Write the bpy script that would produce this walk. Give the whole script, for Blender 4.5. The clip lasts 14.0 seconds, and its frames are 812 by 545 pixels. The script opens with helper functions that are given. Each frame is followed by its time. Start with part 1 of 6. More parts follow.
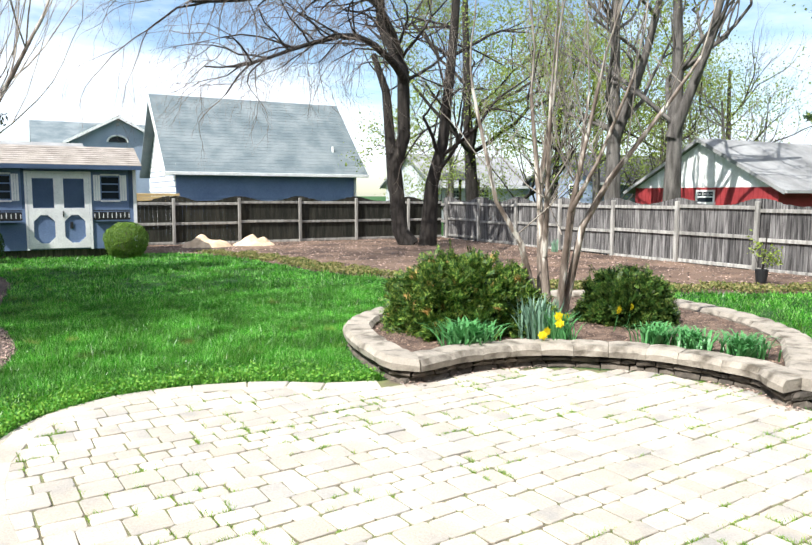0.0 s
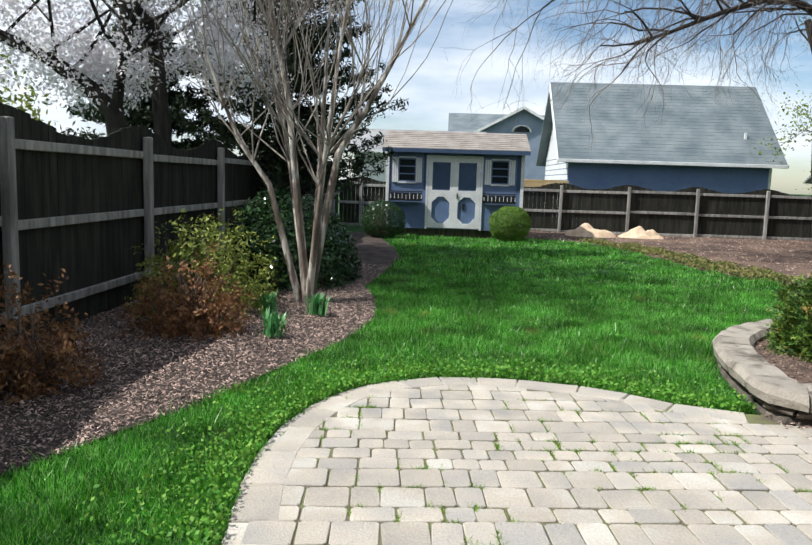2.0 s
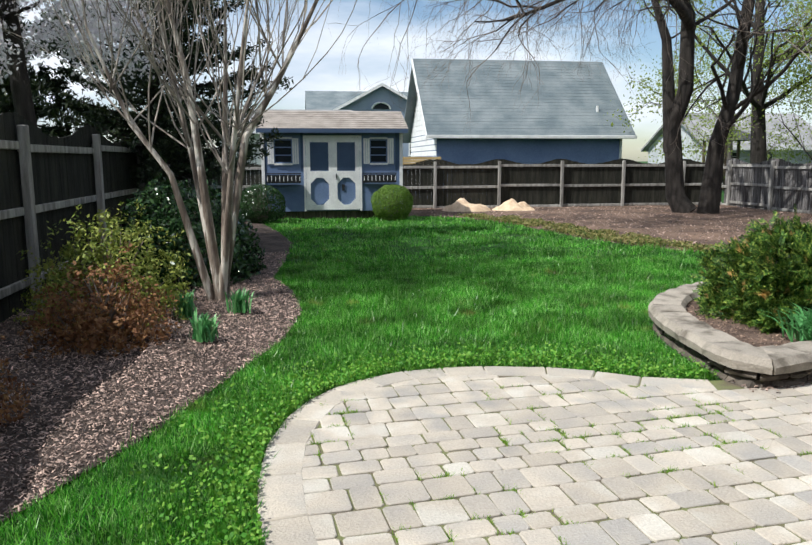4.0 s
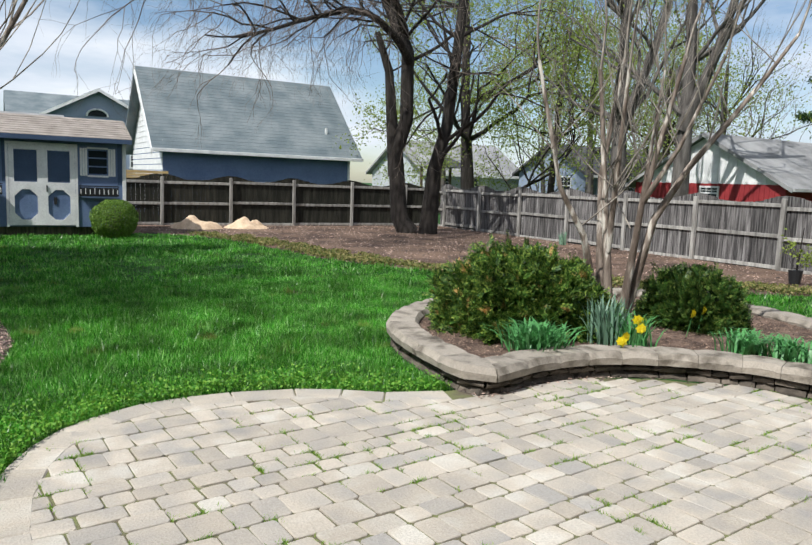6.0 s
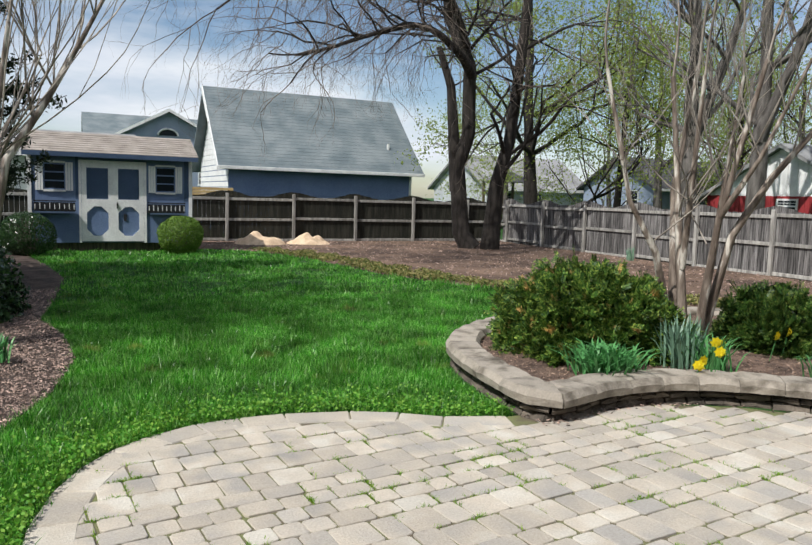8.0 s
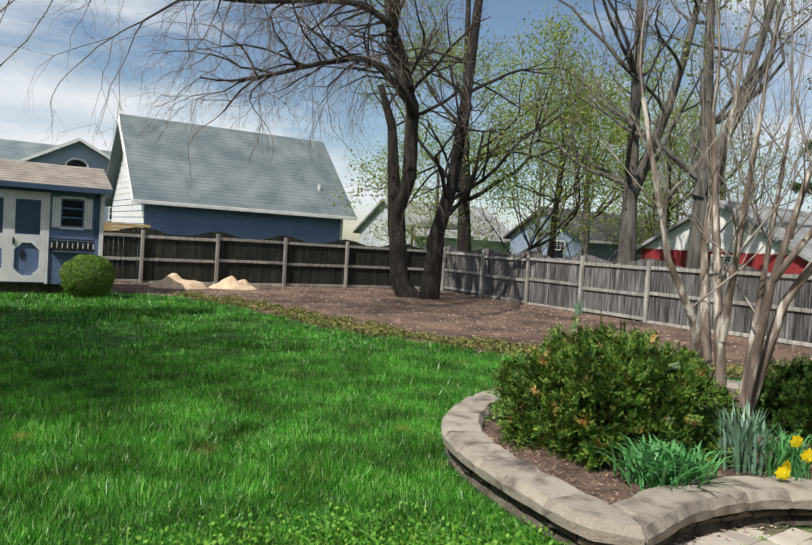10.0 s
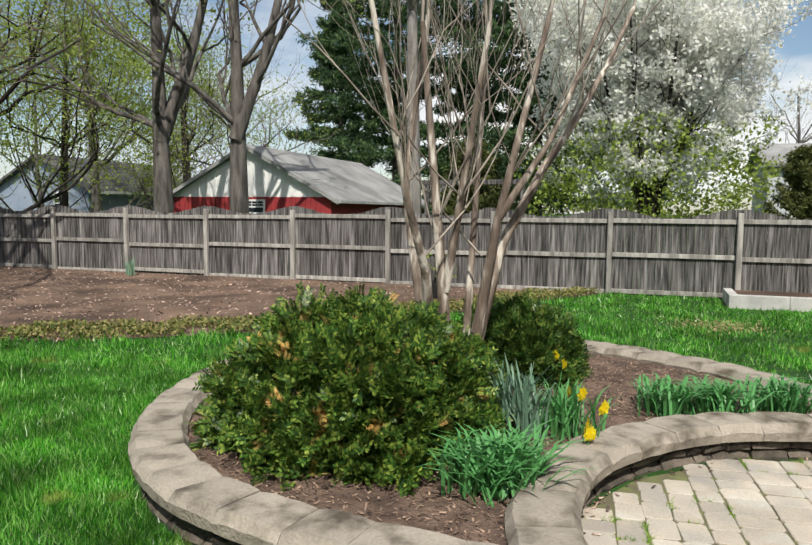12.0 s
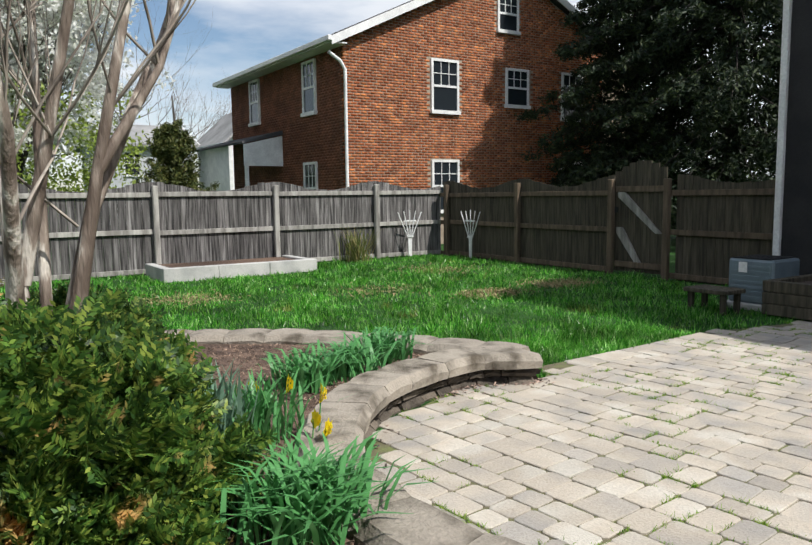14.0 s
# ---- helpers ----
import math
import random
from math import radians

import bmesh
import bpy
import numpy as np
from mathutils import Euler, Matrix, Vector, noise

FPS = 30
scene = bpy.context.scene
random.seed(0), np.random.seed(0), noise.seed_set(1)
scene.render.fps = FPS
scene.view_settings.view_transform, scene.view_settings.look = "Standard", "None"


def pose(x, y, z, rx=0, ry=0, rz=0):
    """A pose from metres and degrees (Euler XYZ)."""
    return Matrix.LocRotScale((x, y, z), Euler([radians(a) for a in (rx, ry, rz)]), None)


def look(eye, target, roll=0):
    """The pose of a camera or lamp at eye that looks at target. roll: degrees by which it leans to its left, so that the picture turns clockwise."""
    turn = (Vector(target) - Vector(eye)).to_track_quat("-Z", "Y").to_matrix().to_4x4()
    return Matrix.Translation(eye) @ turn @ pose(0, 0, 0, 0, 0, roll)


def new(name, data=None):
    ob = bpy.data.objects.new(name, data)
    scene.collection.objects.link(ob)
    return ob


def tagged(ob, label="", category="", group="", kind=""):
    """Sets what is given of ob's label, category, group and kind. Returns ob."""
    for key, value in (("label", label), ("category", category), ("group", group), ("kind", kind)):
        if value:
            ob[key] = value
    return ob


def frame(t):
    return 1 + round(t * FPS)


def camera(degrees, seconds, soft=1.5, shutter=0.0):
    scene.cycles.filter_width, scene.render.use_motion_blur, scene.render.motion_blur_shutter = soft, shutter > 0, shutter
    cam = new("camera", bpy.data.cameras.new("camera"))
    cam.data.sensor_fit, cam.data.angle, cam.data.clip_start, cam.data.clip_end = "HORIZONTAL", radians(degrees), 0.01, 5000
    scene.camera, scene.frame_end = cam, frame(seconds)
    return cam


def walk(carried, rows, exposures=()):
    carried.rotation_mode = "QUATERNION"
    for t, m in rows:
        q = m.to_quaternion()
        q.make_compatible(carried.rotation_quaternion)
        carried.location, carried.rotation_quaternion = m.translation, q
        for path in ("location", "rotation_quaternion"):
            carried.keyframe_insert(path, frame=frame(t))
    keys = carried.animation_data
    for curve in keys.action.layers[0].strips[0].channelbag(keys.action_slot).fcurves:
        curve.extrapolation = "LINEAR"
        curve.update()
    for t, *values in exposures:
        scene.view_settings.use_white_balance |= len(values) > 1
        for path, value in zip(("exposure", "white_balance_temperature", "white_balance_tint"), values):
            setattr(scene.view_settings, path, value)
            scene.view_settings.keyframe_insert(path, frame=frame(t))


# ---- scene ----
cam = camera(59.2, 14.0)
PATH = [
    (0, (-0.15, -0.149, 1.745), (0.777, 1.609, 1.53), 0.2),
    (0.5, (0.041, 0.464, 1.651), (0.832, 2.284, 1.403), 1.2),
    (1, (0.252, 0.919, 1.543), (0.726, 2.849, 1.315), 3.3),
    (1.5, (0.418, 0.983, 1.527), (0.589, 2.957, 1.253), 2.6),
    (2, (0.483, 0.638, 1.604), (0.37, 2.619, 1.349), 1.8),
    (2.2, (0.493, 0.556, 1.604), (0.333, 2.536, 1.366), 2.0),
    (4.3, (-0.452, 1.029, 1.661), (-0.07, 2.967, 1.348), -0.1),
    (4.5, (-0.505, 1.027, 1.677), (-0.062, 2.954, 1.374), 0.1),
    (5, (-0.525, 1.05, 1.701), (0.107, 2.928, 1.427), 0.9),
    (5.5, (-0.475, 1.05, 1.697), (0.337, 2.86, 1.442), 1.3),
    (6, (-0.443, 1.067, 1.674), (0.547, 2.786, 1.426), 2.1),
    (6.5, (-0.418, 1.044, 1.653), (0.726, 2.667, 1.414), 2.7),
    (7, (-0.419, 1.028, 1.651), (0.719, 2.656, 1.417), 2.9),
    (7.5, (-0.374, 1.097, 1.657), (0.565, 2.847, 1.426), 1.9),
    (7.7, (-0.347, 1.157, 1.669), (0.493, 2.958, 1.441), 1.8),
    (9.8, (-0.158, 2.744, 1.656), (0.797, 4.499, 1.557), 3.6),
    (10, (-0.155, 2.996, 1.676), (0.89, 4.7, 1.596), 3.5),
    (10.5, (-0.15, 3.574, 1.757), (1.117, 5.121, 1.727), 3.1),
    (11, (-0.04, 4.119, 1.751), (1.458, 5.442, 1.696), 0.5),
    (11.5, (0.15, 4.67, 1.67), (1.866, 5.685, 1.515), 0.1),
    (12, (0.26, 5.339, 1.606), (2.141, 5.996, 1.435), 0.5),
    (12.5, (0.533, 6.019, 1.506), (2.494, 6.389, 1.361), -0.9),
    (13, (0.774, 6.582, 1.442), (2.763, 6.426, 1.306), -0.8),
    (13.5, (1.144, 6.908, 1.402), (2.989, 6.164, 1.193), 0.3),
    (14, (1.497, 7.157, 1.423), (3.166, 6.077, 1.203), -0.7),
]
walk(cam, [(t, look(eye, target, roll)) for t, eye, target, roll in PATH],
     exposures=[(0.0, 0.9, 6300, 8), (0.4, 0.68, 6150, 8), (0.9, 0.38, 6150, 8), (1.5, 0.28, 6200, 8), (4.5, 0.2, 6250, 8), (7.5, 0.02, 6350, 9), (9.8, 0.0, 6600, 8), (12.0, 0.05, 6750, 8), (14.0, 0.04, 6450, 9)])

# world and sun
SUN_EL, SUN_AZ = radians(50), radians(250)   # azimuth clockwise from +y
world = bpy.data.worlds.new("world")
scene.world = world
world.use_nodes = True
wn, wl = world.node_tree.nodes, world.node_tree.links
bg = wn["Background"]
sky = wn.new("ShaderNodeTexSky")
sky.sky_type, sky.sun_disc = "NISHITA", False
sky.sun_elevation, sky.sun_rotation = SUN_EL, SUN_AZ
sky.air_density, sky.dust_density, sky.ozone_density = 1.0, 0.6, 1.5
tc = wn.new("ShaderNodeTexCoord")
mp = wn.new("ShaderNodeMapping")
mp.inputs["Scale"].default_value = (1.0, 1.0, 4.0)
mp.inputs["Location"].default_value = (0.3, 0.1, 0.0)
cl = wn.new("ShaderNodeTexNoise")
cl.inputs["Scale"].default_value, cl.inputs["Detail"].default_value, cl.inputs["Roughness"].default_value = 1.7, 7, 0.55
ramp = wn.new("ShaderNodeValToRGB")
ramp.color_ramp.elements[0].position, ramp.color_ramp.elements[1].position = 0.42, 0.57
mix = wn.new("ShaderNodeMix")
mix.data_type = "RGBA"
cl2 = wn.new("ShaderNodeTexNoise")
cl2.inputs["Scale"].default_value, cl2.inputs["Detail"].default_value = 2.6, 4
cr2 = wn.new("ShaderNodeValToRGB")
cr2.color_ramp.elements[0].position, cr2.color_ramp.elements[0].color = 0.35, (6.3, 6.8, 7.7, 1)
cr2.color_ramp.elements[1].position, cr2.color_ramp.elements[1].color = 0.62, (9.0, 9.1, 9.2, 1)
wl.new(tc.outputs["Generated"], mp.inputs["Vector"])
wl.new(mp.outputs["Vector"], cl.inputs["Vector"])
wl.new(mp.outputs["Vector"], cl2.inputs["Vector"])
wl.new(cl.outputs["Fac"], ramp.inputs["Fac"])
wl.new(cl2.outputs["Fac"], cr2.inputs["Fac"])
wl.new(ramp.outputs["Color"], mix.inputs["Factor"])
wl.new(sky.outputs["Color"], mix.inputs["A"])
wl.new(cr2.outputs["Color"], mix.inputs["B"])
wl.new(mix.outputs["Result"], bg.inputs["Color"])
bg.inputs["Strength"].default_value = 0.11
sun_way = Vector((math.sin(SUN_AZ) * math.cos(SUN_EL), math.cos(SUN_AZ) * math.cos(SUN_EL), math.sin(SUN_EL)))
sun = new("sun", bpy.data.lights.new("sun", "SUN"))
sun.data.energy, sun.data.angle, sun.data.color = 4.9, radians(0.6), (1.0, 0.96, 0.9)
sun.matrix_world = look(sun_way * 50, (0, 0, 0))


# ---- materials ----
def material(name, rough=0.8, metal=0.0, spec=0.4):
    m = bpy.data.materials.new(name)
    m.use_nodes = True
    p = m.node_tree.nodes["Principled BSDF"]
    p.inputs["Roughness"].default_value, p.inputs["Metallic"].default_value = rough, metal
    p.inputs["Specular IOR Level"].default_value = spec
    return m


def rgba(c):
    return (c[0], c[1], c[2], 1)


def surface(name, a, b, scale=3.0, fine=40.0, rough=0.8, bump=0.3, stretch=(1, 1, 1), vary=0.0, island=0.0, third=None, metal=0.0, spec=0.4, depth=0.01, lo=0.35, hi=0.65):
    """Two tones by large noise, grain by fine noise, bump; vary: by object; island: by loose piece."""
    m = material(name, rough, metal, spec)
    n, l = m.node_tree.nodes, m.node_tree.links
    p = n["Principled BSDF"]
    co, mapn = n.new("ShaderNodeTexCoord"), n.new("ShaderNodeMapping")
    mapn.inputs["Scale"].default_value = stretch
    l.new(co.outputs["Object"], mapn.inputs["Vector"])
    src = mapn.outputs["Vector"]
    if vary:
        info, add = n.new("ShaderNodeObjectInfo"), n.new("ShaderNodeVectorMath")
        sc = n.new("ShaderNodeVectorMath")
        sc.operation = "SCALE"
        cv = n.new("ShaderNodeCombineXYZ")
        for i in range(3):
            l.new(info.outputs["Random"], cv.inputs[i])
        l.new(cv.outputs[0], sc.inputs[0])
        sc.inputs["Scale"].default_value = 37.0
        l.new(src, add.inputs[0])
        l.new(sc.outputs[0], add.inputs[1])
        src = add.outputs[0]
    big, small = n.new("ShaderNodeTexNoise"), n.new("ShaderNodeTexNoise")
    big.inputs["Scale"].default_value, big.inputs["Detail"].default_value = scale, 5
    small.inputs["Scale"].default_value, small.inputs["Detail"].default_value = fine, 4
    l.new(src, big.inputs["Vector"])
    l.new(src, small.inputs["Vector"])
    ra = n.new("ShaderNodeValToRGB")
    ra.color_ramp.elements[0].position, ra.color_ramp.elements[0].color = lo, rgba(a)
    ra.color_ramp.elements[1].position, ra.color_ramp.elements[1].color = hi, rgba(b)
    if third:
        e = ra.color_ramp.elements.new(0.5 * (lo + hi) + 0.04)
        e.color = rgba(third)
    l.new(big.outputs["Fac"], ra.inputs["Fac"])
    hsv = n.new("ShaderNodeHueSaturation")
    l.new(ra.outputs["Color"], hsv.inputs["Color"])
    val = n.new("ShaderNodeMapRange")
    val.inputs["To Min"].default_value, val.inputs["To Max"].default_value = 0.72, 1.28
    l.new(small.outputs["Fac"], val.inputs["Value"])
    out = val.outputs["Result"]
    for amount, kind in ((vary, "o"), (island, "i")):
        if amount:
            if kind == "o":
                r = n.new("ShaderNodeObjectInfo").outputs["Random"]
            else:
                r = n.new("ShaderNodeNewGeometry").outputs["Random Per Island"]
            mr, mu = n.new("ShaderNodeMapRange"), n.new("ShaderNodeMath")
            mu.operation = "MULTIPLY"
            mr.inputs["To Min"].default_value, mr.inputs["To Max"].default_value = 1 - amount, 1 + amount
            l.new(r, mr.inputs["Value"])
            l.new(out, mu.inputs[0])
            l.new(mr.outputs["Result"], mu.inputs[1])
            out = mu.outputs[0]
    l.new(out, hsv.inputs["Value"])
    l.new(hsv.outputs["Color"], p.inputs["Base Color"])
    if bump:
        bp = n.new("ShaderNodeBump")
        bp.inputs["Strength"].default_value, bp.inputs["Distance"].default_value = bump, depth
        l.new(small.outputs["Fac"], bp.inputs["Height"])
        l.new(bp.outputs["Normal"], p.inputs["Normal"])
    return m


def leaf_mat(name, colours, rough=0.5, through_light=0.25, patch=0.0, patch_colour=None, patch_scale=1.5, mottle=0.0, mottle_scale=1.1):
    """Each loose leaf takes one tone of the ramp; some light passes through."""
    m = material(name, rough, 0, 0.35)
    n, l = m.node_tree.nodes, m.node_tree.links
    p = n["Principled BSDF"]
    g, ra = n.new("ShaderNodeNewGeometry"), n.new("ShaderNodeValToRGB")
    els = ra.color_ramp.elements
    els[0].position, els[0].color = 0.0, rgba(colours[0])
    els[1].position, els[1].color = 1.0, rgba(colours[-1])
    for i, c in enumerate(colours[1:-1]):
        e = els.new((i + 1) / (len(colours) - 1))
        e.color = rgba(c)
    l.new(g.outputs["Random Per Island"], ra.inputs["Fac"])
    col = ra.outputs["Color"]
    if patch_colour:
        co, no, r2, mx = n.new("ShaderNodeTexCoord"), n.new("ShaderNodeTexNoise"), n.new("ShaderNodeValToRGB"), n.new("ShaderNodeMix")
        mx.data_type = "RGBA"
        no.inputs["Scale"].default_value = patch_scale
        r2.color_ramp.elements[0].position, r2.color_ramp.elements[1].position = patch, patch + 0.06
        l.new(co.outputs["Object"], no.inputs["Vector"])
        l.new(no.outputs["Fac"], r2.inputs["Fac"])
        l.new(r2.outputs["Color"], mx.inputs["Factor"])
        l.new(col, mx.inputs["A"])
        mx.inputs["B"].default_value = rgba(patch_colour)
        col = mx.outputs["Result"]
    if mottle:
        co, no, mr, hs = n.new("ShaderNodeTexCoord"), n.new("ShaderNodeTexNoise"), n.new("ShaderNodeMapRange"), n.new("ShaderNodeHueSaturation")
        no.inputs["Scale"].default_value, no.inputs["Detail"].default_value, no.inputs["Roughness"].default_value = mottle_scale, 6, 0.65
        l.new(co.outputs["Object"], no.inputs["Vector"])
        mr.inputs["From Min"].default_value, mr.inputs["From Max"].default_value = 0.3, 0.7
        mr.inputs["To Min"].default_value, mr.inputs["To Max"].default_value = 1 - mottle, 1 + mottle
        l.new(no.outputs["Fac"], mr.inputs["Value"])
        l.new(mr.outputs["Result"], hs.inputs["Value"])
        l.new(col, hs.inputs["Color"])
        col = hs.outputs["Color"]
    l.new(col, p.inputs["Base Color"])
    tr, ms = n.new("ShaderNodeBsdfTranslucent"), n.new("ShaderNodeMixShader")
    l.new(col, tr.inputs["Color"])
    ms.inputs["Fac"].default_value = through_light
    l.new(p.outputs[0], ms.inputs[1])
    l.new(tr.outputs[0], ms.inputs[2])
    l.new(ms.outputs[0], n["Material Output"].inputs["Surface"])
    return m


def glass_mat():
    m = material("window_glass", 0.05, 0, 0.5)
    m.node_tree.nodes["Principled BSDF"].inputs["Base Color"].default_value = (0.02, 0.025, 0.03, 1)
    return m


M = dict(
    paver=surface("paver_stone", (0.34, 0.318, 0.29), (0.52, 0.485, 0.425), 1.5, 80, 0.9, 0.9, vary=0.13, third=(0.46, 0.405, 0.335), depth=0.007),
    paver_all=surface("paver_stone_joined", (0.34, 0.318, 0.29), (0.52, 0.485, 0.425), 3.0, 80, 0.9, 0.9, island=0.13, third=(0.46, 0.405, 0.335), depth=0.007),
    joint=surface("joint_soil", (0.13, 0.105, 0.075), (0.16, 0.18, 0.07), 8, 90, 0.95, 0.6),
    cap=surface("cap_stone", (0.085, 0.07, 0.052), (0.34, 0.30, 0.25), 5, 60, 0.9, 0.8, vary=0.10, depth=0.012, third=(0.30, 0.265, 0.22), lo=0.3, hi=0.62),
    wallstone=surface("wall_stone", (0.05, 0.042, 0.034), (0.15, 0.125, 0.10), 6, 40, 0.95, 0.9, vary=0.25, depth=0.02),
    ground=surface("lawn_soil", (0.010, 0.045, 0.004), (0.025, 0.10, 0.010), 1.2, 60, 0.95, 0.8, depth=0.03),
    mulch=surface("mulch_soil", (0.035, 0.025, 0.02), (0.10, 0.072, 0.06), 3, 60, 0.95, 1.0, depth=0.03),
    chip=surface("mulch_chip", (0.05, 0.032, 0.024), (0.46, 0.33, 0.27), 14, 60, 0.45, 0.2, island=0.95),
    planter_mulch=surface("planter_mulch", (0.075, 0.048, 0.036), (0.21, 0.14, 0.105), 5, 60, 0.95, 1.0, depth=0.03),
    fine_chip=surface("fine_mulch_chip", (0.06, 0.038, 0.028), (0.30, 0.205, 0.15), 14, 60, 0.7, 0.2, island=0.7),
    soil=surface("bare_soil", (0.065, 0.040, 0.029), (0.20, 0.130, 0.092), 0.8, 30, 0.95, 1.0, depth=0.03),
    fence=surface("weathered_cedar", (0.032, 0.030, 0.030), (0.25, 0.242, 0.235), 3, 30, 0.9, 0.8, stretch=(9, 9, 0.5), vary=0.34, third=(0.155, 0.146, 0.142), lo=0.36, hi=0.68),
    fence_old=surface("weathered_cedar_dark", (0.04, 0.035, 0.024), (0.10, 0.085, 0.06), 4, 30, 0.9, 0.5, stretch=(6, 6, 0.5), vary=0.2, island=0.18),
    # algae-dark cedar; shade on the left and back fences is in the colour
    fence_dark=surface("algae_and_shade_dark_cedar", (0.013, 0.0135, 0.009), (0.042, 0.040, 0.029), 2, 30, 0.9, 0.5, stretch=(4, 4, 0.7), vary=0.2, island=0.2, lo=0.4, hi=0.7),
    post=surface("fence_post_wood", (0.19, 0.18, 0.165), (0.40, 0.385, 0.355), 3, 40, 0.9, 0.4, stretch=(4, 4, 0.6), vary=0.2),
    post_brown=surface("fence_post_brown", (0.075, 0.055, 0.037), (0.15, 0.11, 0.075), 3, 40, 0.85, 0.4, stretch=(4, 4, 0.6), vary=0.15),
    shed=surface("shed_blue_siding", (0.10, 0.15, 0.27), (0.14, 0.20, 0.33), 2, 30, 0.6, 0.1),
    # darker blue: eave shade painted over wall and doors, reused on the fascia
    shed_dark=surface("shed_blue_trim_and_shade", (0.04, 0.07, 0.13), (0.055, 0.09, 0.165), 2, 30, 0.6, 0.1),
    white=surface("white_trim_paint", (0.66, 0.66, 0.66), (0.80, 0.80, 0.79), 3, 30, 0.5, 0.1),
    black=surface("black_opening", (0.012, 0.013, 0.014), (0.02, 0.02, 0.022), 3, 30, 0.6, 0.0),
    shingle=surface("shed_shingle", (0.24, 0.21, 0.185), (0.34, 0.30, 0.265), 3, 60, 0.95, 0.6, island=0.12),
    gar_roof=surface("green_grey_shingle", (0.115, 0.145, 0.16), (0.20, 0.23, 0.24), 1.2, 30, 0.95, 0.6, island=0.12),
    gar_blue=surface("garage_blue_siding", (0.12, 0.175, 0.32), (0.155, 0.22, 0.38), 1, 20, 0.6, 0.1),
    far_blue=surface("far_blue_siding", (0.22, 0.27, 0.36), (0.28, 0.33, 0.42), 1, 20, 0.7, 0.1),
    red=surface("red_siding", (0.22, 0.02, 0.025), (0.30, 0.032, 0.035), 1, 20, 0.7, 0.1),
    brick=surface("red_brick", (0.30, 0.075, 0.022), (0.62, 0.21, 0.065), 5, 40, 0.9, 0.4, vary=0.3, island=0.35, third=(0.40, 0.13, 0.055)),
    mortar=surface("mortar", (0.26, 0.20, 0.15), (0.38, 0.31, 0.24), 4, 60, 0.95, 0.4),
    # brick for the house's side and back, their shade put into the colour
    brick_dark=surface("shaded_brown_brick", (0.13, 0.048, 0.025), (0.22, 0.085, 0.045), 3, 50, 0.9, 0.4, island=0.2),
    roof_dark=surface("dark_shingle", (0.06, 0.06, 0.065), (0.12, 0.115, 0.12), 1, 30, 0.95, 0.5, island=0.12),
    roof_grey=surface("grey_shingle", (0.20, 0.20, 0.20), (0.33, 0.33, 0.33), 1, 30, 0.95, 0.5, island=0.12),
    cream=surface("cream_siding", (0.42, 0.39, 0.33), (0.52, 0.49, 0.42), 1, 20, 0.7, 0.1),
    far_grey=surface("far_grey_siding", (0.40, 0.42, 0.44), (0.50, 0.52, 0.54), 1, 20, 0.7, 0.1),
    bark=surface("dark_bark", (0.014, 0.011, 0.009), (0.048, 0.04, 0.034), 3, 25, 0.95, 1.0, stretch=(3, 3, 0.6), depth=0.03),
    bark_pale=surface("pale_grey_bark", (0.16, 0.15, 0.14), (0.30, 0.285, 0.265), 2, 25, 0.95, 0.9, stretch=(3, 3, 0.5), depth=0.03),
    bark_grey=surface("grey_bark", (0.05, 0.044, 0.039), (0.17, 0.155, 0.14), 2, 25, 0.95, 0.9, stretch=(3, 3, 0.5), depth=0.03),
    crape=surface("peeling_tan_bark", (0.12, 0.09, 0.07), (0.60, 0.55, 0.48), 5, 30, 0.7, 0.8, stretch=(2.2, 2.2, 0.45), depth=0.015, third=(0.27, 0.22, 0.18), lo=0.40, hi=0.60),
    crape_twig=surface("pale_twig_bark", (0.17, 0.14, 0.115), (0.44, 0.39, 0.33), 4, 20, 0.8, 0.2),
    twig=surface("twig_bark", (0.10, 0.075, 0.06), (0.22, 0.18, 0.15), 4, 20, 0.9, 0.2),
    conc=surface("old_concrete", (0.36, 0.36, 0.35), (0.52, 0.51, 0.49), 3, 60, 0.9, 0.5),
    home=surface("dark_home_siding", (0.014, 0.014, 0.016), (0.028, 0.027, 0.028), 2, 30, 0.8, 0.3),
    ac=surface("ac_grey_paint", (0.13, 0.17, 0.20), (0.18, 0.23, 0.26), 3, 60, 0.5, 0.1),
    lumber=surface("new_yellow_board", (0.42, 0.28, 0.11), (0.58, 0.42, 0.19), 3, 40, 0.8, 0.3, stretch=(0.4, 4, 4)),
    sawdust=surface("sawdust", (0.50, 0.36, 0.24), (0.68, 0.52, 0.36), 6, 60, 0.95, 0.8),
    grass=leaf_mat("grass_blades", [(0.012, 0.085, 0.007), (0.034, 0.19, 0.014), (0.08, 0.33, 0.028), (0.17, 0.44, 0.055), (0.34, 0.55, 0.20)], 0.30, 0.4, 0.66, (0.24, 0.30, 0.07), 1.7, mottle=0.75, mottle_scale=1.5),
    straw=leaf_mat("dry_straw", [(0.20, 0.17, 0.08), (0.36, 0.29, 0.15), (0.48, 0.40, 0.22)], 0.8, 0.2),
    weed=leaf_mat("weed_leaves", [(0.07, 0.20, 0.015), (0.19, 0.36, 0.03), (0.33, 0.44, 0.07)], 0.6, 0.3),
    clover=leaf_mat("clover_leaves", [(0.05, 0.20, 0.015), (0.12, 0.33, 0.03), (0.26, 0.46, 0.07)], 0.6, 0.3),
    cover=leaf_mat("ground_cover", [(0.05, 0.09, 0.02), (0.14, 0.17, 0.04), (0.28, 0.26, 0.09), (0.33, 0.27, 0.12)], 0.7, 0.25),
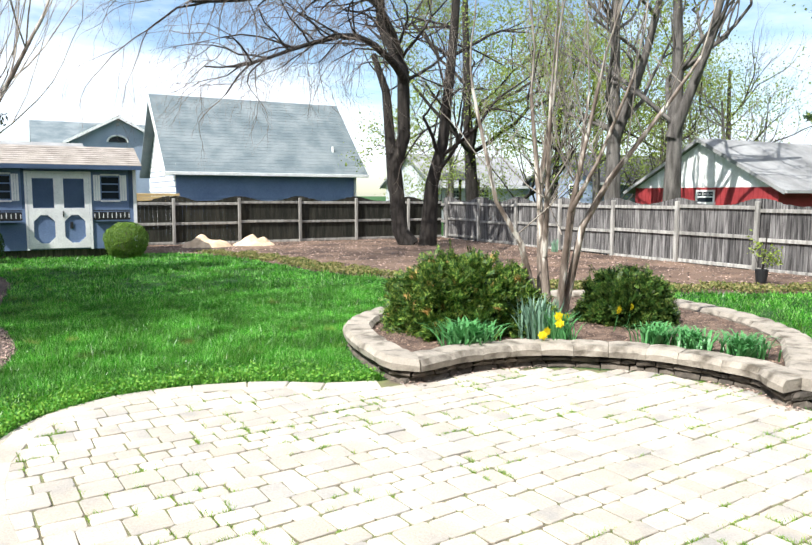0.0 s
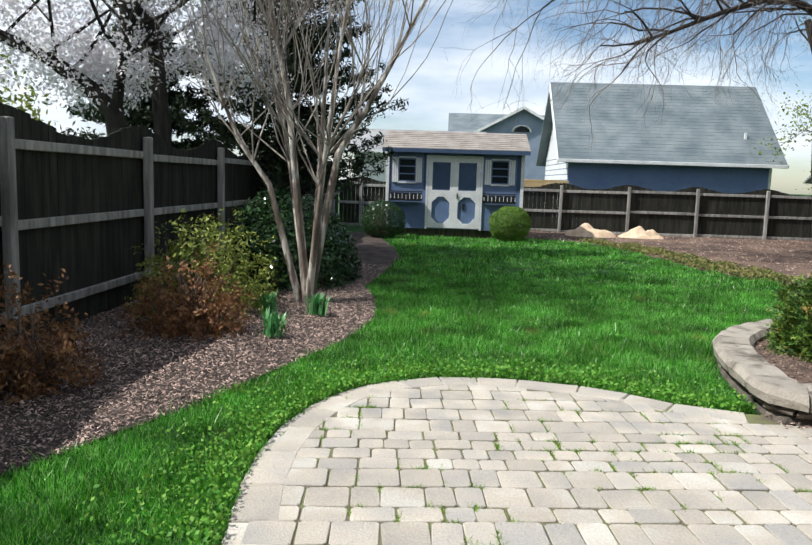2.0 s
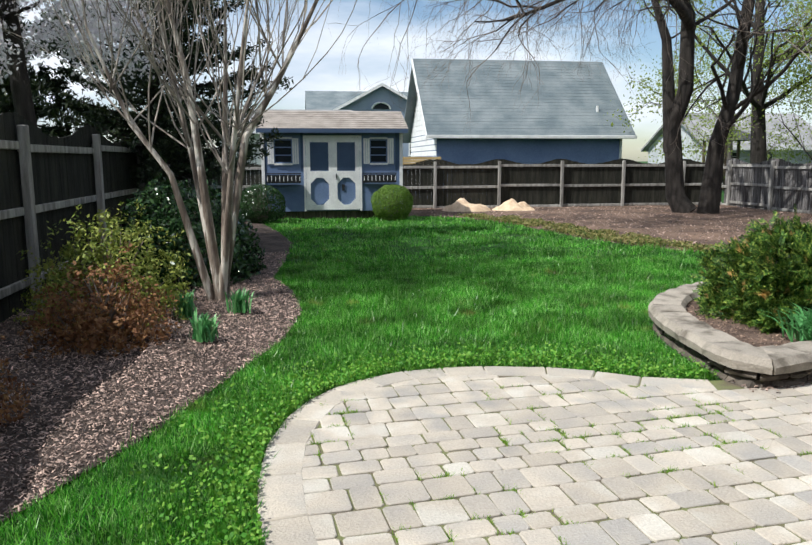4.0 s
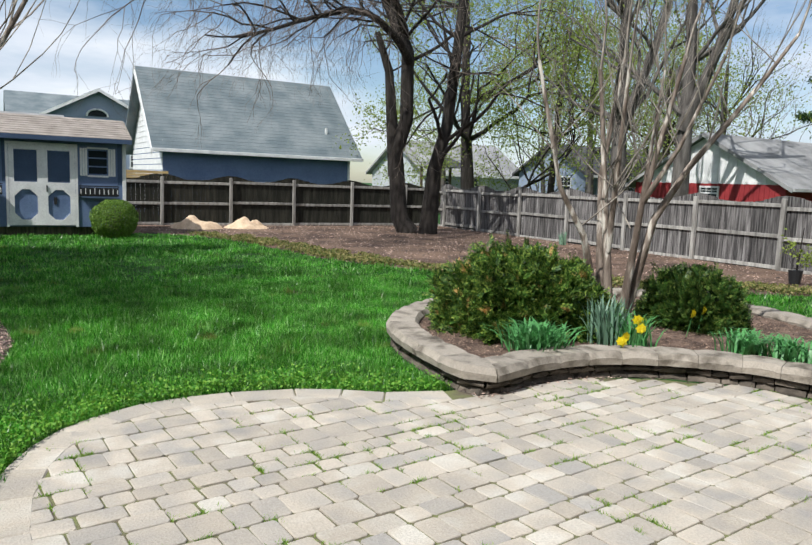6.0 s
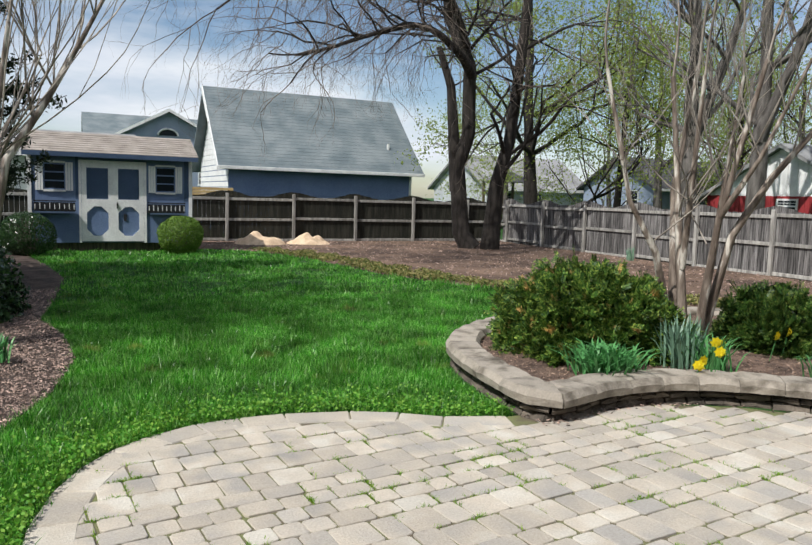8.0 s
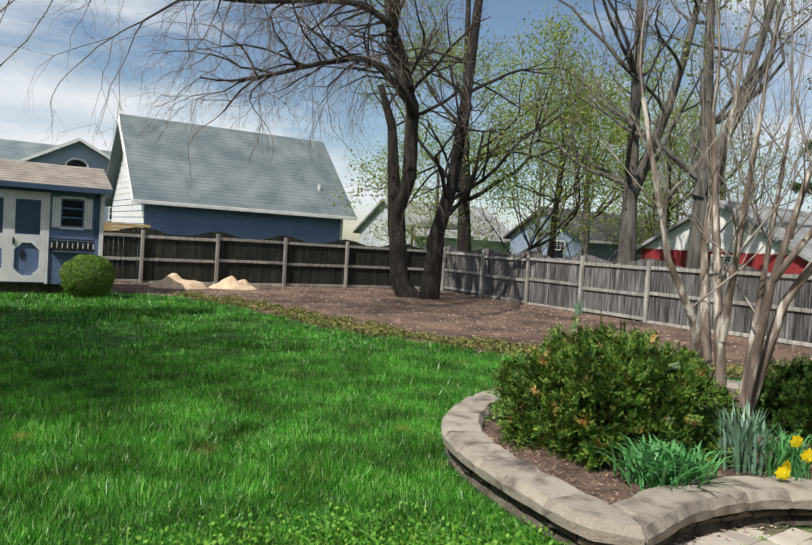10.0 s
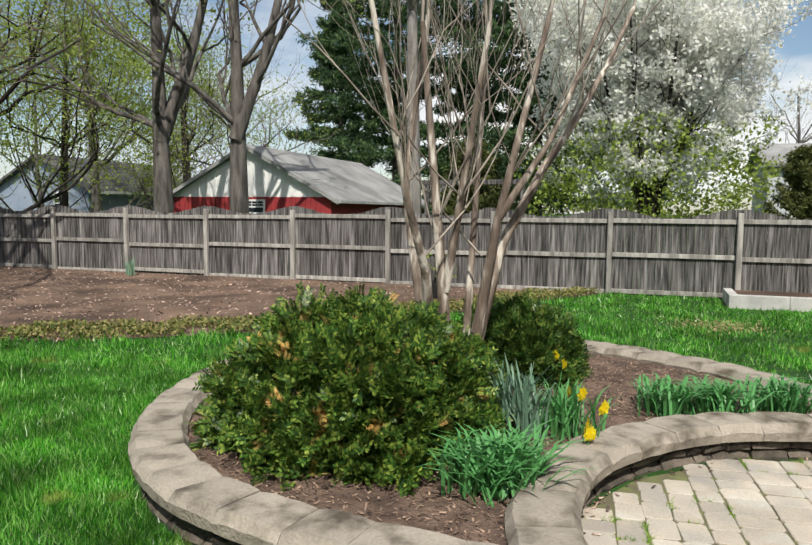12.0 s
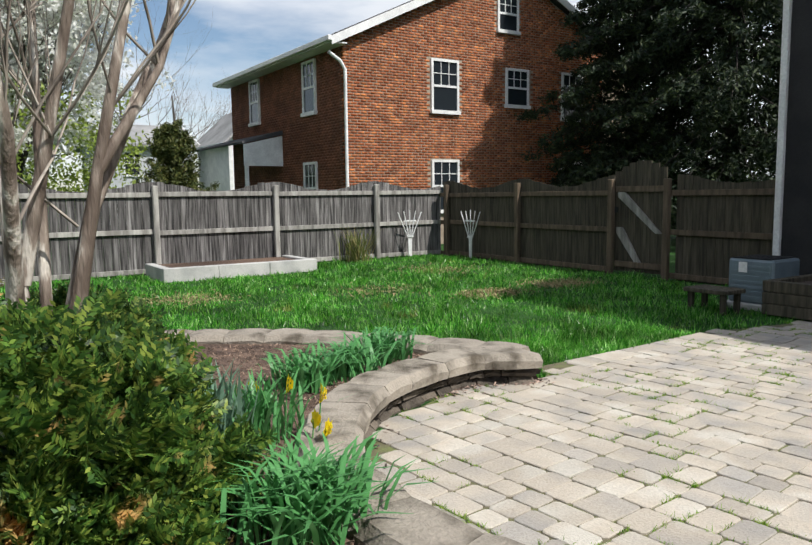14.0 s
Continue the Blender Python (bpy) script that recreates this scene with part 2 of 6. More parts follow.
    yew=leaf_mat("yew_needles", [(0.016, 0.046, 0.010), (0.040, 0.10, 0.018), (0.10, 0.19, 0.03), (0.26, 0.32, 0.06)], 0.45, 0.2, 0.635, (0.60, 0.38, 0.14), 5.2, mottle=0.6, mottle_scale=5.0),
    yew_dark=leaf_mat("dark_yew_needles", [(0.012, 0.036, 0.008), (0.028, 0.075, 0.014), (0.07, 0.14, 0.024), (0.18, 0.22, 0.05)], 0.45, 0.15, mottle=0.6, mottle_scale=5.0),
    # near-black needles that stand in for shade deep inside the shrubs
    inner=leaf_mat("inner_gap_shade_needles", [(0.006, 0.010, 0.004), (0.012, 0.02, 0.007), (0.02, 0.028, 0.01)], 0.8, 0.0),
    dark_leaf=leaf_mat("glossy_dark_leaves", [(0.012, 0.034, 0.012), (0.025, 0.065, 0.020), (0.06, 0.12, 0.035)], 0.22, 0.1),
    ball=leaf_mat("boxwood_leaves", [(0.06, 0.13, 0.015), (0.12, 0.22, 0.025), (0.20, 0.32, 0.05)], 0.5, 0.2),
    lime=leaf_mat("azalea_leaves", [(0.08, 0.13, 0.02), (0.22, 0.27, 0.045), (0.36, 0.38, 0.08)], 0.6, 0.25),
    rust=leaf_mat("rusty_leaves", [(0.12, 0.06, 0.03), (0.25, 0.11, 0.05), (0.32, 0.18, 0.07)], 0.7, 0.25),
    strap=leaf_mat("daylily_leaves", [(0.035, 0.16, 0.045), (0.09, 0.29, 0.09), (0.20, 0.46, 0.17)], 0.4, 0.25),
    iris=leaf_mat("blue_green_leaves", [(0.08, 0.16, 0.11), (0.15, 0.26, 0.18), (0.24, 0.38, 0.26)], 0.4, 0.2),
    yellow=leaf_mat("yellow_petals", [(0.86, 0.68, 0.015), (0.90, 0.76, 0.025), (0.90, 0.82, 0.06)], 0.5, 0.3),
    pine=leaf_mat("pine_needles", [(0.014, 0.042, 0.018), (0.035, 0.085, 0.03), (0.10, 0.16, 0.045)], 0.6, 0.2),
    spruce=leaf_mat("spruce_needles", [(0.006, 0.015, 0.007), (0.014, 0.030, 0.012), (0.05, 0.072, 0.022)], 0.6, 0.12),
    conifer=leaf_mat("bronze_green_needles", [(0.03, 0.05, 0.012), (0.07, 0.09, 0.02), (0.12, 0.12, 0.03)], 0.6, 0.15),
    spring=leaf_mat("spring_leaves", [(0.14, 0.20, 0.03), (0.24, 0.32, 0.05), (0.34, 0.42, 0.10)], 0.5, 0.4),
    blossom=leaf_mat("white_blossom", [(0.70, 0.72, 0.62), (0.82, 0.82, 0.80), (0.92, 0.92, 0.90)], 0.6, 0.5),
    cherry=leaf_mat("pink_blossom", [(0.84, 0.78, 0.82), (0.90, 0.86, 0.89), (0.94, 0.92, 0.94)], 0.6, 0.55),
    glass=glass_mat(),
)


# ---- builders ----
def mesh_from(name, verts, faces, mat):
    """A mesh from arrays: verts (n, 3), faces (m, k)."""
    verts, faces = np.asarray(verts, np.float32), np.asarray(faces, np.int32)
    me = bpy.data.meshes.new(name)
    k = faces.shape[1]
    me.vertices.add(len(verts))
    me.vertices.foreach_set("co", verts.ravel())
    me.loops.add(faces.size)
    me.loops.foreach_set("vertex_index", faces.ravel())
    me.polygons.add(len(faces))
    me.polygons.foreach_set("loop_start", np.arange(len(faces), dtype=np.int32) * k)
    me.update(calc_edges=True)
    me.validate()
    me.materials.append(mat)
    return me


def place(name, me, parent=None, label="", category="", group="", kind="", at=None):
    ob = new(name, me)
    if at:
        ob.location = at
    if parent:
        ob.parent = parent
    return tagged(ob, label, category, group, kind)


def empty(name, label, category, group="", at=(0, 0, 0), turn=0.0):
    ob = new(name)
    ob.empty_display_size = 0.1
    ob.location = at
    ob.rotation_euler[2] = radians(turn)
    return tagged(ob, label, category, group)


def part(name, bm, mat, parent=None, label="", category="", group="", kind="", smooth=False):
    me = bpy.data.meshes.new(name)
    bm.normal_update()
    bm.to_mesh(me)
    bm.free()
    me.materials.append(mat)
    if smooth:
        me.polygons.foreach_set("use_smooth", [True] * len(me.polygons))
    return place(name, me, parent, label, category, group, kind)


def box(bm, x0, x1, y0, y1, z0, z1, bevel=0.0):
    vs = [bm.verts.new(p) for p in ((x0, y0, z0), (x1, y0, z0), (x1, y1, z0), (x0, y1, z0), (x0, y0, z1), (x1, y0, z1), (x1, y1, z1), (x0, y1, z1))]
    fs = [bm.faces.new([vs[i] for i in f]) for f in ((3, 2, 1, 0), (4, 5, 6, 7), (0, 1, 5, 4), (1, 2, 6, 5), (2, 3, 7, 6), (3, 0, 4, 7))]
    if bevel:
        es = list({e for f in fs for e in f.edges})
        bmesh.ops.bevel(bm, geom=es, offset=bevel, segments=1, affect="EDGES")
    return bm


def boxes(*specs, bevel=0.0):
    bm = bmesh.new()
    for s in specs:
        box(bm, *s, bevel=bevel)
    return bm


def prism(bm, poly, z0, z1):
    """A closed outline in plan, counter-clockwise, raised from z0 to z1."""
    lo, hi = [bm.verts.new((x, y, z0)) for x, y in poly], [bm.verts.new((x, y, z1)) for x, y in poly]
    n = len(poly)
    bm.faces.new(lo[::-1])
    bm.faces.new(hi)
    for i in range(n):
        bm.faces.new((lo[i], lo[(i + 1) % n], hi[(i + 1) % n], hi[i]))
    return bm


def solid(bm, poly, axis, a, b):
    """A closed outline (u, z) pushed along axis "x" or "y" from a to b."""
    mk = (lambda u, z, w: (w, u, z)) if axis == "x" else (lambda u, z, w: (u, w, z))
    lo, hi = [bm.verts.new(mk(u, z, a)) for u, z in poly], [bm.verts.new(mk(u, z, b)) for u, z in poly]
    n = len(poly)
    bm.faces.new(lo)
    bm.faces.new(hi[::-1])
    for i in range(n):
        bm.faces.new((lo[(i + 1) % n], lo[i], hi[i], hi[(i + 1) % n]))
    bmesh.ops.recalc_face_normals(bm, faces=bm.faces[:])
    return bm


def tubes(lines, sides=5):
    """Round tubes along polylines: a list of (points (n, 3), radii (n,)). Returns verts and quads."""
    vs, fs, base = [], [], 0
    ang = np.linspace(0, 2 * np.pi, sides, endpoint=False)
    for pts, rad in lines:
        pts, rad = np.asarray(pts, float), np.asarray(rad, float)
        n = len(pts)
        tan = np.gradient(pts, axis=0)
        tan /= np.linalg.norm(tan, axis=1, keepdims=True) + 1e-9
        ref = np.array([1.0, 0, 0]) if abs(tan[0, 0]) < 0.8 else np.array([0, 1.0, 0])
        u = np.cross(tan, ref)
        u /= np.linalg.norm(u, axis=1, keepdims=True) + 1e-9
        v = np.cross(tan, u)
        ring = pts[:, None] + rad[:, None, None] * (np.cos(ang)[None, :, None] * u[:, None] + np.sin(ang)[None, :, None] * v[:, None])
        vs.append(ring.reshape(-1, 3))
        i, j = np.meshgrid(np.arange(n - 1), np.arange(sides), indexing="ij")
        a, b = base + i * sides + j, base + i * sides + (j + 1) % sides
        fs.append(np.stack([a, b, b + sides, a + sides], -1).reshape(-1, 4))
        base += n * sides
    return np.concatenate(vs), np.concatenate(fs)


def blades(rng, pos, length, width, lean=0.5, droop=0.0):
    """Upright three-cornered blades at pos (n, 3)."""
    n = len(pos)
    length, width = np.broadcast_to(length, n), np.broadcast_to(width, n)
    az, tip = rng.uniform(0, 2 * np.pi, n), rng.uniform(0, 2 * np.pi, n)
    side = np.stack([np.cos(az), np.sin(az), 0 * az], -1) * width[:, None] / 2
    ln = rng.uniform(0, lean, n) * length
    top = pos + np.stack([np.cos(tip) * ln, np.sin(tip) * ln, length * rng.uniform(0.7, 1.0, n)], -1)
    vs = np.stack([pos - side, pos + side, top], 1).reshape(-1, 3)
    return vs, np.arange(3 * n).reshape(-1, 3)


def leaves(rng, pos, size, flat=0.0, normal=None, slim=0.55):
    """Small four-cornered leaves at pos, turned at random or about a normal."""
    n = len(pos)
    d = rng.normal(size=(n, 3))
    if normal is not None:
        d = d * 0.75 + normal
    d[:, 2] += flat
    d /= np.linalg.norm(d, axis=1, keepdims=True)
    r = rng.normal(size=(n, 3))
    u = np.cross(d, r)
    u /= np.linalg.norm(u, axis=1, keepdims=True) + 1e-9
    v = np.cross(d, u)
    s = (np.broadcast_to(size, n) * rng.uniform(0.6, 1.3, n))[:, None]
    vs = np.stack([pos - u * s / 2, pos + v * s * slim / 2, pos + u * s / 2, pos - v * s * slim / 2], 1).reshape(-1, 3)
    return vs, np.arange(4 * n).reshape(-1, 4)


def blob(rng, n, centre, radii, lumps=0.12, freq=2.2, skin=0.35, floor=None):
    """Points in the outer skin of a lumpy rounded body."""
    d = rng.normal(size=(n, 3))
    d /= np.linalg.norm(d, axis=1, keepdims=True)
    if floor is not None:
        d[:, 2] = np.abs(d[:, 2]) * (1 - floor) + d[:, 2] * floor
    f = np.array([1 + lumps * 2 * noise.noise(Vector(v * freq) + Vector((centre[0], centre[1], 0))) + lumps * noise.noise(Vector(v * freq * 3)) for v in d])
    r = f * (1 - skin * rng.random(n) ** 2)
    return np.array(centre) + d * np.array(radii) * r[:, None], d


# ---- ground ----
PATIO = [(5.2, -2.2), (5.84, 0.82), (5.78, 1.9), (5.75, 3.1), (5.40, 3.36), (5.62, 3.8), (5.5, 4.3), (5.2, 4.9), (4.72, 5.4), (4.1, 5.68), (3.6, 5.8), (3.14, 5.82), (2.7, 5.83),
         (2.3, 5.95), (1.95, 6.18), (1.6, 6.34), (0.95, 6.46), (0.34, 6.38), (-0.15, 6.03), (-0.42, 5.57), (-0.56, 5.0), (-0.57, 4.3), (-0.47, 3.6), (-0.40, 2.5), (-0.40, -2.2)]
LEFT_BED = [(-2.35, 1.2), (-2.25, 2.6), (-1.87, 3.95), (-1.54, 4.72), (-1.26, 5.31), (-1.05, 5.96), (-0.8, 6.7), (-0.5, 7.6), (-0.33, 8.8), (-0.45, 10.1), (-0.72, 11.2), (-0.6, 13.0), (-0.48, 15.5), (-0.85, 18.0), (-1.5, 21.2)]
RIGHT_BED = [(3.3, 22.2), (4.4, 21.2), (5.1, 19.0), (5.4, 17.0), (5.6, 15.3), (6.1, 13.8), (6.75, 12.75), (7.2, 11.7), (7.7, 11.1), (8.5, 10.2), (9.7, 9.2), (11.4, 8.2), (13.3, 7.2), (15.2, 6.2)]
FX, BY, SY, LX = 15.12, 25.63, -2.65, -3.4     # fence lines: right, back, side, left


def inside(poly, x, y):
    """Which of the points lie in the outline."""
    poly = np.asarray(poly)
    x, y = np.asarray(x), np.asarray(y)
    got = np.zeros(x.shape, bool)
    j = len(poly) - 1
    for i in range(len(poly)):
        (xi, yi), (xj, yj) = poly[i], poly[j]
        cross = ((yi > y) != (yj > y)) & (x < (xj - xi) * (y - yi) / (yj - yi + 1e-12) + xi)
        got ^= cross
        j = i
    return got


def edge_gap(line, x, y, closed=False):
    """Distance from points to a polyline."""
    p = np.asarray(line, float)
    if closed:
        p = np.vstack([p, p[:1]])
    best = np.full(np.shape(x), 1e9)
    for a, b in zip(p[:-1], p[1:]):
        d = b - a
        t = np.clip(((x - a[0]) * d[0] + (y - a[1]) * d[1]) / (d @ d), 0, 1)
        best = np.minimum(best, np.hypot(x - a[0] - t * d[0], y - a[1] - t * d[1]))
    return best


def curve(points, step=0.3, closed=False):
    """A smooth line through the points, with even steps."""
    p = [Vector(q) for q in points]
    n = len(p)
    out = []
    for i in range(n if closed else n - 1):
        a, b, c, d = (p[(i + k) % n] if closed else p[min(max(i + k, 0), n - 1)] for k in (-1, 0, 1, 2))
        for s in range(10):
            t = s / 10
            out.append(0.5 * ((2 * b) + (c - a) * t + (2 * a - 5 * b + 4 * c - d) * t * t + (3 * b - a - 3 * c + d) * t ** 3))
    if not closed:
        out.append(p[-1])
    pts = np.array([tuple(v) for v in out])
    if closed:
        pts = np.vstack([pts, pts[:1]])
    s = np.r_[0, np.cumsum(np.hypot(*np.diff(pts, axis=0)[:, :2].T))]
    m = max(2, int(round(s[-1] / step)) + 1)
    q = np.linspace(0, s[-1], m)
    return np.stack([np.interp(q, s, pts[:, k]) for k in range(pts.shape[1])], 1)


def nearest_on(line, x, y):
    """The nearest place on a polyline."""
    best, at = 1e9, (x, y)
    for (ax, ay), (bx_, by_) in zip(line[:-1], line[1:]):
        dx, dy = bx_ - ax, by_ - ay
        t = min(1, max(0, ((x - ax) * dx + (y - ay) * dy) / (dx * dx + dy * dy + 1e-12)))
        d = math.hypot(x - ax - t * dx, y - ay - t * dy)
        if d < best:
            best, at = d, (ax + t * dx, ay + t * dy)
    return best, at


def sheet(name, x0, x1, y0, y1, step, height, keep, mat, label, kind="structure", rims=()):
    """A gridded piece of ground with small unevenness, cut to where keep() is true."""
    xs, ys = np.arange(x0, x1 + step / 2, step), np.arange(y0, y1 + step / 2, step)
    gx, gy = np.meshgrid(xs, ys)
    gz = np.array([[height + 0.012 * noise.noise(Vector((a * 1.3, b * 1.3, 2))) + 0.008 * noise.noise(Vector((a * 6, b * 6, 5))) for a in xs] for b in ys])
    vs = np.stack([gx, gy, gz], -1).reshape(-1, 3)
    nx = len(xs)
    i, j = np.meshgrid(np.arange(len(ys) - 1), np.arange(nx - 1), indexing="ij")
    a = (i * nx + j).ravel()
    fs = np.stack([a, a + 1, a + nx + 1, a + nx], -1)
    mid = vs[fs].mean(1)
    fs = fs[keep(mid[:, 0], mid[:, 1])]
    used, inv, uses = np.unique(fs, return_inverse=True, return_counts=True)
    for i, c in zip(used, uses):
        if c < 4 and rims:
            d, p = min((nearest_on(r, vs[i, 0], vs[i, 1]) for r in rims), key=lambda q: q[0])
            if d < step * 1.1:
                vs[i, :2] = p
    return place(name, mesh_from(name, vs[used], inv.reshape(fs.shape), mat), label=label, kind=kind)


bm = bmesh.new()
R = 900
vs = [bm.verts.new((x, y, -0.035)) for x, y in ((-R, -R), (R, -R), (R, R), (-R, R))]
bm.faces.new(vs)
part("ground", bm, M["ground"], label="green grassy ground reaching to the horizon", kind="structure")
left_poly = [(LX, 0.5)] + LEFT_BED + [(-1.5, 22.2), (LX, 22.2)]
right_poly = RIGHT_BED + [(FX, 6.2), (FX, BY), (2.0, BY), (2.0, 22.2)]
BED_RING = [(5.47, 3.50), (5.66, 3.85), (5.62, 4.32), (5.36, 4.95), (4.88, 5.44), (4.3, 5.74), (3.6, 5.80), (3.16, 5.70), (2.99, 5.66), (2.93, 5.84), (2.96, 6.2), (3.0, 6.6), (3.10, 7.1), (3.27, 7.55), (3.66, 8.05), (4.3, 8.5), (5.0, 8.75), (5.8, 8.88),
            (6.8, 8.85), (7.6, 8.5), (8.05, 7.8), (8.15, 7.0), (8.02, 6.2), (7.72, 5.45), (7.2, 4.68), (6.5, 4.12), (5.95, 3.72)]
ring_poly = [tuple(p) for p in curve(BED_RING, 0.15, True)[:-1]]
sheet("lawn_soil", -3.4, 15.1, -2.65, 22.2, 0.15, -0.012, lambda x, y: ~inside(PATIO, x, y) & ~inside(left_poly, x, y) & ~inside(ring_poly, x, y), M["ground"], "dark green lawn soil under the grass", rims=(PATIO + PATIO[:1], LEFT_BED, RIGHT_BED, ring_poly + ring_poly[:1]))
sheet("mulch_bed", LX, 0.0, 0.6, 22.2, 0.12, 0.0, lambda x, y: inside(left_poly, x, y), M["mulch"], "brown bark mulch bed along the dark fence", rims=(LEFT_BED,))
sheet("bare_soil_bed", 2.0, FX, 5.5, BY, 0.15, 0.0, lambda x, y: inside(right_poly, x, y), M["soil"], "bare brown soil under the big tree", rims=(RIGHT_BED,))
sheet("planter_soil", 2.6, 8.3, 3.4, 9.0, 0.1, 0.16, lambda x, y: inside(ring_poly, x, y), M["planter_mulch"], "brown mulched soil inside the stone planter")
bm = bmesh.new()
prism(bm, PATIO, -0.12, -0.009)
part("patio_bedding", bm, M["joint"], label="dark sandy bedding between the pavers", kind="structure")

# ---- fences ----
rng = np.random.default_rng(3)


def fence_run(name, length, spacing, height, label, mat, post_mat, first=0.0, boards=True, rails=(0.03, 0.73, 1.42), hump=0.17, face=1, thick_post=0.1):
    """A run of fence along +x from the origin; posts and rails stand on the side y > 0."""
    root = empty(name, label, "fence", "garden fences")
    n = int(math.ceil((length - first) / spacing)) + 1
    xs = [first + i * spacing for i in range(n) if first + i * spacing <= length + 0.01]
    bm = box(bmesh.new(), -thick_post / 2, thick_post / 2, 0.03, 0.03 + thick_post, -0.1, height, 0.012)
    first_post = part("post", bm, post_mat, root)
    for i, x in enumerate(xs):
        o = first_post if i == 0 else place("post", first_post.data, root)
        o.location = (x, 0, random.uniform(-0.015, 0.015))
        o.rotation_euler[1] = random.uniform(-0.008, 0.008)
    stops = [0.0] + [x for x in xs if 0.05 < x < length - 0.05] + [length]
    for z in rails:
        for a, b in zip(stops[:-1], stops[1:]):
            o = part("rail", box(bmesh.new(), a + 0.003, b - 0.003, 0.0, 0.045, z - 0.02, z + 0.07, 0.006), post_mat, root)
            o.rotation_euler[1] = random.uniform(-0.003, 0.003)
    w = 0.14
    k = int(length / w)
    shapes = {}
    for i in range(k):
        x = (i + 0.5) * w
        ph = (x - first) / spacing
        up = height - 0.10 + hump * (0.5 + 0.5 * math.cos(2 * math.pi * ph)) ** 1.3
        slope = hump * math.pi / spacing * -math.sin(2 * math.pi * ph) * w * 0.8
        key = (round(up, 2), round(slope, 2))
        if key not in shapes:
            bm = bmesh.new()
            solid(bm, [(-w / 2 + 0.003, -0.02), (w / 2 - 0.003, -0.02), (w / 2 - 0.003, up + slope / 2), (-w / 2 + 0.003, up - slope / 2)], "y", -0.022, 0.0)
            me = bpy.data.meshes.new("board")
            bm.to_mesh(me)
            bm.free()
            me.materials.append(mat)
            shapes[key] = me
        o = place("board", shapes[key], root)
        o.location = (x, random.uniform(-0.004, 0.0) - 0.001, random.uniform(-0.012, 0.012))
    return root


SPAN = 2.36
right_fence = fence_run("fence", BY - SY, SPAN, 1.62, "weathered grey wooden board fence with scalloped top along the lawn", M["fence"], M["post"], first=(-0.87 - SY) % SPAN)
right_fence.location, right_fence.rotation_euler = (FX, SY, 0), (0, 0, radians(90))
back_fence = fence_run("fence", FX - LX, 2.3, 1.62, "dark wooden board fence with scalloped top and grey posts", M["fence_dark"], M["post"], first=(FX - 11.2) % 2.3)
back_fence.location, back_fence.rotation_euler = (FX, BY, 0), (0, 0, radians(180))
left_fence = fence_run("fence", BY + 2.2, 2.9, 2.05, "tall dark brown wooden board fence, shade painted in, behind mulch bed", M["fence_dark"], M["post"], first=1.6, rails=(0.3, 1.09, 1.80), hump=0.22)
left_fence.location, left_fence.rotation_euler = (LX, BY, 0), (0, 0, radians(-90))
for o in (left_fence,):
    o["label"] = "tall dark brown wooden board fence, shade painted in, behind mulch bed"
side_a = fence_run("fence", FX - 9.98, 2.40, 1.62, "brown wooden board fence with scalloped top beside the gate", M["fence_old"], M["post_brown"], first=0.0, rails=(0.03, 0.73, 1.36))
side_a.location = (9.98, SY, 0)
side_b = fence_run("fence", 8.84 - 6.9, 2.5, 1.62, "short run of brown wooden fence between gate and house", M["fence_old"], M["post_brown"], first=1.94, rails=(0.03, 0.73, 1.36))
side_b.location = (6.9, SY, 0)


def gate():
    root = empty("garden_gate", "closed brown wooden garden gate with Z brace and arched top", "gate", at=(8.92, SY, 0))
    for i in range(7):
        x = 0.07 + i * 0.15
        up = 1.75 + 0.17 * math.sin(math.pi * (x + 0.02) / 1.0)
        part("board", boxes((x - 0.072, x + 0.072, -0.022, 0, 0.05, up)), M["fence_old"], root)
    for z in (0.12, 1.40):
        part("rail", boxes((0.02, 1.0, 0.0, 0.04, z, z + 0.1), bevel=0.005), M["post_brown"], root)
    for (x0, z0, x1, z1) in ((0.05, 0.72, 0.95, 1.42), (0.45, 0.20, 0.97, 0.80)):
        bm = solid(bmesh.new(), [(x0, z0), (x0 + 0.12, z0), (x1, z1 - 0.1), (x1, z1), (x1 - 0.12, z1)], "y", 0.001, 0.035)
        part("brace", bm, M["post"], root)
    part("latch", boxes((0.93, 1.0, 0.041, 0.06, 1.05, 1.15), bevel=0.004), M["black"], root, "dark metal latch")
    return root


gate()


def trellis(x, y, turn):
    root = empty("fan_trellis", "white fan-shaped garden trellis standing against the fence", "trellis", "fan trellises", at=(x, y, 0), turn=turn)
    for k in range(5):
        a = (k - 2) * 0.11
        vs, fs = tubes([(np.array([[a * 0.12, 0, 0.0], [a * 0.18, 0, 0.42], [a * 1.3, 0, 1.05 - abs(k - 2) * 0.02]]), np.array([0.016, 0.014, 0.012]))], 4)
        place("slat", mesh_from("slat", vs, fs, M["white"]), root)
    for z, w in ((0.45, 0.05), (0.8, 0.11)):
        part("crossbar", boxes((-w - 0.03, w + 0.03, 0.016, 0.03, z, z + 0.03)), M["white"], root)
    part("stake", boxes((-0.03, 0.03, -0.014, 0.012, 0.0, 0.45)), M["white"], root)
    return root


trellis(13.75, SY + 0.2, 8)
trellis(FX - 0.24, -1.62, 80)

# ---- shed ----


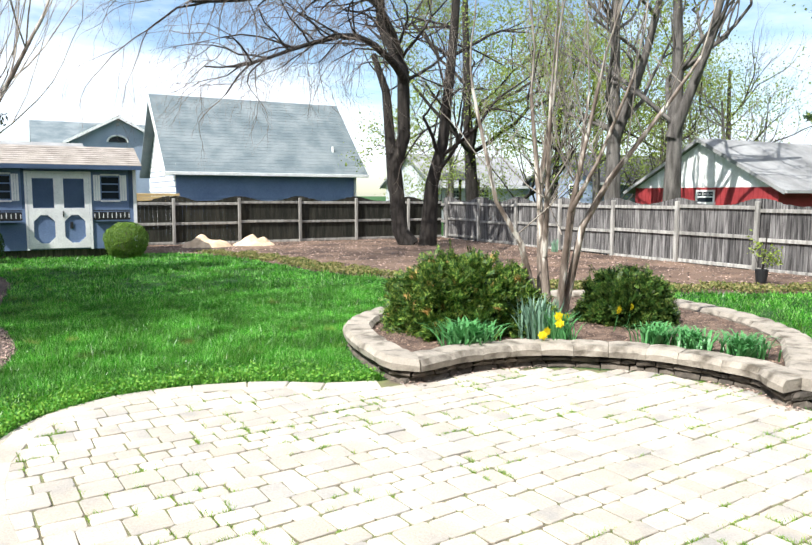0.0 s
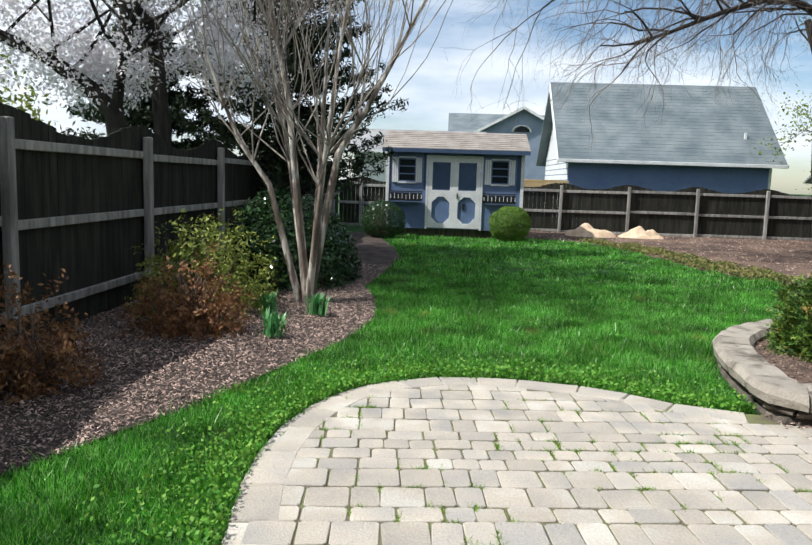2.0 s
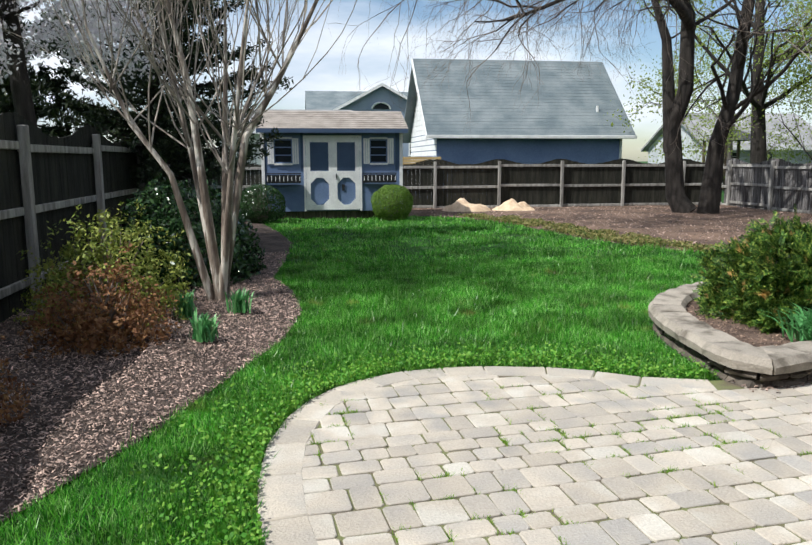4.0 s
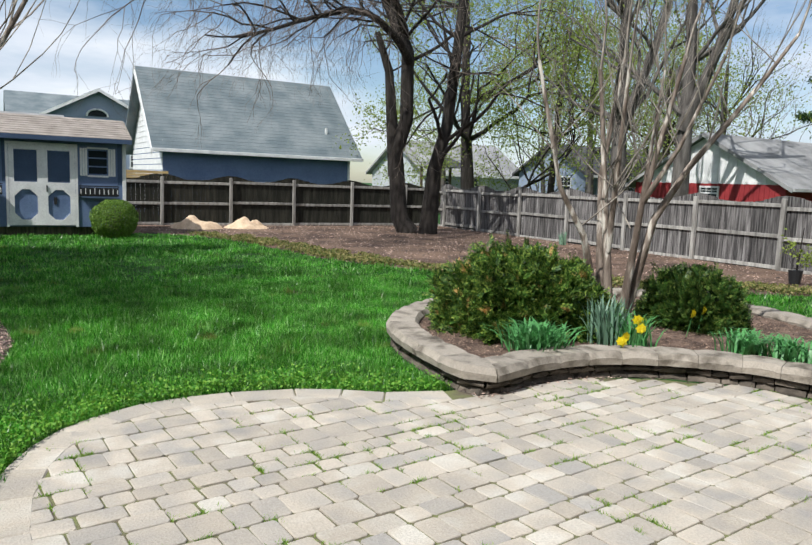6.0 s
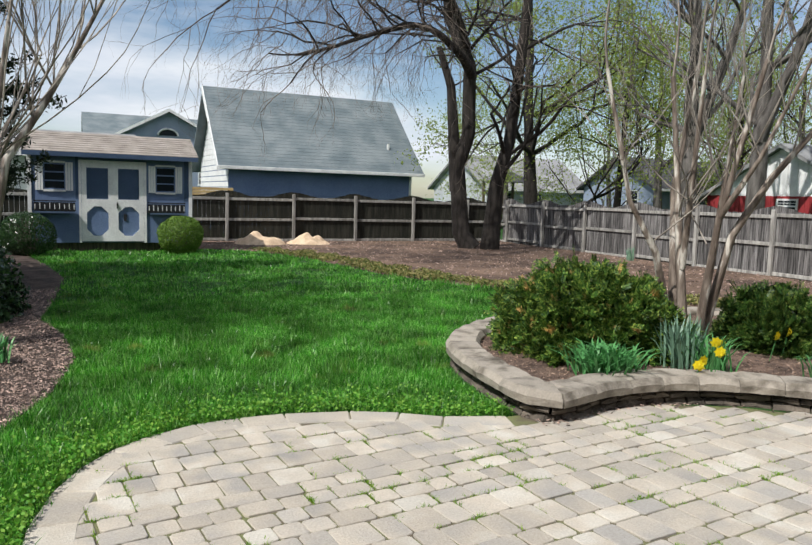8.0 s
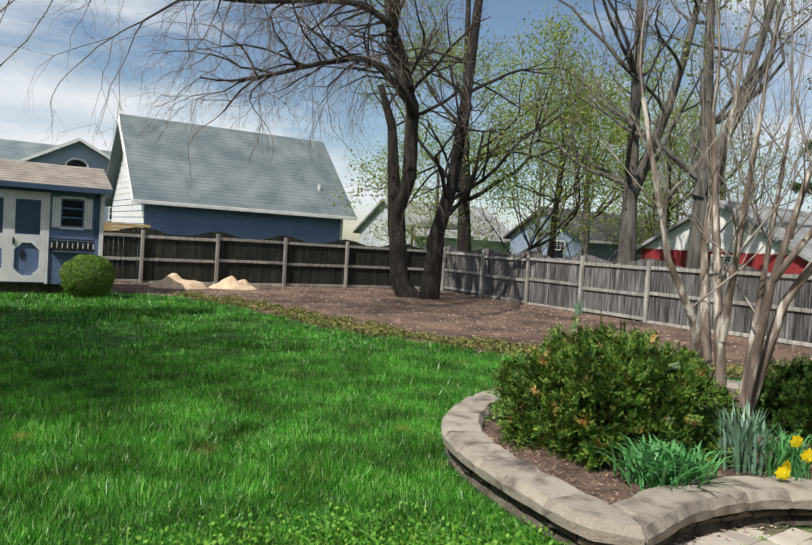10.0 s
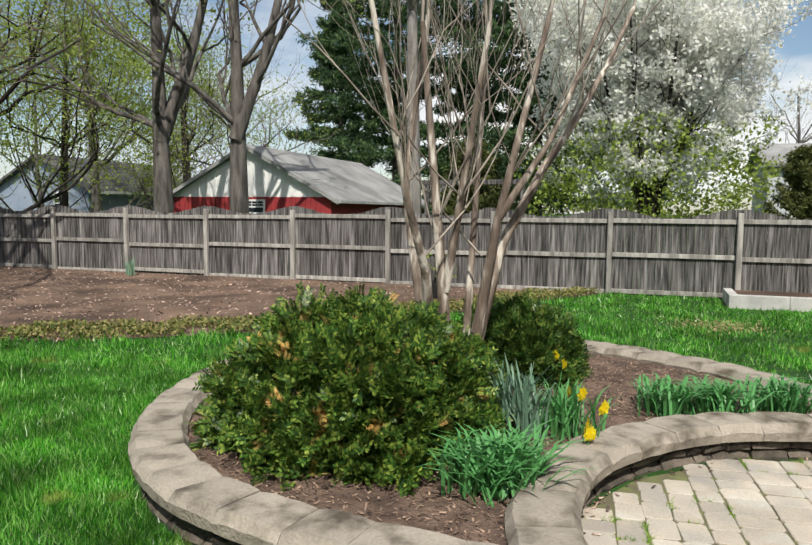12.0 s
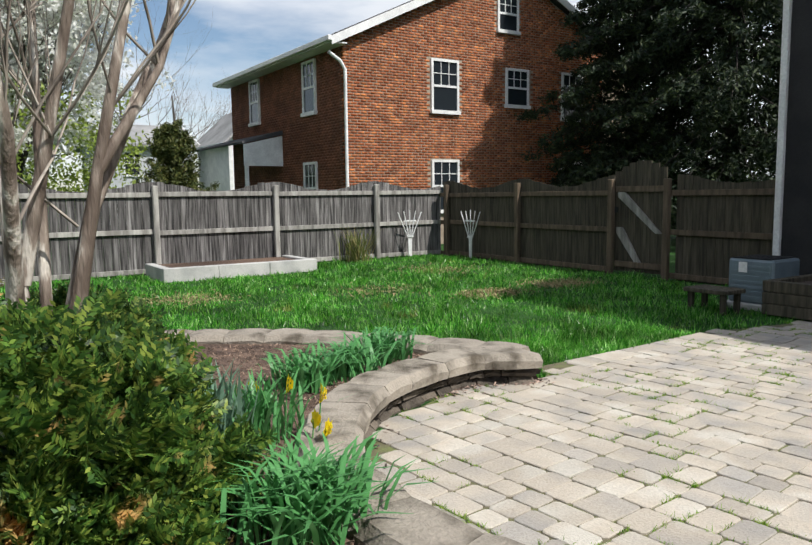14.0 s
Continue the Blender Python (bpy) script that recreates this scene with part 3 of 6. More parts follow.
def shed():
    x0, x1, y0, y1, zb, zt = -1.37, 2.60, 21.7, 24.1, 0.22, 2.50
    s = empty("garden_shed", "blue wooden garden shed with white double doors and shutters", "shed", at=(0, 0, 0))
    xs_gap = (-0.16, 1.38)
    wins = ((-1.0, -0.55), (1.70, 2.15))
    body = [(x0, xs_gap[0], y0, y0 + 0.05, zb, 1.58), (xs_gap[1], x1, y0, y0 + 0.05, zb, 1.58), (x0, xs_gap[0], y0, y0 + 0.05, 2.26, zt), (xs_gap[1], x1, y0, y0 + 0.05, 2.26, zt), (xs_gap[0], xs_gap[1], y0, y0 + 0.05, 2.3, zt)]
    for a, b in wins:
        lo, hi = (x0, xs_gap[0]) if a < 0 else (xs_gap[1], x1)
        body += [(lo, a, y0, y0 + 0.05, 1.58, 2.26), (b, hi, y0, y0 + 0.05, 1.58, 2.26)]
    body += [(x0, x0 + 0.05, y0 + 0.05, y1, zb, zt), (x1 - 0.05, x1, y0 + 0.05, y1, zb, zt), (x0 + 0.05, x1 - 0.05, y1 - 0.05, y1, zb, zt), (x0 + 0.05, x1 - 0.05, y0 + 0.05, y1 - 0.05, zb, zb + 0.05)]
    part("wall", boxes(*body), M["shed"], s)
    # the eave's shadow on the front wall, laid on as darker blue pieces
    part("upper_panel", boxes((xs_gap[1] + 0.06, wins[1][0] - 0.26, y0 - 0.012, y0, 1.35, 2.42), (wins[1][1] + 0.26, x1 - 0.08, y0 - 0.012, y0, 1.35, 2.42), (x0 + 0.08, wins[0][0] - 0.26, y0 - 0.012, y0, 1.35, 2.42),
                               (wins[0][1] + 0.26, xs_gap[0] - 0.06, y0 - 0.012, y0, 1.35, 2.42), (x0 + 0.1, x1 - 0.1, y0 - 0.016, y0, 2.42, 2.48)), M["shed_dark"], s, "blue front siding with the eave's shade painted darker")
    for ya in (y0 + 0.1, y1 - 0.2):
        part("skid", boxes((x0 + 0.02, x1 - 0.02, ya, ya + 0.1, -0.03, zb)), M["fence_old"], s)
    for a, b in ((x0 - 0.02, x0 + 0.07), (x1 - 0.07, x1 + 0.02)):
        part("corner_trim", boxes((a, b, y0 - 0.03, y0, zb, zt - 0.02), bevel=0.004), M["white"], s)
    for side in (0, 1):
        cx = 0.61 + (-0.38 if side == 0 else 0.38)
        d = part("door", boxes((cx - 0.36, cx + 0.36, y0 + 0.01, y0 + 0.035, 0.28, 2.28)), M["shed"], s, "blue shed door leaf with white trim")
        # upper door panel carries the same painted eave shade
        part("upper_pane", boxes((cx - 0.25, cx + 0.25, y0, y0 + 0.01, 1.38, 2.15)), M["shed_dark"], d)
        fr = [(cx - 0.38, cx - 0.26, y0 - 0.03, y0 + 0.0095, 0.26, 2.30), (cx + 0.26, cx + 0.38, y0 - 0.03, y0 + 0.0095, 0.26, 2.30), (cx - 0.26, cx + 0.26, y0 - 0.03, y0 + 0.0095, 2.17, 2.30), (cx - 0.26, cx + 0.26, y0 - 0.03, y0 + 0.0095, 1.17, 1.36), (cx - 0.26, cx + 0.26, y0 - 0.03, y0 + 0.0095, 0.26, 0.40)]
        part("door_frame", boxes(*fr), M["white"], d)
        for sx in (-1, 1):
            for zc, zz in ((0.40, 1), (1.17, -1)):
                bm = bmesh.new()
                solid(bm, [(cx + sx * 0.26, zc), (cx + sx * 0.09, zc), (cx + sx * 0.26, zc + zz * 0.17)], "y", y0 - 0.028, y0 + 0.0095)
                part("corner_block", bm, M["white"], d)
        if side:
            part("handle", boxes((cx - 0.30, cx - 0.27, y0 - 0.06, y0 - 0.03, 1.12, 1.28), bevel=0.004), M["black"], d, "black door handle")
            part("hasp", boxes((cx - 0.13, cx - 0.05, y0 - 0.012, y0 + 0.005, 0.80, 0.98), bevel=0.003), M["black"], d, "black metal hook")
    part("door_surround", boxes((-0.215, -0.155, y0 - 0.035, y0, zb, 2.36), (1.375, 1.435, y0 - 0.035, y0, zb, 2.36), (-0.155, 1.375, y0 - 0.035, y0, 2.302, 2.36)), M["white"], s)
    for a, b in wins:
        w = part("window", boxes((a - 0.03, b + 0.03, y0 - 0.02, y0 + 0.002, 2.26, 2.31)), M["white"], s, "small shed window with white shutters")
        part("window_sill", boxes((a - 0.03, b + 0.03, y0 - 0.04, y0 + 0.002, 1.53, 1.58)), M["white"], w)
        part("pane", boxes((a, b, y0 + 0.03, y0 + 0.04, 1.58, 2.26)), M["glass"], w)
        for z in (1.58, 1.79, 2.01, 2.22):
            part("glazing_bar", boxes((a, b, y0 + 0.005, y0 + 0.029, z, z + 0.035)), M["shed"], w)
        for sx in (a - 0.21, b + 0.03):
            sh = part("shutter", boxes((sx, sx + 0.18, y0 - 0.016, y0 - 0.013, 1.56, 2.28)), M["shed"], w, "white board shutter")
            for q in range(3):
                part("shutter_board", boxes((sx + q * 0.061, sx + q * 0.061 + 0.053, y0 - 0.036, y0 - 0.016, 1.56, 2.28)), M["white"], sh)
        fb = part("flower_box", boxes((a - 0.26, b + 0.26, y0 - 0.26, y0 - 0.245, 1.28, 1.31), (a - 0.26, b + 0.26, y0 - 0.26, y0 - 0.245, 1.05, 1.08), (a - 0.24, b + 0.24, y0 - 0.24, y0 - 0.02, 1.03, 1.05), (a - 0.25, b + 0.25, y0 - 0.243, y0 - 0.241, 1.05, 1.26)), M["black"], w, "dark slatted flower box with small white pickets")
        for q in range(9):
            xq = a - 0.22 + q * (b - a + 0.44) / 8
            part("picket", boxes((xq - 0.009, xq + 0.009, y0 - 0.275, y0 - 0.261, 1.09, 1.21 + 0.03 * (q % 2))), M["white"], fb)
    bm = solid(bmesh.new(), [(y0 - 0.28, 2.46), (22.9, 3.02), (y1 + 0.2, 2.46), (y1 + 0.2, 2.53), (22.9, 3.10), (y0 - 0.28, 2.53)], "x", x0 - 0.12, x1 + 0.14)
    r = part("roof", bm, M["shingle"], s, "low roof of faded tan shingles")
    for q in range(9):
        ya = y0 - 0.29 + q * 0.168
        za = 2.535 + q * 0.168 * 0.3797
        bm = bmesh.new()
        solid(bm, [(ya, za - 0.006), (ya + 0.2, za - 0.006 + 0.2 * 0.3797), (ya + 0.2, za + 0.2 * 0.3797 + 0.002), (ya, za + 0.016)], "x", x0 - 0.13, x1 + 0.15)
        part("shingle_course", bm, M["shingle"], r)
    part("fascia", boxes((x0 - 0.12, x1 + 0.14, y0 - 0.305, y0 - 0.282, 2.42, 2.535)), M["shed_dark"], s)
    for xa in (x0, x1 - 0.05):
        bm = solid(bmesh.new(), [(y0 + 0.01, 2.501), (y1, 2.501), (y1, 2.52), (22.9, 3.0), (y0 + 0.01, 2.58)], "x", xa, xa + 0.05)
        part("gable", bm, M["shed"], s)
    return s


shed()

# ---- buildings beyond the fences ----


def siding(bm, x0, x1, y, z0, z1, step=0.2, out=-1):
    """Lapped boards on a wall plane facing -y (out=-1)."""
    z = z0
    while z < z1 - 0.02:
        t = min(z + step, z1)
        for a, b, c, d in (((x0, x1, z, t)),):
            vs = [bm.verts.new(p) for p in ((a, y + out * 0.03, c), (b, y + out * 0.03, c), (b, y + out * 0.004, d), (a, y + out * 0.004, d), (a, y, c), (b, y, c))]
            bm.faces.new(vs[:4])
            bm.faces.new((vs[4], vs[5], vs[1], vs[0]))
        z = t
    return bm


def garage():
    x0, x1, y0, y1, ze, zr = 5.2, 13.15, 30.0, 36.8, 2.85, 6.0
    g = empty("garage", "blue-sided garage with large green-grey shingle roof behind the fence", "garage")
    ym = (y0 + y1) / 2
    part("wall", boxes((x0, x1, y0, y0 + 0.15, -0.05, ze), (x0, x0 + 0.15, y0 + 0.15, y1, -0.05, ze), (x1 - 0.15, x1, y0 + 0.15, y1, -0.05, ze), (x0 + 0.15, x1 - 0.15, y1 - 0.15, y1, -0.05, ze)), M["gar_blue"], g)
    for k in range(14):
        part("siding_board", siding(bmesh.new(), x0, x1, y0, -0.05 + 0.205 * k, 0.155 + 0.205 * k, 0.205), M["gar_blue"], g)
    for xa, dx in ((x0, -0.012), (x1, 0.012)):
        part("gable", solid(bmesh.new(), [(y0, ze + 0.003), (y1, ze + 0.003), (ym, zr - 0.15)], "x", min(xa, xa - dx * 10), max(xa, xa - dx * 10)), M["white"], g, "white sided gable end")
        for k in range(24):
            z = 0.2 + k * 0.235
            hw = 3.4 if z < ze else 3.4 * max(0, (zr - 0.2 - z) / (zr - ze))
            if hw > 0.2:
                xo = xa - 0.02 if dx < 0 else xa
                part("gable_board", boxes((xo, xo + 0.02, ym - hw, ym + hw, z, z + 0.2)), M["white"], g)
    sl = (zr - ze) / (ym - y0)
    for sgn in (-1, 1):
        ye = ym + sgn * (ym - y0 + 0.35)
        zz = ze - 0.35 * sl
        bm = solid(bmesh.new(), [(ye, zz), (ym, zr), (ym, zr + 0.12), (ye, zz + 0.12)], "x", x0 - 0.45, x1 + 0.45)
        part("roof", bm, M["gar_roof"], g)
        if sgn < 0:
            n = 24
            for k in range(n):
                a, b = k / n, (k + 1) / n
                ya, yb, za, zb = ye + (ym - ye) * a, ye + (ym - ye) * b, zz + 0.12 + (zr - zz) * a, zz + 0.12 + (zr - zz) * b
                bm = solid(bmesh.new(), [(ya, za), (yb, zb), (yb, zb + 0.004), (ya - 0.004, za + 0.008)], "x", x0 - 0.455, x1 + 0.455)
                part("shingle_course", bm, M["gar_roof"], g)
            part("gutter", boxes((x0 - 0.45, x1 + 0.45, ye - 0.1, ye - 0.002, zz + 0.0, zz + 0.13), bevel=0.01), M["white"], g)
    part("vent_pipe", boxes((12.3, 12.38, 30.75, 30.83, 3.4, 3.95)), M["white"], g, "white roof vent pipe")
    part("downspout", boxes((x1 - 0.12, x1 - 0.04, y0 - 0.1, y0 - 0.035, 0, zz + 0.05)), M["white"], g)
    part("rake_trim", solid(bmesh.new(), [(y0 - 0.35, zz - 0.1), (ym, zr - 0.15), (ym, zr + 0.13), (y0 - 0.35, zz + 0.13)], "x", x0 - 0.5, x0 - 0.456), M["white"], g)
    return g


garage()


def window(parent, cx, cz, w, h, plane, wall, face, label="white double-hung sash window"):
    """A sash window: plane "x" or "y", its wall's coordinate, face -1 or 1 for the side that looks out."""
    def bx(u0, u1, d0, d1, z0, z1):
        a, b = sorted((wall + face * d0, wall + face * d1))
        return (a, b, u0, u1, z0, z1) if plane == "x" else (u0, u1, a, b, z0, z1)
    t = 0.07
    o = part("window", boxes(bx(cx - w / 2 - t, cx - w / 2, -0.03, 0.045, cz - h / 2 - t, cz + h / 2 + t), bx(cx + w / 2, cx + w / 2 + t, -0.03, 0.045, cz - h / 2 - t, cz + h / 2 + t), bx(cx - w / 2, cx + w / 2, -0.03, 0.045, cz + h / 2, cz + h / 2 + t)), M["white"], parent, label)
    part("window_sill", boxes(bx(cx - w / 2 - 0.1, cx + w / 2 + 0.1, -0.03, 0.09, cz - h / 2 - t - 0.03, cz - h / 2)), M["white"], o)
    part("pane", boxes(bx(cx - w / 2, cx + w / 2, -0.02, 0.008, cz - h / 2, cz + h / 2)), M["glass"], o, "dark reflecting window pane")
    part("sash_rail", boxes(bx(cx - w / 2, cx + w / 2, 0.009, 0.035, cz - 0.03, cz + 0.03)), M["white"], o)
    for k in (-1, 1):
        part("muntin", boxes(bx(cx + k * w / 6 - 0.01, cx + k * w / 6 + 0.01, 0.009, 0.024, cz + 0.03, cz + h / 2)), M["white"], o)
    part("muntin", boxes(bx(cx - w / 2, cx + w / 2, 0.025, 0.033, cz + h / 4, cz + h / 4 + 0.02)), M["white"], o)
    return o


def brick_house():
    x0, x1, yn, ys = 18.13, 26.6, -1.76, -13.0
    ze, zr = 5.45, 8.1
    yr = (yn + ys) / 2
    h = empty("brick_house", "two-storey red brick house with white trim and gutters", "house")
    sl = (zr - ze) / (yn - yr)
    wx = [(-4.98, 4.40, 0.82, 1.34), (-4.98, 1.62, 0.82, 1.34), (-7.67, 4.53, 0.78, 1.0), (-7.3, 6.65, 0.68, 0.95), (-10.0, 1.62, 0.82, 1.34), (-10.0, 4.4, 0.82, 1.34)]
    # front wall of single courses with openings
    part("wall", boxes((x0 + 0.007, x0 + 0.3, ys, yn - 0.022, -0.05, ze)), M["mortar"], h)
    part("gable", solid(bmesh.new(), [(yn - 0.1, ze + 0.003), (ys, ze + 0.003), (yr, zr - 0.12)], "x", x0 + 0.007, x0 + 0.3), M["mortar"], h)
    bw, bh, g = 0.20, 0.057, 0.018
    bricks, z, row = [], 0.9, 0
    while z < zr:
        y = yn - (bw / 2 if row % 2 else 0)
        top = yn if z < ze else yn - (z - ze + 0.1) / sl
        bot = ys if z < ze else ys + (z - ze + 0.1) / sl
        if row % 2 and z < ze:
            bricks.append((yn - bw / 2 + g, yn, z))
        while y - bw > max(bot, -11.5):
            a, b = y - bw + g, y
            if b < top + 0.01 and not any(abs((a + b) / 2 - cy) < w / 2 + 0.06 + bw / 2 and abs(z + 0.03 - cz) < hh / 2 + 0.08 for cy, cz, w, hh in wx):
                bricks.append((a, b, z))
            y -= bw + 0.002
        z += bh + g
        row += 1
    arr = np.array(bricks)
    n = len(arr)
    off = rng.uniform(-0.002, 0.002, n)
    X0, X1 = x0 + off, np.full(n, x0 + 0.1)
    c = np.stack([np.stack(t, -1) for t in ((X0, arr[:, 0], arr[:, 2]), (X0, arr[:, 1], arr[:, 2]), (X0, arr[:, 1], arr[:, 2] + bh), (X0, arr[:, 0], arr[:, 2] + bh),
                                            (X1, arr[:, 0], arr[:, 2]), (X1, arr[:, 1], arr[:, 2]), (X1, arr[:, 1], arr[:, 2] + bh), (X1, arr[:, 0], arr[:, 2] + bh))], 1)
    f = np.array([(0, 3, 2, 1), (3, 7, 6, 2), (0, 1, 5, 4), (0, 4, 7, 3), (1, 2, 6, 5)])
    fs = (np.arange(n)[:, None, None] * 8 + f[None]).reshape(-1, 4)
    place("brickwork", mesh_from("brickwork", c.reshape(-1, 3), fs, M["brick"]), h, "courses of multi-toned red brick", kind="stuff")
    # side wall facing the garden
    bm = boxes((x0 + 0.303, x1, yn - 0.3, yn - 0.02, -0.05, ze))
    part("side_wall", bm, M["brick_dark"], h, "brick side wall, its shade painted as darker brown")
    z, vs, fs, k, row = 0.9, [], [], 0, 0
    while z < ze - 0.05:
        x = x0 + 0.02 + (0.1 if row % 2 else 0)
        while x < x1 - 0.2:
            cx = x + 0.1
            if not any(abs(cx - ax) < w / 2 + 0.15 and abs(z + 0.03 - az) < hh / 2 + 0.08 for ax, az, w, hh in ((20.15, 4.4, 0.7, 1.34), (24.3, 4.45, 0.7, 1.3), (20.2, 1.6, 0.7, 1.34))):
                vs += [(x, yn, z), (x + 0.19, yn, z), (x + 0.19, yn, z + bh), (x, yn, z + bh), (x, yn - 0.02, z), (x + 0.19, yn - 0.02, z), (x + 0.19, yn - 0.02, z + bh), (x, yn - 0.02, z + bh)]
                fs += [tuple(k * 8 + i for i in q) for q in ((0, 1, 2, 3), (3, 2, 6, 7), (0, 4, 5, 1), (0, 3, 7, 4), (1, 5, 6, 2))]
                k += 1
            x += 0.202
        z += bh + g
        row += 1
    place("side_brickwork", mesh_from("side_brickwork", vs, fs, M["brick_dark"]), h, "brick courses with the side's shade in the brown", kind="stuff")
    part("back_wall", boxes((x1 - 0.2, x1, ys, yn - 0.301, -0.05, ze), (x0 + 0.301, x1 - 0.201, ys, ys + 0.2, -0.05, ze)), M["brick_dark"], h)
    for cy, cz, w, hh in wx:
        window(h, cy, cz, w, hh, "x", x0, -1)
    for cx, cz, w, hh in ((20.15, 4.4, 0.7, 1.34), (24.3, 4.45, 0.7, 1.3), (20.2, 1.6, 0.7, 1.34)):
        window(h, cx, cz, w, hh, "y", yn, 1)
    for sgn in (-1, 1):
        ye, zz = (yn + 0.45, ze - 0.45 * sl) if sgn > 0 else (ys - 0.45, ze - 0.45 * sl)
        part("roof", solid(bmesh.new(), [(ye, zz), (yr, zr), (yr, zr + 0.14), (ye, zz + 0.14)], "x", x0 - 0.25, x1 + 0.25), M["roof_dark"], h, "dark shingle roof")
        part("rake_board", solid(bmesh.new(), [(ye, zz - 0.10), (yr, zr - 0.10), (yr, zr + 0.12), (ye, zz + 0.12)], "x", x0 - 0.29, x0 - 0.251), M["white"], h)
    part("gutter", boxes((x0 - 0.3, x1 + 0.25, yn + 0.452, yn + 0.56, ze - 0.45 * sl + 0.0, ze - 0.45 * sl + 0.13), bevel=0.01), M["white"], h)
    part("soffit", boxes((x0 - 0.24, x1 + 0.2, yn + 0.001, yn + 0.45, ze - 0.45 * sl - 0.03, ze - 0.45 * sl)), M["white"], h)
    vs, fs = tubes([(np.array([[x0 - 0.08, yn + 0.45, 5.0], [x0 - 0.08, yn + 0.12, 4.8], [x0 - 0.07, yn - 0.02, 4.6], [x0 - 0.06, yn - 0.02, 0]]), np.full(4, 0.05))], 6)
    place("downspout", mesh_from("downspout", vs, fs, M["white"]), h, "white downspout")
    p = part("porch_roof", solid(bmesh.new(), [(yn + 0.001, 3.25), (yn + 1.3, 2.95), (yn + 1.3, 3.02), (yn + 0.001, 3.38)], "x", 22.1, 27.0), M["roof_dark"], h, "white porch with small dark roof")
    part("porch_post", boxes((22.15, 22.25, yn + 1.1, yn + 1.2, 0, 2.95)), M["white"], p)
    part("porch_side", solid(bmesh.new(), [(yn + 0.01, 2.3), (yn + 1.25, 2.3), (yn + 1.25, 2.93), (yn + 0.01, 3.22)], "x", 22.12, 22.16), M["white"], p)
    return h


brick_house()


def plain_house(name, label, x0, x1, y0, y1, ze, zr, wall, roof, ridge="x", wins=(), category="house", gable=None):
    """A far house: walls, gables, pitched roof, windows on the side that faces the garden."""
    h = empty(name, label, category)
    part("wall", boxes((x0, x1, y0, y0 + 0.2, -0.05, ze), (x0, x1, y1 - 0.2, y1, -0.05, ze), (x0, x0 + 0.2, y0 + 0.2, y1 - 0.2, -0.05, ze), (x1 - 0.2, x1, y0 + 0.2, y1 - 0.2, -0.05, ze)), wall, h)
    if ridge == "x":
        ym, sl = (y0 + y1) / 2, (zr - ze) / ((y1 - y0) / 2)
        for xa in (x0, x1 - 0.2):
            part("gable", solid(bmesh.new(), [(y0, ze + 0.003), (y1, ze + 0.003), (ym, zr - 0.05)], "x", xa, xa + 0.2), gable or wall, h)
        for ye in (y0 - 0.4, y1 + 0.4):
            part("roof", solid(bmesh.new(), [(ye, ze - 0.4 * sl), (ym, zr), (ym, zr + 0.15), (ye, ze - 0.4 * sl + 0.15)], "x", x0 - 0.4, x1 + 0.4), roof, h)
            part("fascia", boxes((x0 - 0.4, x1 + 0.4, *sorted((ye, ye + (-0.05 if ye < ym else 0.05))), ze - 0.4 * sl - 0.02, ze - 0.4 * sl + 0.14)), M["white"], h)
    else:
        xm, sl = (x0 + x1) / 2, (zr - ze) / ((x1 - x0) / 2)
        for ya in (y0, y1 - 0.2):
            part("gable", solid(bmesh.new(), [(x0, ze + 0.003), (x1, ze + 0.003), (xm, zr - 0.05)], "y", ya, ya + 0.2), gable or wall, h)
        for xe in (x0 - 0.4, x1 + 0.4):
            part("roof", solid(bmesh.new(), [(xe, ze - 0.4 * sl), (xm, zr), (xm, zr + 0.15), (xe, ze - 0.4 * sl + 0.15)], "y", y0 - 0.4, y1 + 0.4), roof, h)
            part("rake_board", solid(bmesh.new(), [(xe, ze - 0.4 * sl - 0.05), (xm, zr - 0.05), (xm, zr + 0.14), (xe, ze - 0.4 * sl + 0.14)], "y", y0 - 0.45, y0 - 0.401), M["white"], h)
    for plane, wallc, face, cu, cz, w, hh in wins:
        window(h, cu, cz, w, hh, plane, wallc, face)
    return h


plain_house("blue_house", "pale blue two-storey house with cross gable beyond the shed", 0.6, 12.0, 51.0, 60.0, 4.7, 6.6, M["far_blue"], M["gar_roof"], wins=(("y", 51.0, -1, 7.2, 2.7, 0.8, 1.1),))
g = plain_house("blue_house_wing", "pale blue gabled wing with white arched window", 2.3, 7.9, 48.8, 50.4, 5.0, 6.5, M["far_blue"], M["gar_roof"], ridge="y", wins=(("y", 48.8, -1, 7.2, 2.4, 0.5, 0.7),))
vs, fs = tubes([(np.array([[5.05 + 0.6 * math.cos(a), 48.72, 5.0 + 0.42 * math.sin(a)] for a in np.linspace(0, math.pi, 12)]), np.full(12, 0.06))], 5)
place("arch_trim", mesh_from("arch_trim", vs, fs, M["white"]), g, "white arched window trim")
bm = solid(bmesh.new(), [(5.05 + 0.55 * math.cos(a), 5.0 + 0.38 * math.sin(a)) for a in np.linspace(0, math.pi, 12)], "y", 48.76, 48.79)
part("arch_pane", bm, M["glass"], g)


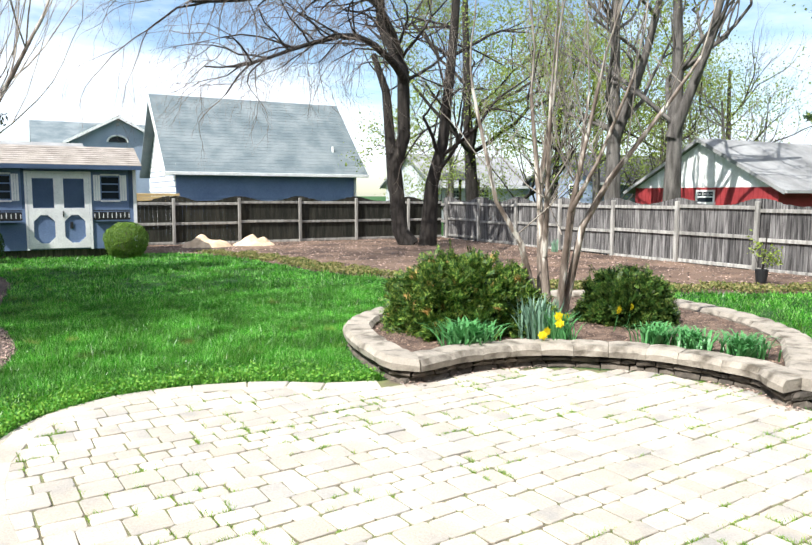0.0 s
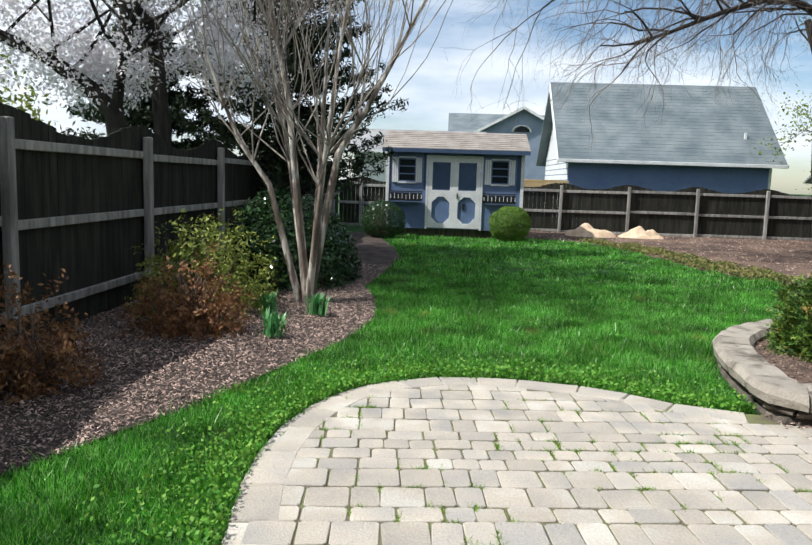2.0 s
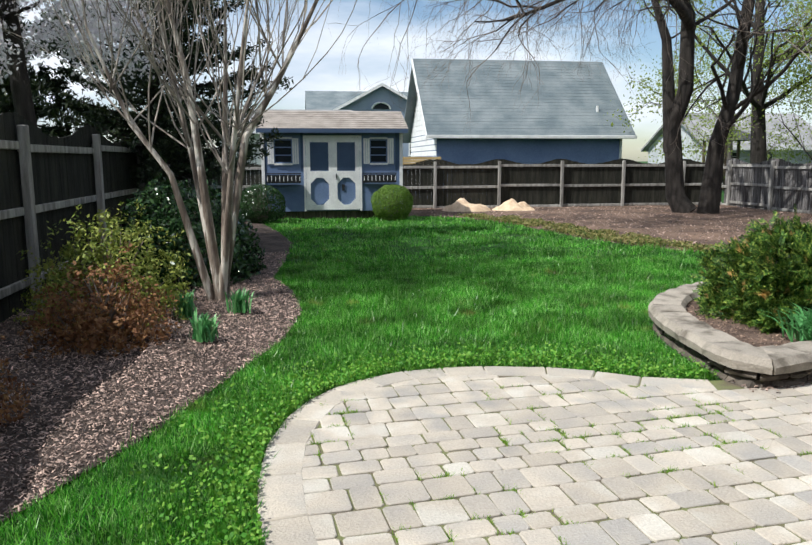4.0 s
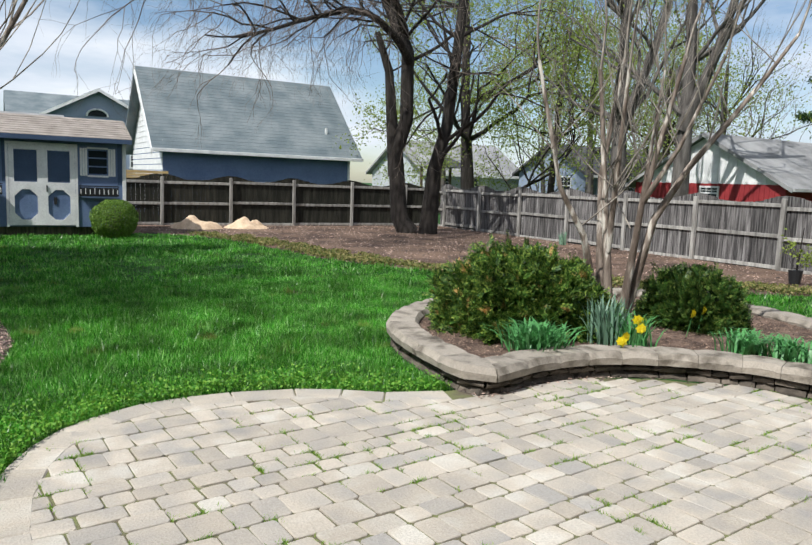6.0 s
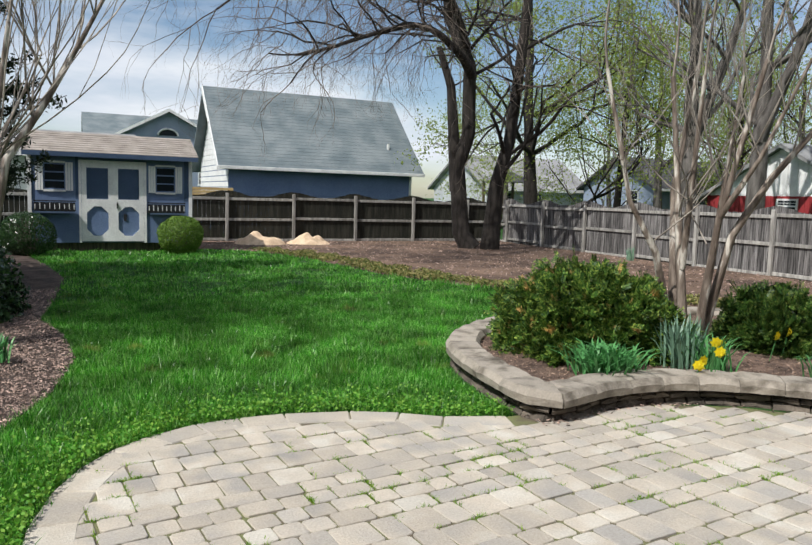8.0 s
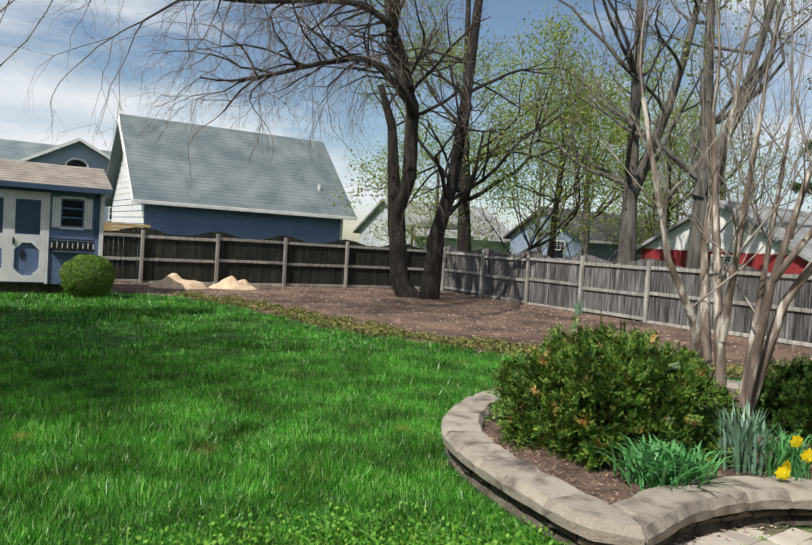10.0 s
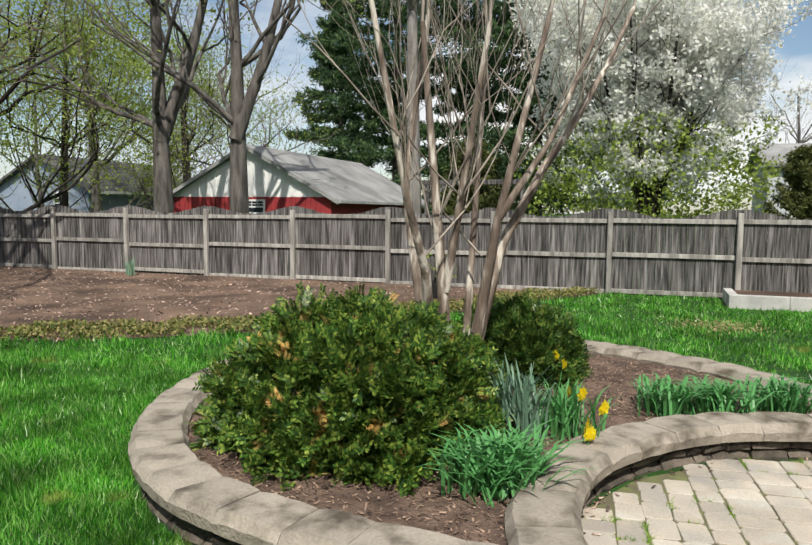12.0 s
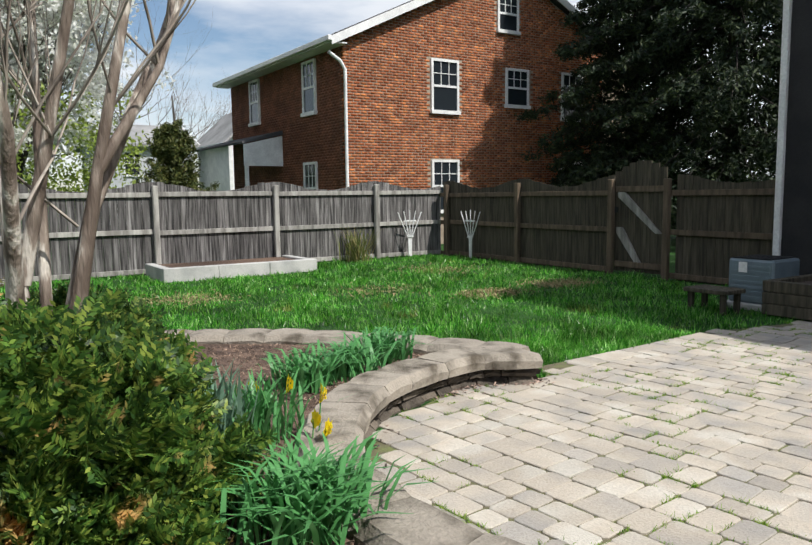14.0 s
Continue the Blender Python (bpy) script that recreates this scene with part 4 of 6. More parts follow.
def red_house():
    h = empty("red_white_house", "low red building with white board gable end and grey roof", "house")
    x0, x1, ya, yb, ze, zr = 23.5, 34.0, 16.3, 23.1, 2.08, 3.92
    ym = 19.7
    part("wall", boxes((x0, x0 + 0.2, ya, yb, -0.05, ze), (x0 + 0.2, x1, ya, ya + 0.2, -0.05, ze), (x0 + 0.2, x1, yb - 0.2, yb, -0.05, ze), (x1 - 0.2, x1, ya + 0.2, yb - 0.2, -0.05, ze)), M["red"], h)
    part("gable", solid(bmesh.new(), [(ya, ze + 0.003), (yb, ze + 0.003), (ym, zr - 0.05)], "x", x0, x0 + 0.2), M["white"], h, "white gable end")
    half = (yb - ya) / 2
    for k in range(1, 17):
        y = ya + k * (yb - ya) / 17
        top = ze + (zr - 0.12 - ze) * (1 - abs(y - ym) / half)
        if top > ze + 0.1:
            part("batten", boxes((x0 - 0.025, x0 - 0.001, y - 0.02, y + 0.02, ze, top)), M["white"], h)
    for k in range(34):
        y = ya + (k + 0.5) * (yb - ya) / 34
        part("red_board", boxes((x0 - 0.02, x0 - 0.001, y - 0.09, y + 0.09, 0.0, ze - 0.02 + 0.03 * (k % 2))), M["red"], h)
    for ye in (ya - 0.4, yb + 0.4):
        zz = ze - 0.4 * (zr - ze) / half
        part("roof", solid(bmesh.new(), [(ye, zz), (ym, zr), (ym, zr + 0.1), (ye, zz + 0.1)], "x", x0 - 0.25, x1 + 0.3), M["roof_grey"], h, "light grey shingle roof")
        part("rake_board", solid(bmesh.new(), [(ye, zz - 0.05), (ym, zr - 0.06), (ym, zr + 0.09), (ye, zz + 0.09)], "x", x0 - 0.29, x0 - 0.251), M["roof_grey"], h, "thin grey rake board")
        part("gutter", boxes((x0 - 0.25, x1 + 0.3, min(ye, ye + (0.08 if ye > ym else -0.08)), max(ye, ye + (0.08 if ye > ym else -0.08)) - 0.002, zz, zz + 0.09)), M["conc"], h)
    window(h, 19.4, 1.72, 0.75, 0.4, "x", x0 - 0.02, -1)
    return h


def gazebo(x, y, r, ze, zr):
    """A small open pavilion with four posts and a dark hipped roof."""
    g = empty("gazebo", "open wooden garden pavilion with dark hipped roof behind the back fence", "gazebo")
    bm = bmesh.new()
    lo = [bm.verts.new((x + sx * (r + 0.25), y + sy * (r + 0.25), ze)) for sx, sy in ((-1, -1), (1, -1), (1, 1), (-1, 1))]
    top = bm.verts.new((x, y, zr))
    bm.faces.new(lo[::-1])
    for i in range(4):
        bm.faces.new((lo[i], lo[(i + 1) % 4], top))
    part("roof", bm, M["roof_dark"], g, "dark hipped roof")
    for sx in (-1, 1):
        for sy in (-1, 1):
            part("post", boxes((x + sx * r - 0.07, x + sx * r + 0.07, y + sy * r - 0.07, y + sy * r + 0.07, -0.05, ze - 0.002)), M["post_brown"], g)
    for k in (-1, 1):
        part("rail", boxes((x - r + 0.08, x + r - 0.08, y + k * r - 0.03, y + k * r + 0.03, 0.9, 1.0)), M["post_brown"], g)
    part("finial", boxes((x - 0.05, x + 0.05, y - 0.05, y + 0.05, zr - 0.05, zr + 0.25)), M["roof_dark"], g)
    return g


gazebo(24.6, 40.0, 1.1, 2.75, 3.45)


def lumber_stack():
    """Boards laid on bearers behind the back fence."""
    g = empty("lumber_stack", "stack of yellowish new boards behind the dark back fence", "lumber")
    for k, x in enumerate((3.2, 4.0, 4.6)):
        part("bearer", boxes((x - 0.05, x + 0.05, 26.0, 26.5, -0.05, 1.38)), M["fence_old"], g)
    for k in range(4):
        for q in range(3):
            part("board", boxes((3.05 + 0.05 * q, 4.72 - 0.04 * k, 25.98 + 0.18 * q, 26.14 + 0.18 * q, 1.385 + 0.1 * k, 1.475 + 0.1 * k), bevel=0.005), M["lumber"], g)
    return g


lumber_stack()


red_house()
plain_house("grey_house", "pale grey house with white trim past the brick house", 40.0, 46.0, -4.2, 0.2, 4.1, 5.2, M["far_grey"], M["roof_grey"], ridge="y", wins=(("x", 40.0, -1, -1.2, 3.1, 0.7, 1.1), ("x", 40.0, -1, -3.2, 3.1, 0.7, 1.1)))
plain_house("white_house", "small white gabled house beyond the fence", 36.0, 41.0, -8.4, -4.9, 4.2, 5.8, M["white"], M["roof_grey"], ridge="x")
plain_house("grey_bungalow", "low pale grey house with grey roof seen between the tree trunks", 25.5, 34.0, 44.0, 52.0, 2.5, 4.7, M["far_grey"], M["roof_grey"], wins=(("y", 44.0, -1, 27.0, 1.6, 1.0, 1.0), ("y", 44.0, -1, 29.5, 1.6, 1.0, 1.1)))
plain_house("blue_grey_house", "low blue-grey house behind the back trees", 33.0, 43.0, 36.0, 43.0, 2.7, 4.6, M["far_blue"], M["roof_dark"], wins=(("x", 33.0, -1, 38.0, 1.9, 1.0, 1.1),))
plain_house("white_garage", "low white building beyond the dark fence", -3.6, 1.6, 31.0, 35.0, 2.9, 3.7, M["white"], M["roof_grey"], category="garage")


def own_house():
    """The house behind the walk, whose corner and downspout show at the end; its upper storey and roof are unseen."""
    h = empty("home", "dark-sided house with white corner trim behind the patio", "house")
    x1, yf = 6.75, -2.2
    # unseen upper storey stops at x=4.6 to shorten the shadow on the lawn
    for w in ((-6.0, x1, yf - 0.2, yf, -0.05, 4.0), (-6.0, 4.6, yf - 0.2, yf, 4.003, 5.4), (x1 - 0.2, x1, -11.0, yf - 0.201, -0.05, 4.0), (4.4, 4.6, -11.0, yf - 0.201, 4.003, 5.4), (4.603, x1 - 0.203, -11.0, yf - 0.203, 3.9, 4.0), (-6.0, -5.8, -11.0, yf - 0.201, -0.05, 5.4), (-5.799, x1 - 0.201, -11.0, -10.8, -0.05, 5.4)):
        part("wall", boxes(w), M["home"], h)
    part("corner_trim", boxes((x1 + 0.002, x1 + 0.09, yf - 0.1, yf + 0.06, 0, 4.0), bevel=0.01), M["white"], h, "white corner downspout")
    # unseen roof: eave depth and end chosen for where its shadow falls
    for ye in (yf + 1.5, -11.4):
        part("roof", solid(bmesh.new(), [(ye, 5.25), (-6.6, 7.6), (-6.6, 7.75), (ye, 5.4)], "x", -6.4, 4.85), M["roof_dark"], h)
    return h


own_house()

# ---- stone planter ----


def ring_stones():
    root = empty("stone_planter", "curved low planter wall of tan stone caps over dark rough stones", "planter")
    path = curve(BED_RING, 0.02, True)
    s = np.r_[0, np.cumsum(np.hypot(*np.diff(path, axis=0).T))]
    total = s[-1]

    def at(q):
        q = q % total
        p = np.array([np.interp(q, s, path[:, k]) for k in (0, 1)])
        a = np.array([np.interp((q + 0.03) % total, s, path[:, k]) for k in (0, 1)])
        d = (a - p) / (np.linalg.norm(a - p) + 1e-9)
        return p, np.array([-d[1], d[0]])

    def piece(name, q0, q1, w, z0, z1, mat, rough, cuts=4, shift=0.0):
        bm = bmesh.new()
        rows = []
        prof = ((-w / 2, z0), (-w / 2 - 0.01, z0 + (z1 - z0) * 0.55), (-w / 2 + 0.03, z1), (w / 2 - 0.03, z1), (w / 2 + 0.01, z0 + (z1 - z0) * 0.55), (w / 2, z0))
        for i in range(cuts + 1):
            p, nrm = at(q0 + (q1 - q0) * i / cuts)
            ends = 0.012 if i in (0, cuts) else 0
            rows.append([bm.verts.new((*(p + nrm * (u * (1 - ends * 2) + shift + random.uniform(-rough, rough))), z + random.uniform(-rough, rough) * 0.5 - ends * (z > z0))) for u, z in prof])
        for a, b in zip(rows[:-1], rows[1:]):
            for j in range(len(prof)):
                k = (j + 1) % len(prof)
                bm.faces.new((a[j], a[k], b[k], b[j]))
        bm.faces.new(rows[0][::-1])
        bm.faces.new(rows[-1])
        bmesh.ops.recalc_face_normals(bm, faces=bm.faces[:])
        part(name, bm, mat, root)

    q = 0.0
    while q < total - 0.12:
        ln = min(random.uniform(0.30, 0.46), total - q)
        piece("cap_stone", q + 0.002, q + ln - 0.002, 0.33, 0.125 + random.uniform(-0.002, 0.002), 0.24 + random.uniform(-0.002, 0.002), M["cap"], 0.0045)
        q += ln
    for z0, z1 in ((-0.05, 0.055), (0.058, 0.124)):
        q = 0.0
        while q < total - 0.08:
            ln = min(random.uniform(0.14, 0.32), total - q)
            piece("wall_stone", q + 0.006, q + ln - 0.006, 0.22 + random.uniform(-0.015, 0.02), z0, z1, M["wallstone"], 0.012, 2)
            q += ln
    return root


ring_stones()

# ---- trees and shrubs ----


def grow(rng, start, way, length, radius, depth, out, spread=0.55, shrink=0.68, up=0.1, kinks=4, split=(2, 3), wig=0.13, tips=None, thin=0.62):
    """Branches as polylines, each bending a little and splitting on the way."""
    pts, rad = [np.array(start, float)], [radius]
    d = np.array(way, float)
    d /= np.linalg.norm(d)
    for i in range(kinks):
        d = d + rng.normal(size=3) * wig + np.array([0, 0, up * 0.4])
        d /= np.linalg.norm(d)
        pts.append(pts[-1] + d * length / kinks)
        rad.append(radius * (1 - (1 - thin) * (i + 1) / kinks))
    out.append((np.array(pts), np.array(rad)))
    if depth == 0:
        if tips is not None:
            tips += pts[1:]
        return
    n = rng.integers(split[0], split[1] + 1)
    for k in range(n):
        j = len(pts) - 1 if k == 0 else rng.integers(max(1, kinks // 2), len(pts))
        nd = d + rng.normal(size=3) * spread + np.array([0, 0, up])
        grow(rng, pts[j], nd, length * shrink * rng.uniform(0.8, 1.15), rad[j] * (0.85 if k == 0 else 0.65), depth - 1, out, spread, shrink, up, kinks, split, wig, tips, thin)


def tree(name, label, stems, mat, seed, sides=6, clouds=(), category="tree", twig_sides=3, leaf=None, leaf_n=0, leaf_size=0.05, leaf_spread=0.3, limbs=(), twig_mat=None, twig_label="fine bare twigs"):
    """stems: drawn trunks (points, r0, r1). limbs: dicts for grow() that start on the trunks."""
    rng = np.random.default_rng(seed)
    root = empty(name, label, category)
    trunk, branch, tips = [], [], []
    for pts, r0, r1 in stems:
        p = curve(pts, 0.35)
        p[1:-1] += rng.normal(size=(len(p) - 2, 3)) * r0 * 0.06
        trunk.append((p, np.linspace(r0, r1, len(p)) * (1 + 0.25 * np.exp(-np.linspace(0, 8, len(p))))))
    for lm in limbs:
        grow(rng, out=branch, tips=tips, **lm)
    for one in trunk:
        vs, fs = tubes([one], sides)
        me = mesh_from("trunk", vs, fs, mat)
        me.polygons.foreach_set("use_smooth", [True] * len(me.polygons))
        place("trunk", me, root)
    if branch:
        thick = [b for b in branch if b[1][0] > 0.022]
        fine = [b for b in branch if b[1][0] <= 0.022]
        if thick:
            vs, fs = tubes(thick, 5)
            place("branchwork", mesh_from("branchwork", vs, fs, mat), root, kind="stuff")
        if fine:
            vs, fs = tubes(fine, twig_sides)
            place("twig_growth", mesh_from("twig_growth", vs, fs, twig_mat or mat), root, twig_label, kind="stuff")
    if leaf and leaf_n and tips:
        t = np.array(tips)
        pos = t[rng.integers(0, len(t), leaf_n)] + rng.normal(size=(leaf_n, 3)) * leaf_spread
        for c, rad, m in clouds:
            k = max(8, m // 45)
            hub, _ = blob(rng, k, c, rad, 0.3, 2.0, 0.9)
            pos = np.vstack([pos, hub[rng.integers(0, k, m)] + rng.normal(size=(m, 3)) * 0.13])
        vs, fs = leaves(rng, pos, leaf_size)
        place("crown", mesh_from("crown", vs, fs, leaf), root, kind="stuff")
    return root


def limb_set(rng, path, n, lo, length, radius, depth, up=0.15, out=1.0, **kw):
    """Limbs that leave a drawn trunk between its height lo (0..1) and its top."""
    p = curve(path, 0.2)
    res = []
    for k in range(n):
        f = lo + (1 - lo) * (k + 0.5) / n
        i = int(f * (len(p) - 1))
        a = rng.uniform(0, 2 * math.pi)
        res.append(dict(start=p[i], way=(math.cos(a) * out, math.sin(a) * out, rng.uniform(0.3, 1.0)), length=length * rng.uniform(0.7, 1.2) * (1.15 - 0.4 * f), radius=radius * (1.1 - 0.5 * f), depth=depth, up=up, **kw))
    return res


r_ = np.random.default_rng(11)
# the big dark two-stemmed tree
stemL = [(11.75, 22.1, -0.05), (11.34, 22.4, 0.9), (11.25, 22.5, 2.5), (11.7, 22.2, 4.4), (11.5, 22.3, 6.1), (10.9, 22.7, 7.6), (10.6, 22.6, 9.5)]
stemR = [(12.25, 21.75, -0.05), (12.2, 21.8, 1.2), (12.57, 21.6, 2.8), (12.8, 21.5, 4.35), (12.9, 21.5, 6.0), (13.2, 21.4, 7.7), (13.3, 21.5, 10.0)]
stub = [(11.3, 22.45, 1.9), (11.12, 22.55, 3.7), (11.15, 22.6, 4.9), (10.9, 22.8, 5.8), (10.7, 22.9, 6.6)]
armL = [(11.6, 22.2, 5.6), (10.9, 21.7, 6.1), (9.6, 20.8, 6.5), (8.4, 19.8, 6.4), (7.0, 19.0, 5.9), (5.6, 18.4, 5.3), (4.6, 18.0, 4.9)]
armL2 = [(11.4, 22.3, 6.6), (10.0, 20.9, 7.6), (8.2, 19.4, 7.6), (6.4, 18.0, 7.0), (4.6, 17.0, 6.3), (3.2, 16.2, 5.9)]
armL3 = [(10.9, 22.6, 7.6), (9.4, 20.0, 9.0), (7.4, 17.4, 9.0), (5.6, 15.6, 8.4), (3.8, 14.6, 7.7)]
lims = []
for arm, r in ((armL, 0.05), (armL2, 0.05), (armL3, 0.05)):
    pth = curve(arm, 0.25)
    for k in range(34):
        i = int((0.12 + 0.87 * k / 34) * (len(pth) - 1))
        sgn = -1 if k % 2 else 1
        lims.append(dict(start=pth[i], way=(-0.9 + 0.3 * r_.normal(), 0.5 * sgn + 0.2 * r_.normal() - 0.2, 0.15 + 0.35 * r_.normal()), length=1.7 * r_.uniform(0.7, 1.2), radius=0.03, depth=4, up=-0.2, spread=0.5, shrink=0.72, wig=0.19))
lims += limb_set(r_, stemR, 9, 0.35, 2.6, 0.09, 4, up=0.1, spread=0.6)
lims += limb_set(r_, stemL, 6, 0.5, 2.2, 0.08, 4, up=0.08, spread=0.6)
lims += limb_set(r_, stub, 5, 0.5, 1.3, 0.045, 3, up=0.2)
tree("big_tree", "large old tree with two dark leaning trunks and drooping bare twigs", [(stemL, 0.30, 0.15), (stemR, 0.27, 0.13), (stub, 0.2, 0.10), (armL, 0.13, 0.03), (armL2, 0.12, 0.03), (armL3, 0.11, 0.03)], M["bark"], 21, 8, limbs=lims, twig_mat=M["twig"])

# crape myrtles


def crape(name, label, paths, seed, n_limb, length, radius, depth=3, tips_up=0.25):
    rr = np.random.default_rng(seed)
    lm = []
    for pts, r0, r1 in paths:
        lm += limb_set(rr, pts, n_limb, 0.5, length, radius, depth, up=tips_up, out=0.55, spread=0.32, shrink=0.75, wig=0.09)
        lm.append(dict(start=pts[-1], way=np.subtract(pts[-1], pts[-2]) + np.array([0, 0, 0.3]), length=length, radius=r1 * 0.95, depth=depth, up=tips_up, spread=0.3, shrink=0.78, wig=0.08))
    return tree(name, label, paths, M["crape"], seed, 8, limbs=lm, twig_mat=M["crape_twig"], twig_label="pale tan upright twigs")


crape("crape_myrtle", "leafless multi-stemmed crape myrtle with peeling tan bark in the stone planter", [
    ([(5.50, 6.90, 0.1), (5.39, 6.88, 0.85), (5.08, 6.9, 1.25), (4.84, 6.91, 1.58), (4.69, 6.92, 1.9), (4.62, 6.93, 2.2), (4.57, 6.98, 2.55), (4.55, 7.1, 3.0)], 0.044, 0.018),
    ([(5.53, 6.94, 0.1), (5.52, 6.98, 0.75), (5.56, 7.05, 1.15), (5.62, 7.11, 1.49), (5.69, 7.25, 1.83), (5.74, 7.34, 2.08), (5.75, 7.32, 2.2), (5.75, 7.24, 2.55), (5.76, 7.16, 2.78), (5.78, 7.1, 3.15)], 0.048, 0.022),
    ([(5.54, 6.80, 0.1), (5.50, 6.80, 0.8), (5.47, 6.89, 1.17), (5.42, 6.96, 1.71), (5.40, 6.97, 1.95), (5.35, 7.03, 2.37), (5.33, 7.0, 2.98)], 0.044, 0.020),
    ([(5.47, 6.84, 1.0), (5.37, 6.82, 1.32), (5.33, 6.69, 1.7), (5.27, 6.58, 2.17), (5.24, 6.52, 2.59), (5.21, 6.47, 2.91)], 0.030, 0.018),
    ([(5.60, 6.72, 0.1), (5.50, 6.69, 0.76), (5.49, 6.63, 1.1), (5.52, 6.50, 1.44), (5.55, 6.38, 1.72), (5.58, 6.30, 2.22), (5.60, 6.22, 2.68), (5.62, 6.12, 3.05)], 0.044, 0.020),
    ([(5.68, 6.76, 0.1), (5.67, 6.72, 0.52), (5.68, 6.59, 0.97), (5.73, 6.44, 1.41), (5.83, 6.25, 1.81), (5.98, 6.06, 2.17), (6.18, 5.86, 2.55), (6.41, 5.69, 2.97), (6.6, 5.58, 3.3)], 0.044, 0.016),
    ([(5.53, 6.46, 1.55), (5.57, 6.22, 1.97), (5.62, 6.04, 2.22), (5.68, 5.92, 2.58), (5.75, 5.76, 3.01)], 0.027, 0.015),
    ([(5.62, 6.74, 0.1), (5.62, 6.71, 0.72), (5.66, 6.68, 1.23), (5.70, 6.72, 1.6), (5.76, 6.72, 1.85), (5.86, 6.62, 2.4), (5.95, 6.66, 3.0)], 0.030, 0.014)], 31, 4, 1.1, 0.013, 3)
crape("crape_myrtle", "leafless multi-stemmed crape myrtle with smooth tan bark in the mulch bed", [
    ([(-1.40, 9.68, 0.0), (-1.52, 9.68, 0.7), (-1.80, 9.64, 1.5), (-2.35, 9.6, 2.3), (-2.6, 9.6, 3.1)], 0.042, 0.018),
    ([(-1.30, 9.72, 0.0), (-1.26, 9.72, 0.8), (-1.15, 9.74, 1.45), (-0.9, 9.76, 2.0), (-0.48, 9.8, 2.7), (0.12, 9.85, 3.9)], 0.053, 0.016),
    ([(-1.30, 9.66, 0.0), (-1.31, 9.66, 1.2), (-1.5, 9.6, 2.2), (-1.62, 9.55, 3.0), (-1.82, 9.5, 3.9)], 0.049, 0.020),
    ([(-1.25, 9.70, 0.0), (-1.26, 9.75, 1.2), (-1.1, 9.9, 2.2), (-1.15, 10.0, 3.2)], 0.045, 0.020),
    ([(-1.31, 9.74, 0.0), (-1.36, 9.78, 1.0), (-1.75, 10.1, 2.2), (-1.95, 10.2, 3.4)], 0.041, 0.020),
    ([(-1.28, 9.64, 0.0), (-1.24, 9.58, 1.1), (-0.95, 9.3, 2.2), (-0.85, 9.2, 3.2)], 0.041, 0.020)], 33, 11, 1.9, 0.017, 3)


def far_tree(name, label, base, height, mat, seed, leaf=None, leaf_n=0, r=0.25, lean=(0, 0), limbs=9, length=3.2, depth=3, leaf_size=0.14, spread_leaf=0.4, fork=False, lo=0.3):
    rr = np.random.default_rng(seed)
    x, y = base
    p = [(x, y, -0.05), (x + lean[0] * 0.3, y + lean[1] * 0.3, height * 0.3), (x + lean[0] * 0.6 + rr.normal() * 0.2, y + lean[1] * 0.6, height * 0.6), (x + lean[0], y + lean[1], height)]
    stems = [(p, r, r * 0.35)]
    lm = limb_set(rr, p, limbs, lo, length, r * 0.38, depth, up=0.18, spread=0.55)
    if fork:
        q = [(x + lean[0] * 0.3, y + lean[1] * 0.3, height * 0.3), (x + 0.7, y - 0.9, height * 0.6), (x + 1.0, y - 1.8, height)]
        stems.append((q, r * 0.7, r * 0.3))
        lm += limb_set(rr, q, limbs // 2, 0.2, length, r * 0.3, depth, up=0.18, spread=0.55)
    return tree(name, label, stems, mat, seed, 7, limbs=lm, leaf=leaf, leaf_n=leaf_n, leaf_size=leaf_size, leaf_spread=spread_leaf, twig_mat=M["twig"])


far_tree("leafing_tree", "tall tree with dark trunk coming into pale green leaf", (19.3, 29.5), 13, M["bark"], 41, M["spring"], 16000, 0.32, (-0.6, 0.3), 12, 3.6, 4, 0.13, 0.3, lo=0.15)
far_tree("leafing_tree", "slender tree in young yellow-green leaf behind the fence", (22.5, 27.5), 9, M["bark"], 42, M["spring"], 17000, 0.16, (0.5, 0), 12, 3.0, 4, 0.12, 0.35, lo=0.2)
far_tree("bare_tree", "tall bare tree with grey trunk forking high up", (19.5, 20.3), 12.5, M["bark_grey"], 43, None, 0, 0.29, (0.3, 0.6), 9, 3.6, 4, fork=True)
far_tree("bare_tree", "tall bare grey tree behind the fence with two trunks", (19.6, 17.6), 12.5, M["bark_grey"], 44, M["spring"], 2500, 0.28, (0.2, 0.5), 9, 3.2, 4, fork=True)
far_tree("bare_tree", "tall straight grey trunk before the dark pines", (19.5, 11.8), 13, M["bark_pale"], 45, None, 0, 0.19, (0.1, 0.3), 5, 2.5, 3, lo=0.6)
far_tree("leafing_tree", "distant tree in yellow-green spring leaf", (30.5, 33.0), 10, M["bark_grey"], 46, M["spring"], 13000, 0.25, (0, 0.5), 11, 3.5, 4, 0.15, 0.5, lo=0.2)
far_tree("bare_tree", "distant bare brown tree with fine twigs", (36.0, 28.0), 9, M["bark"], 47, None, 0, 0.22, (0, 0.5), 12, 3.2, 4, lo=0.15)
far_tree("bare_tree", "distant bare brown tree behind the houses", (30.0, 27.0), 8, M["bark"], 48, M["spring"], 1500, 0.2, (0, 0.4), 12, 3.0, 4, lo=0.15)
far_tree("bare_tree", "far bare tree standing above the white house", (46.0, -2.5), 8.2, M["bark_grey"], 49, None, 0, 0.15, (0, 0.6), 12, 3.6, 4, lo=0.35)
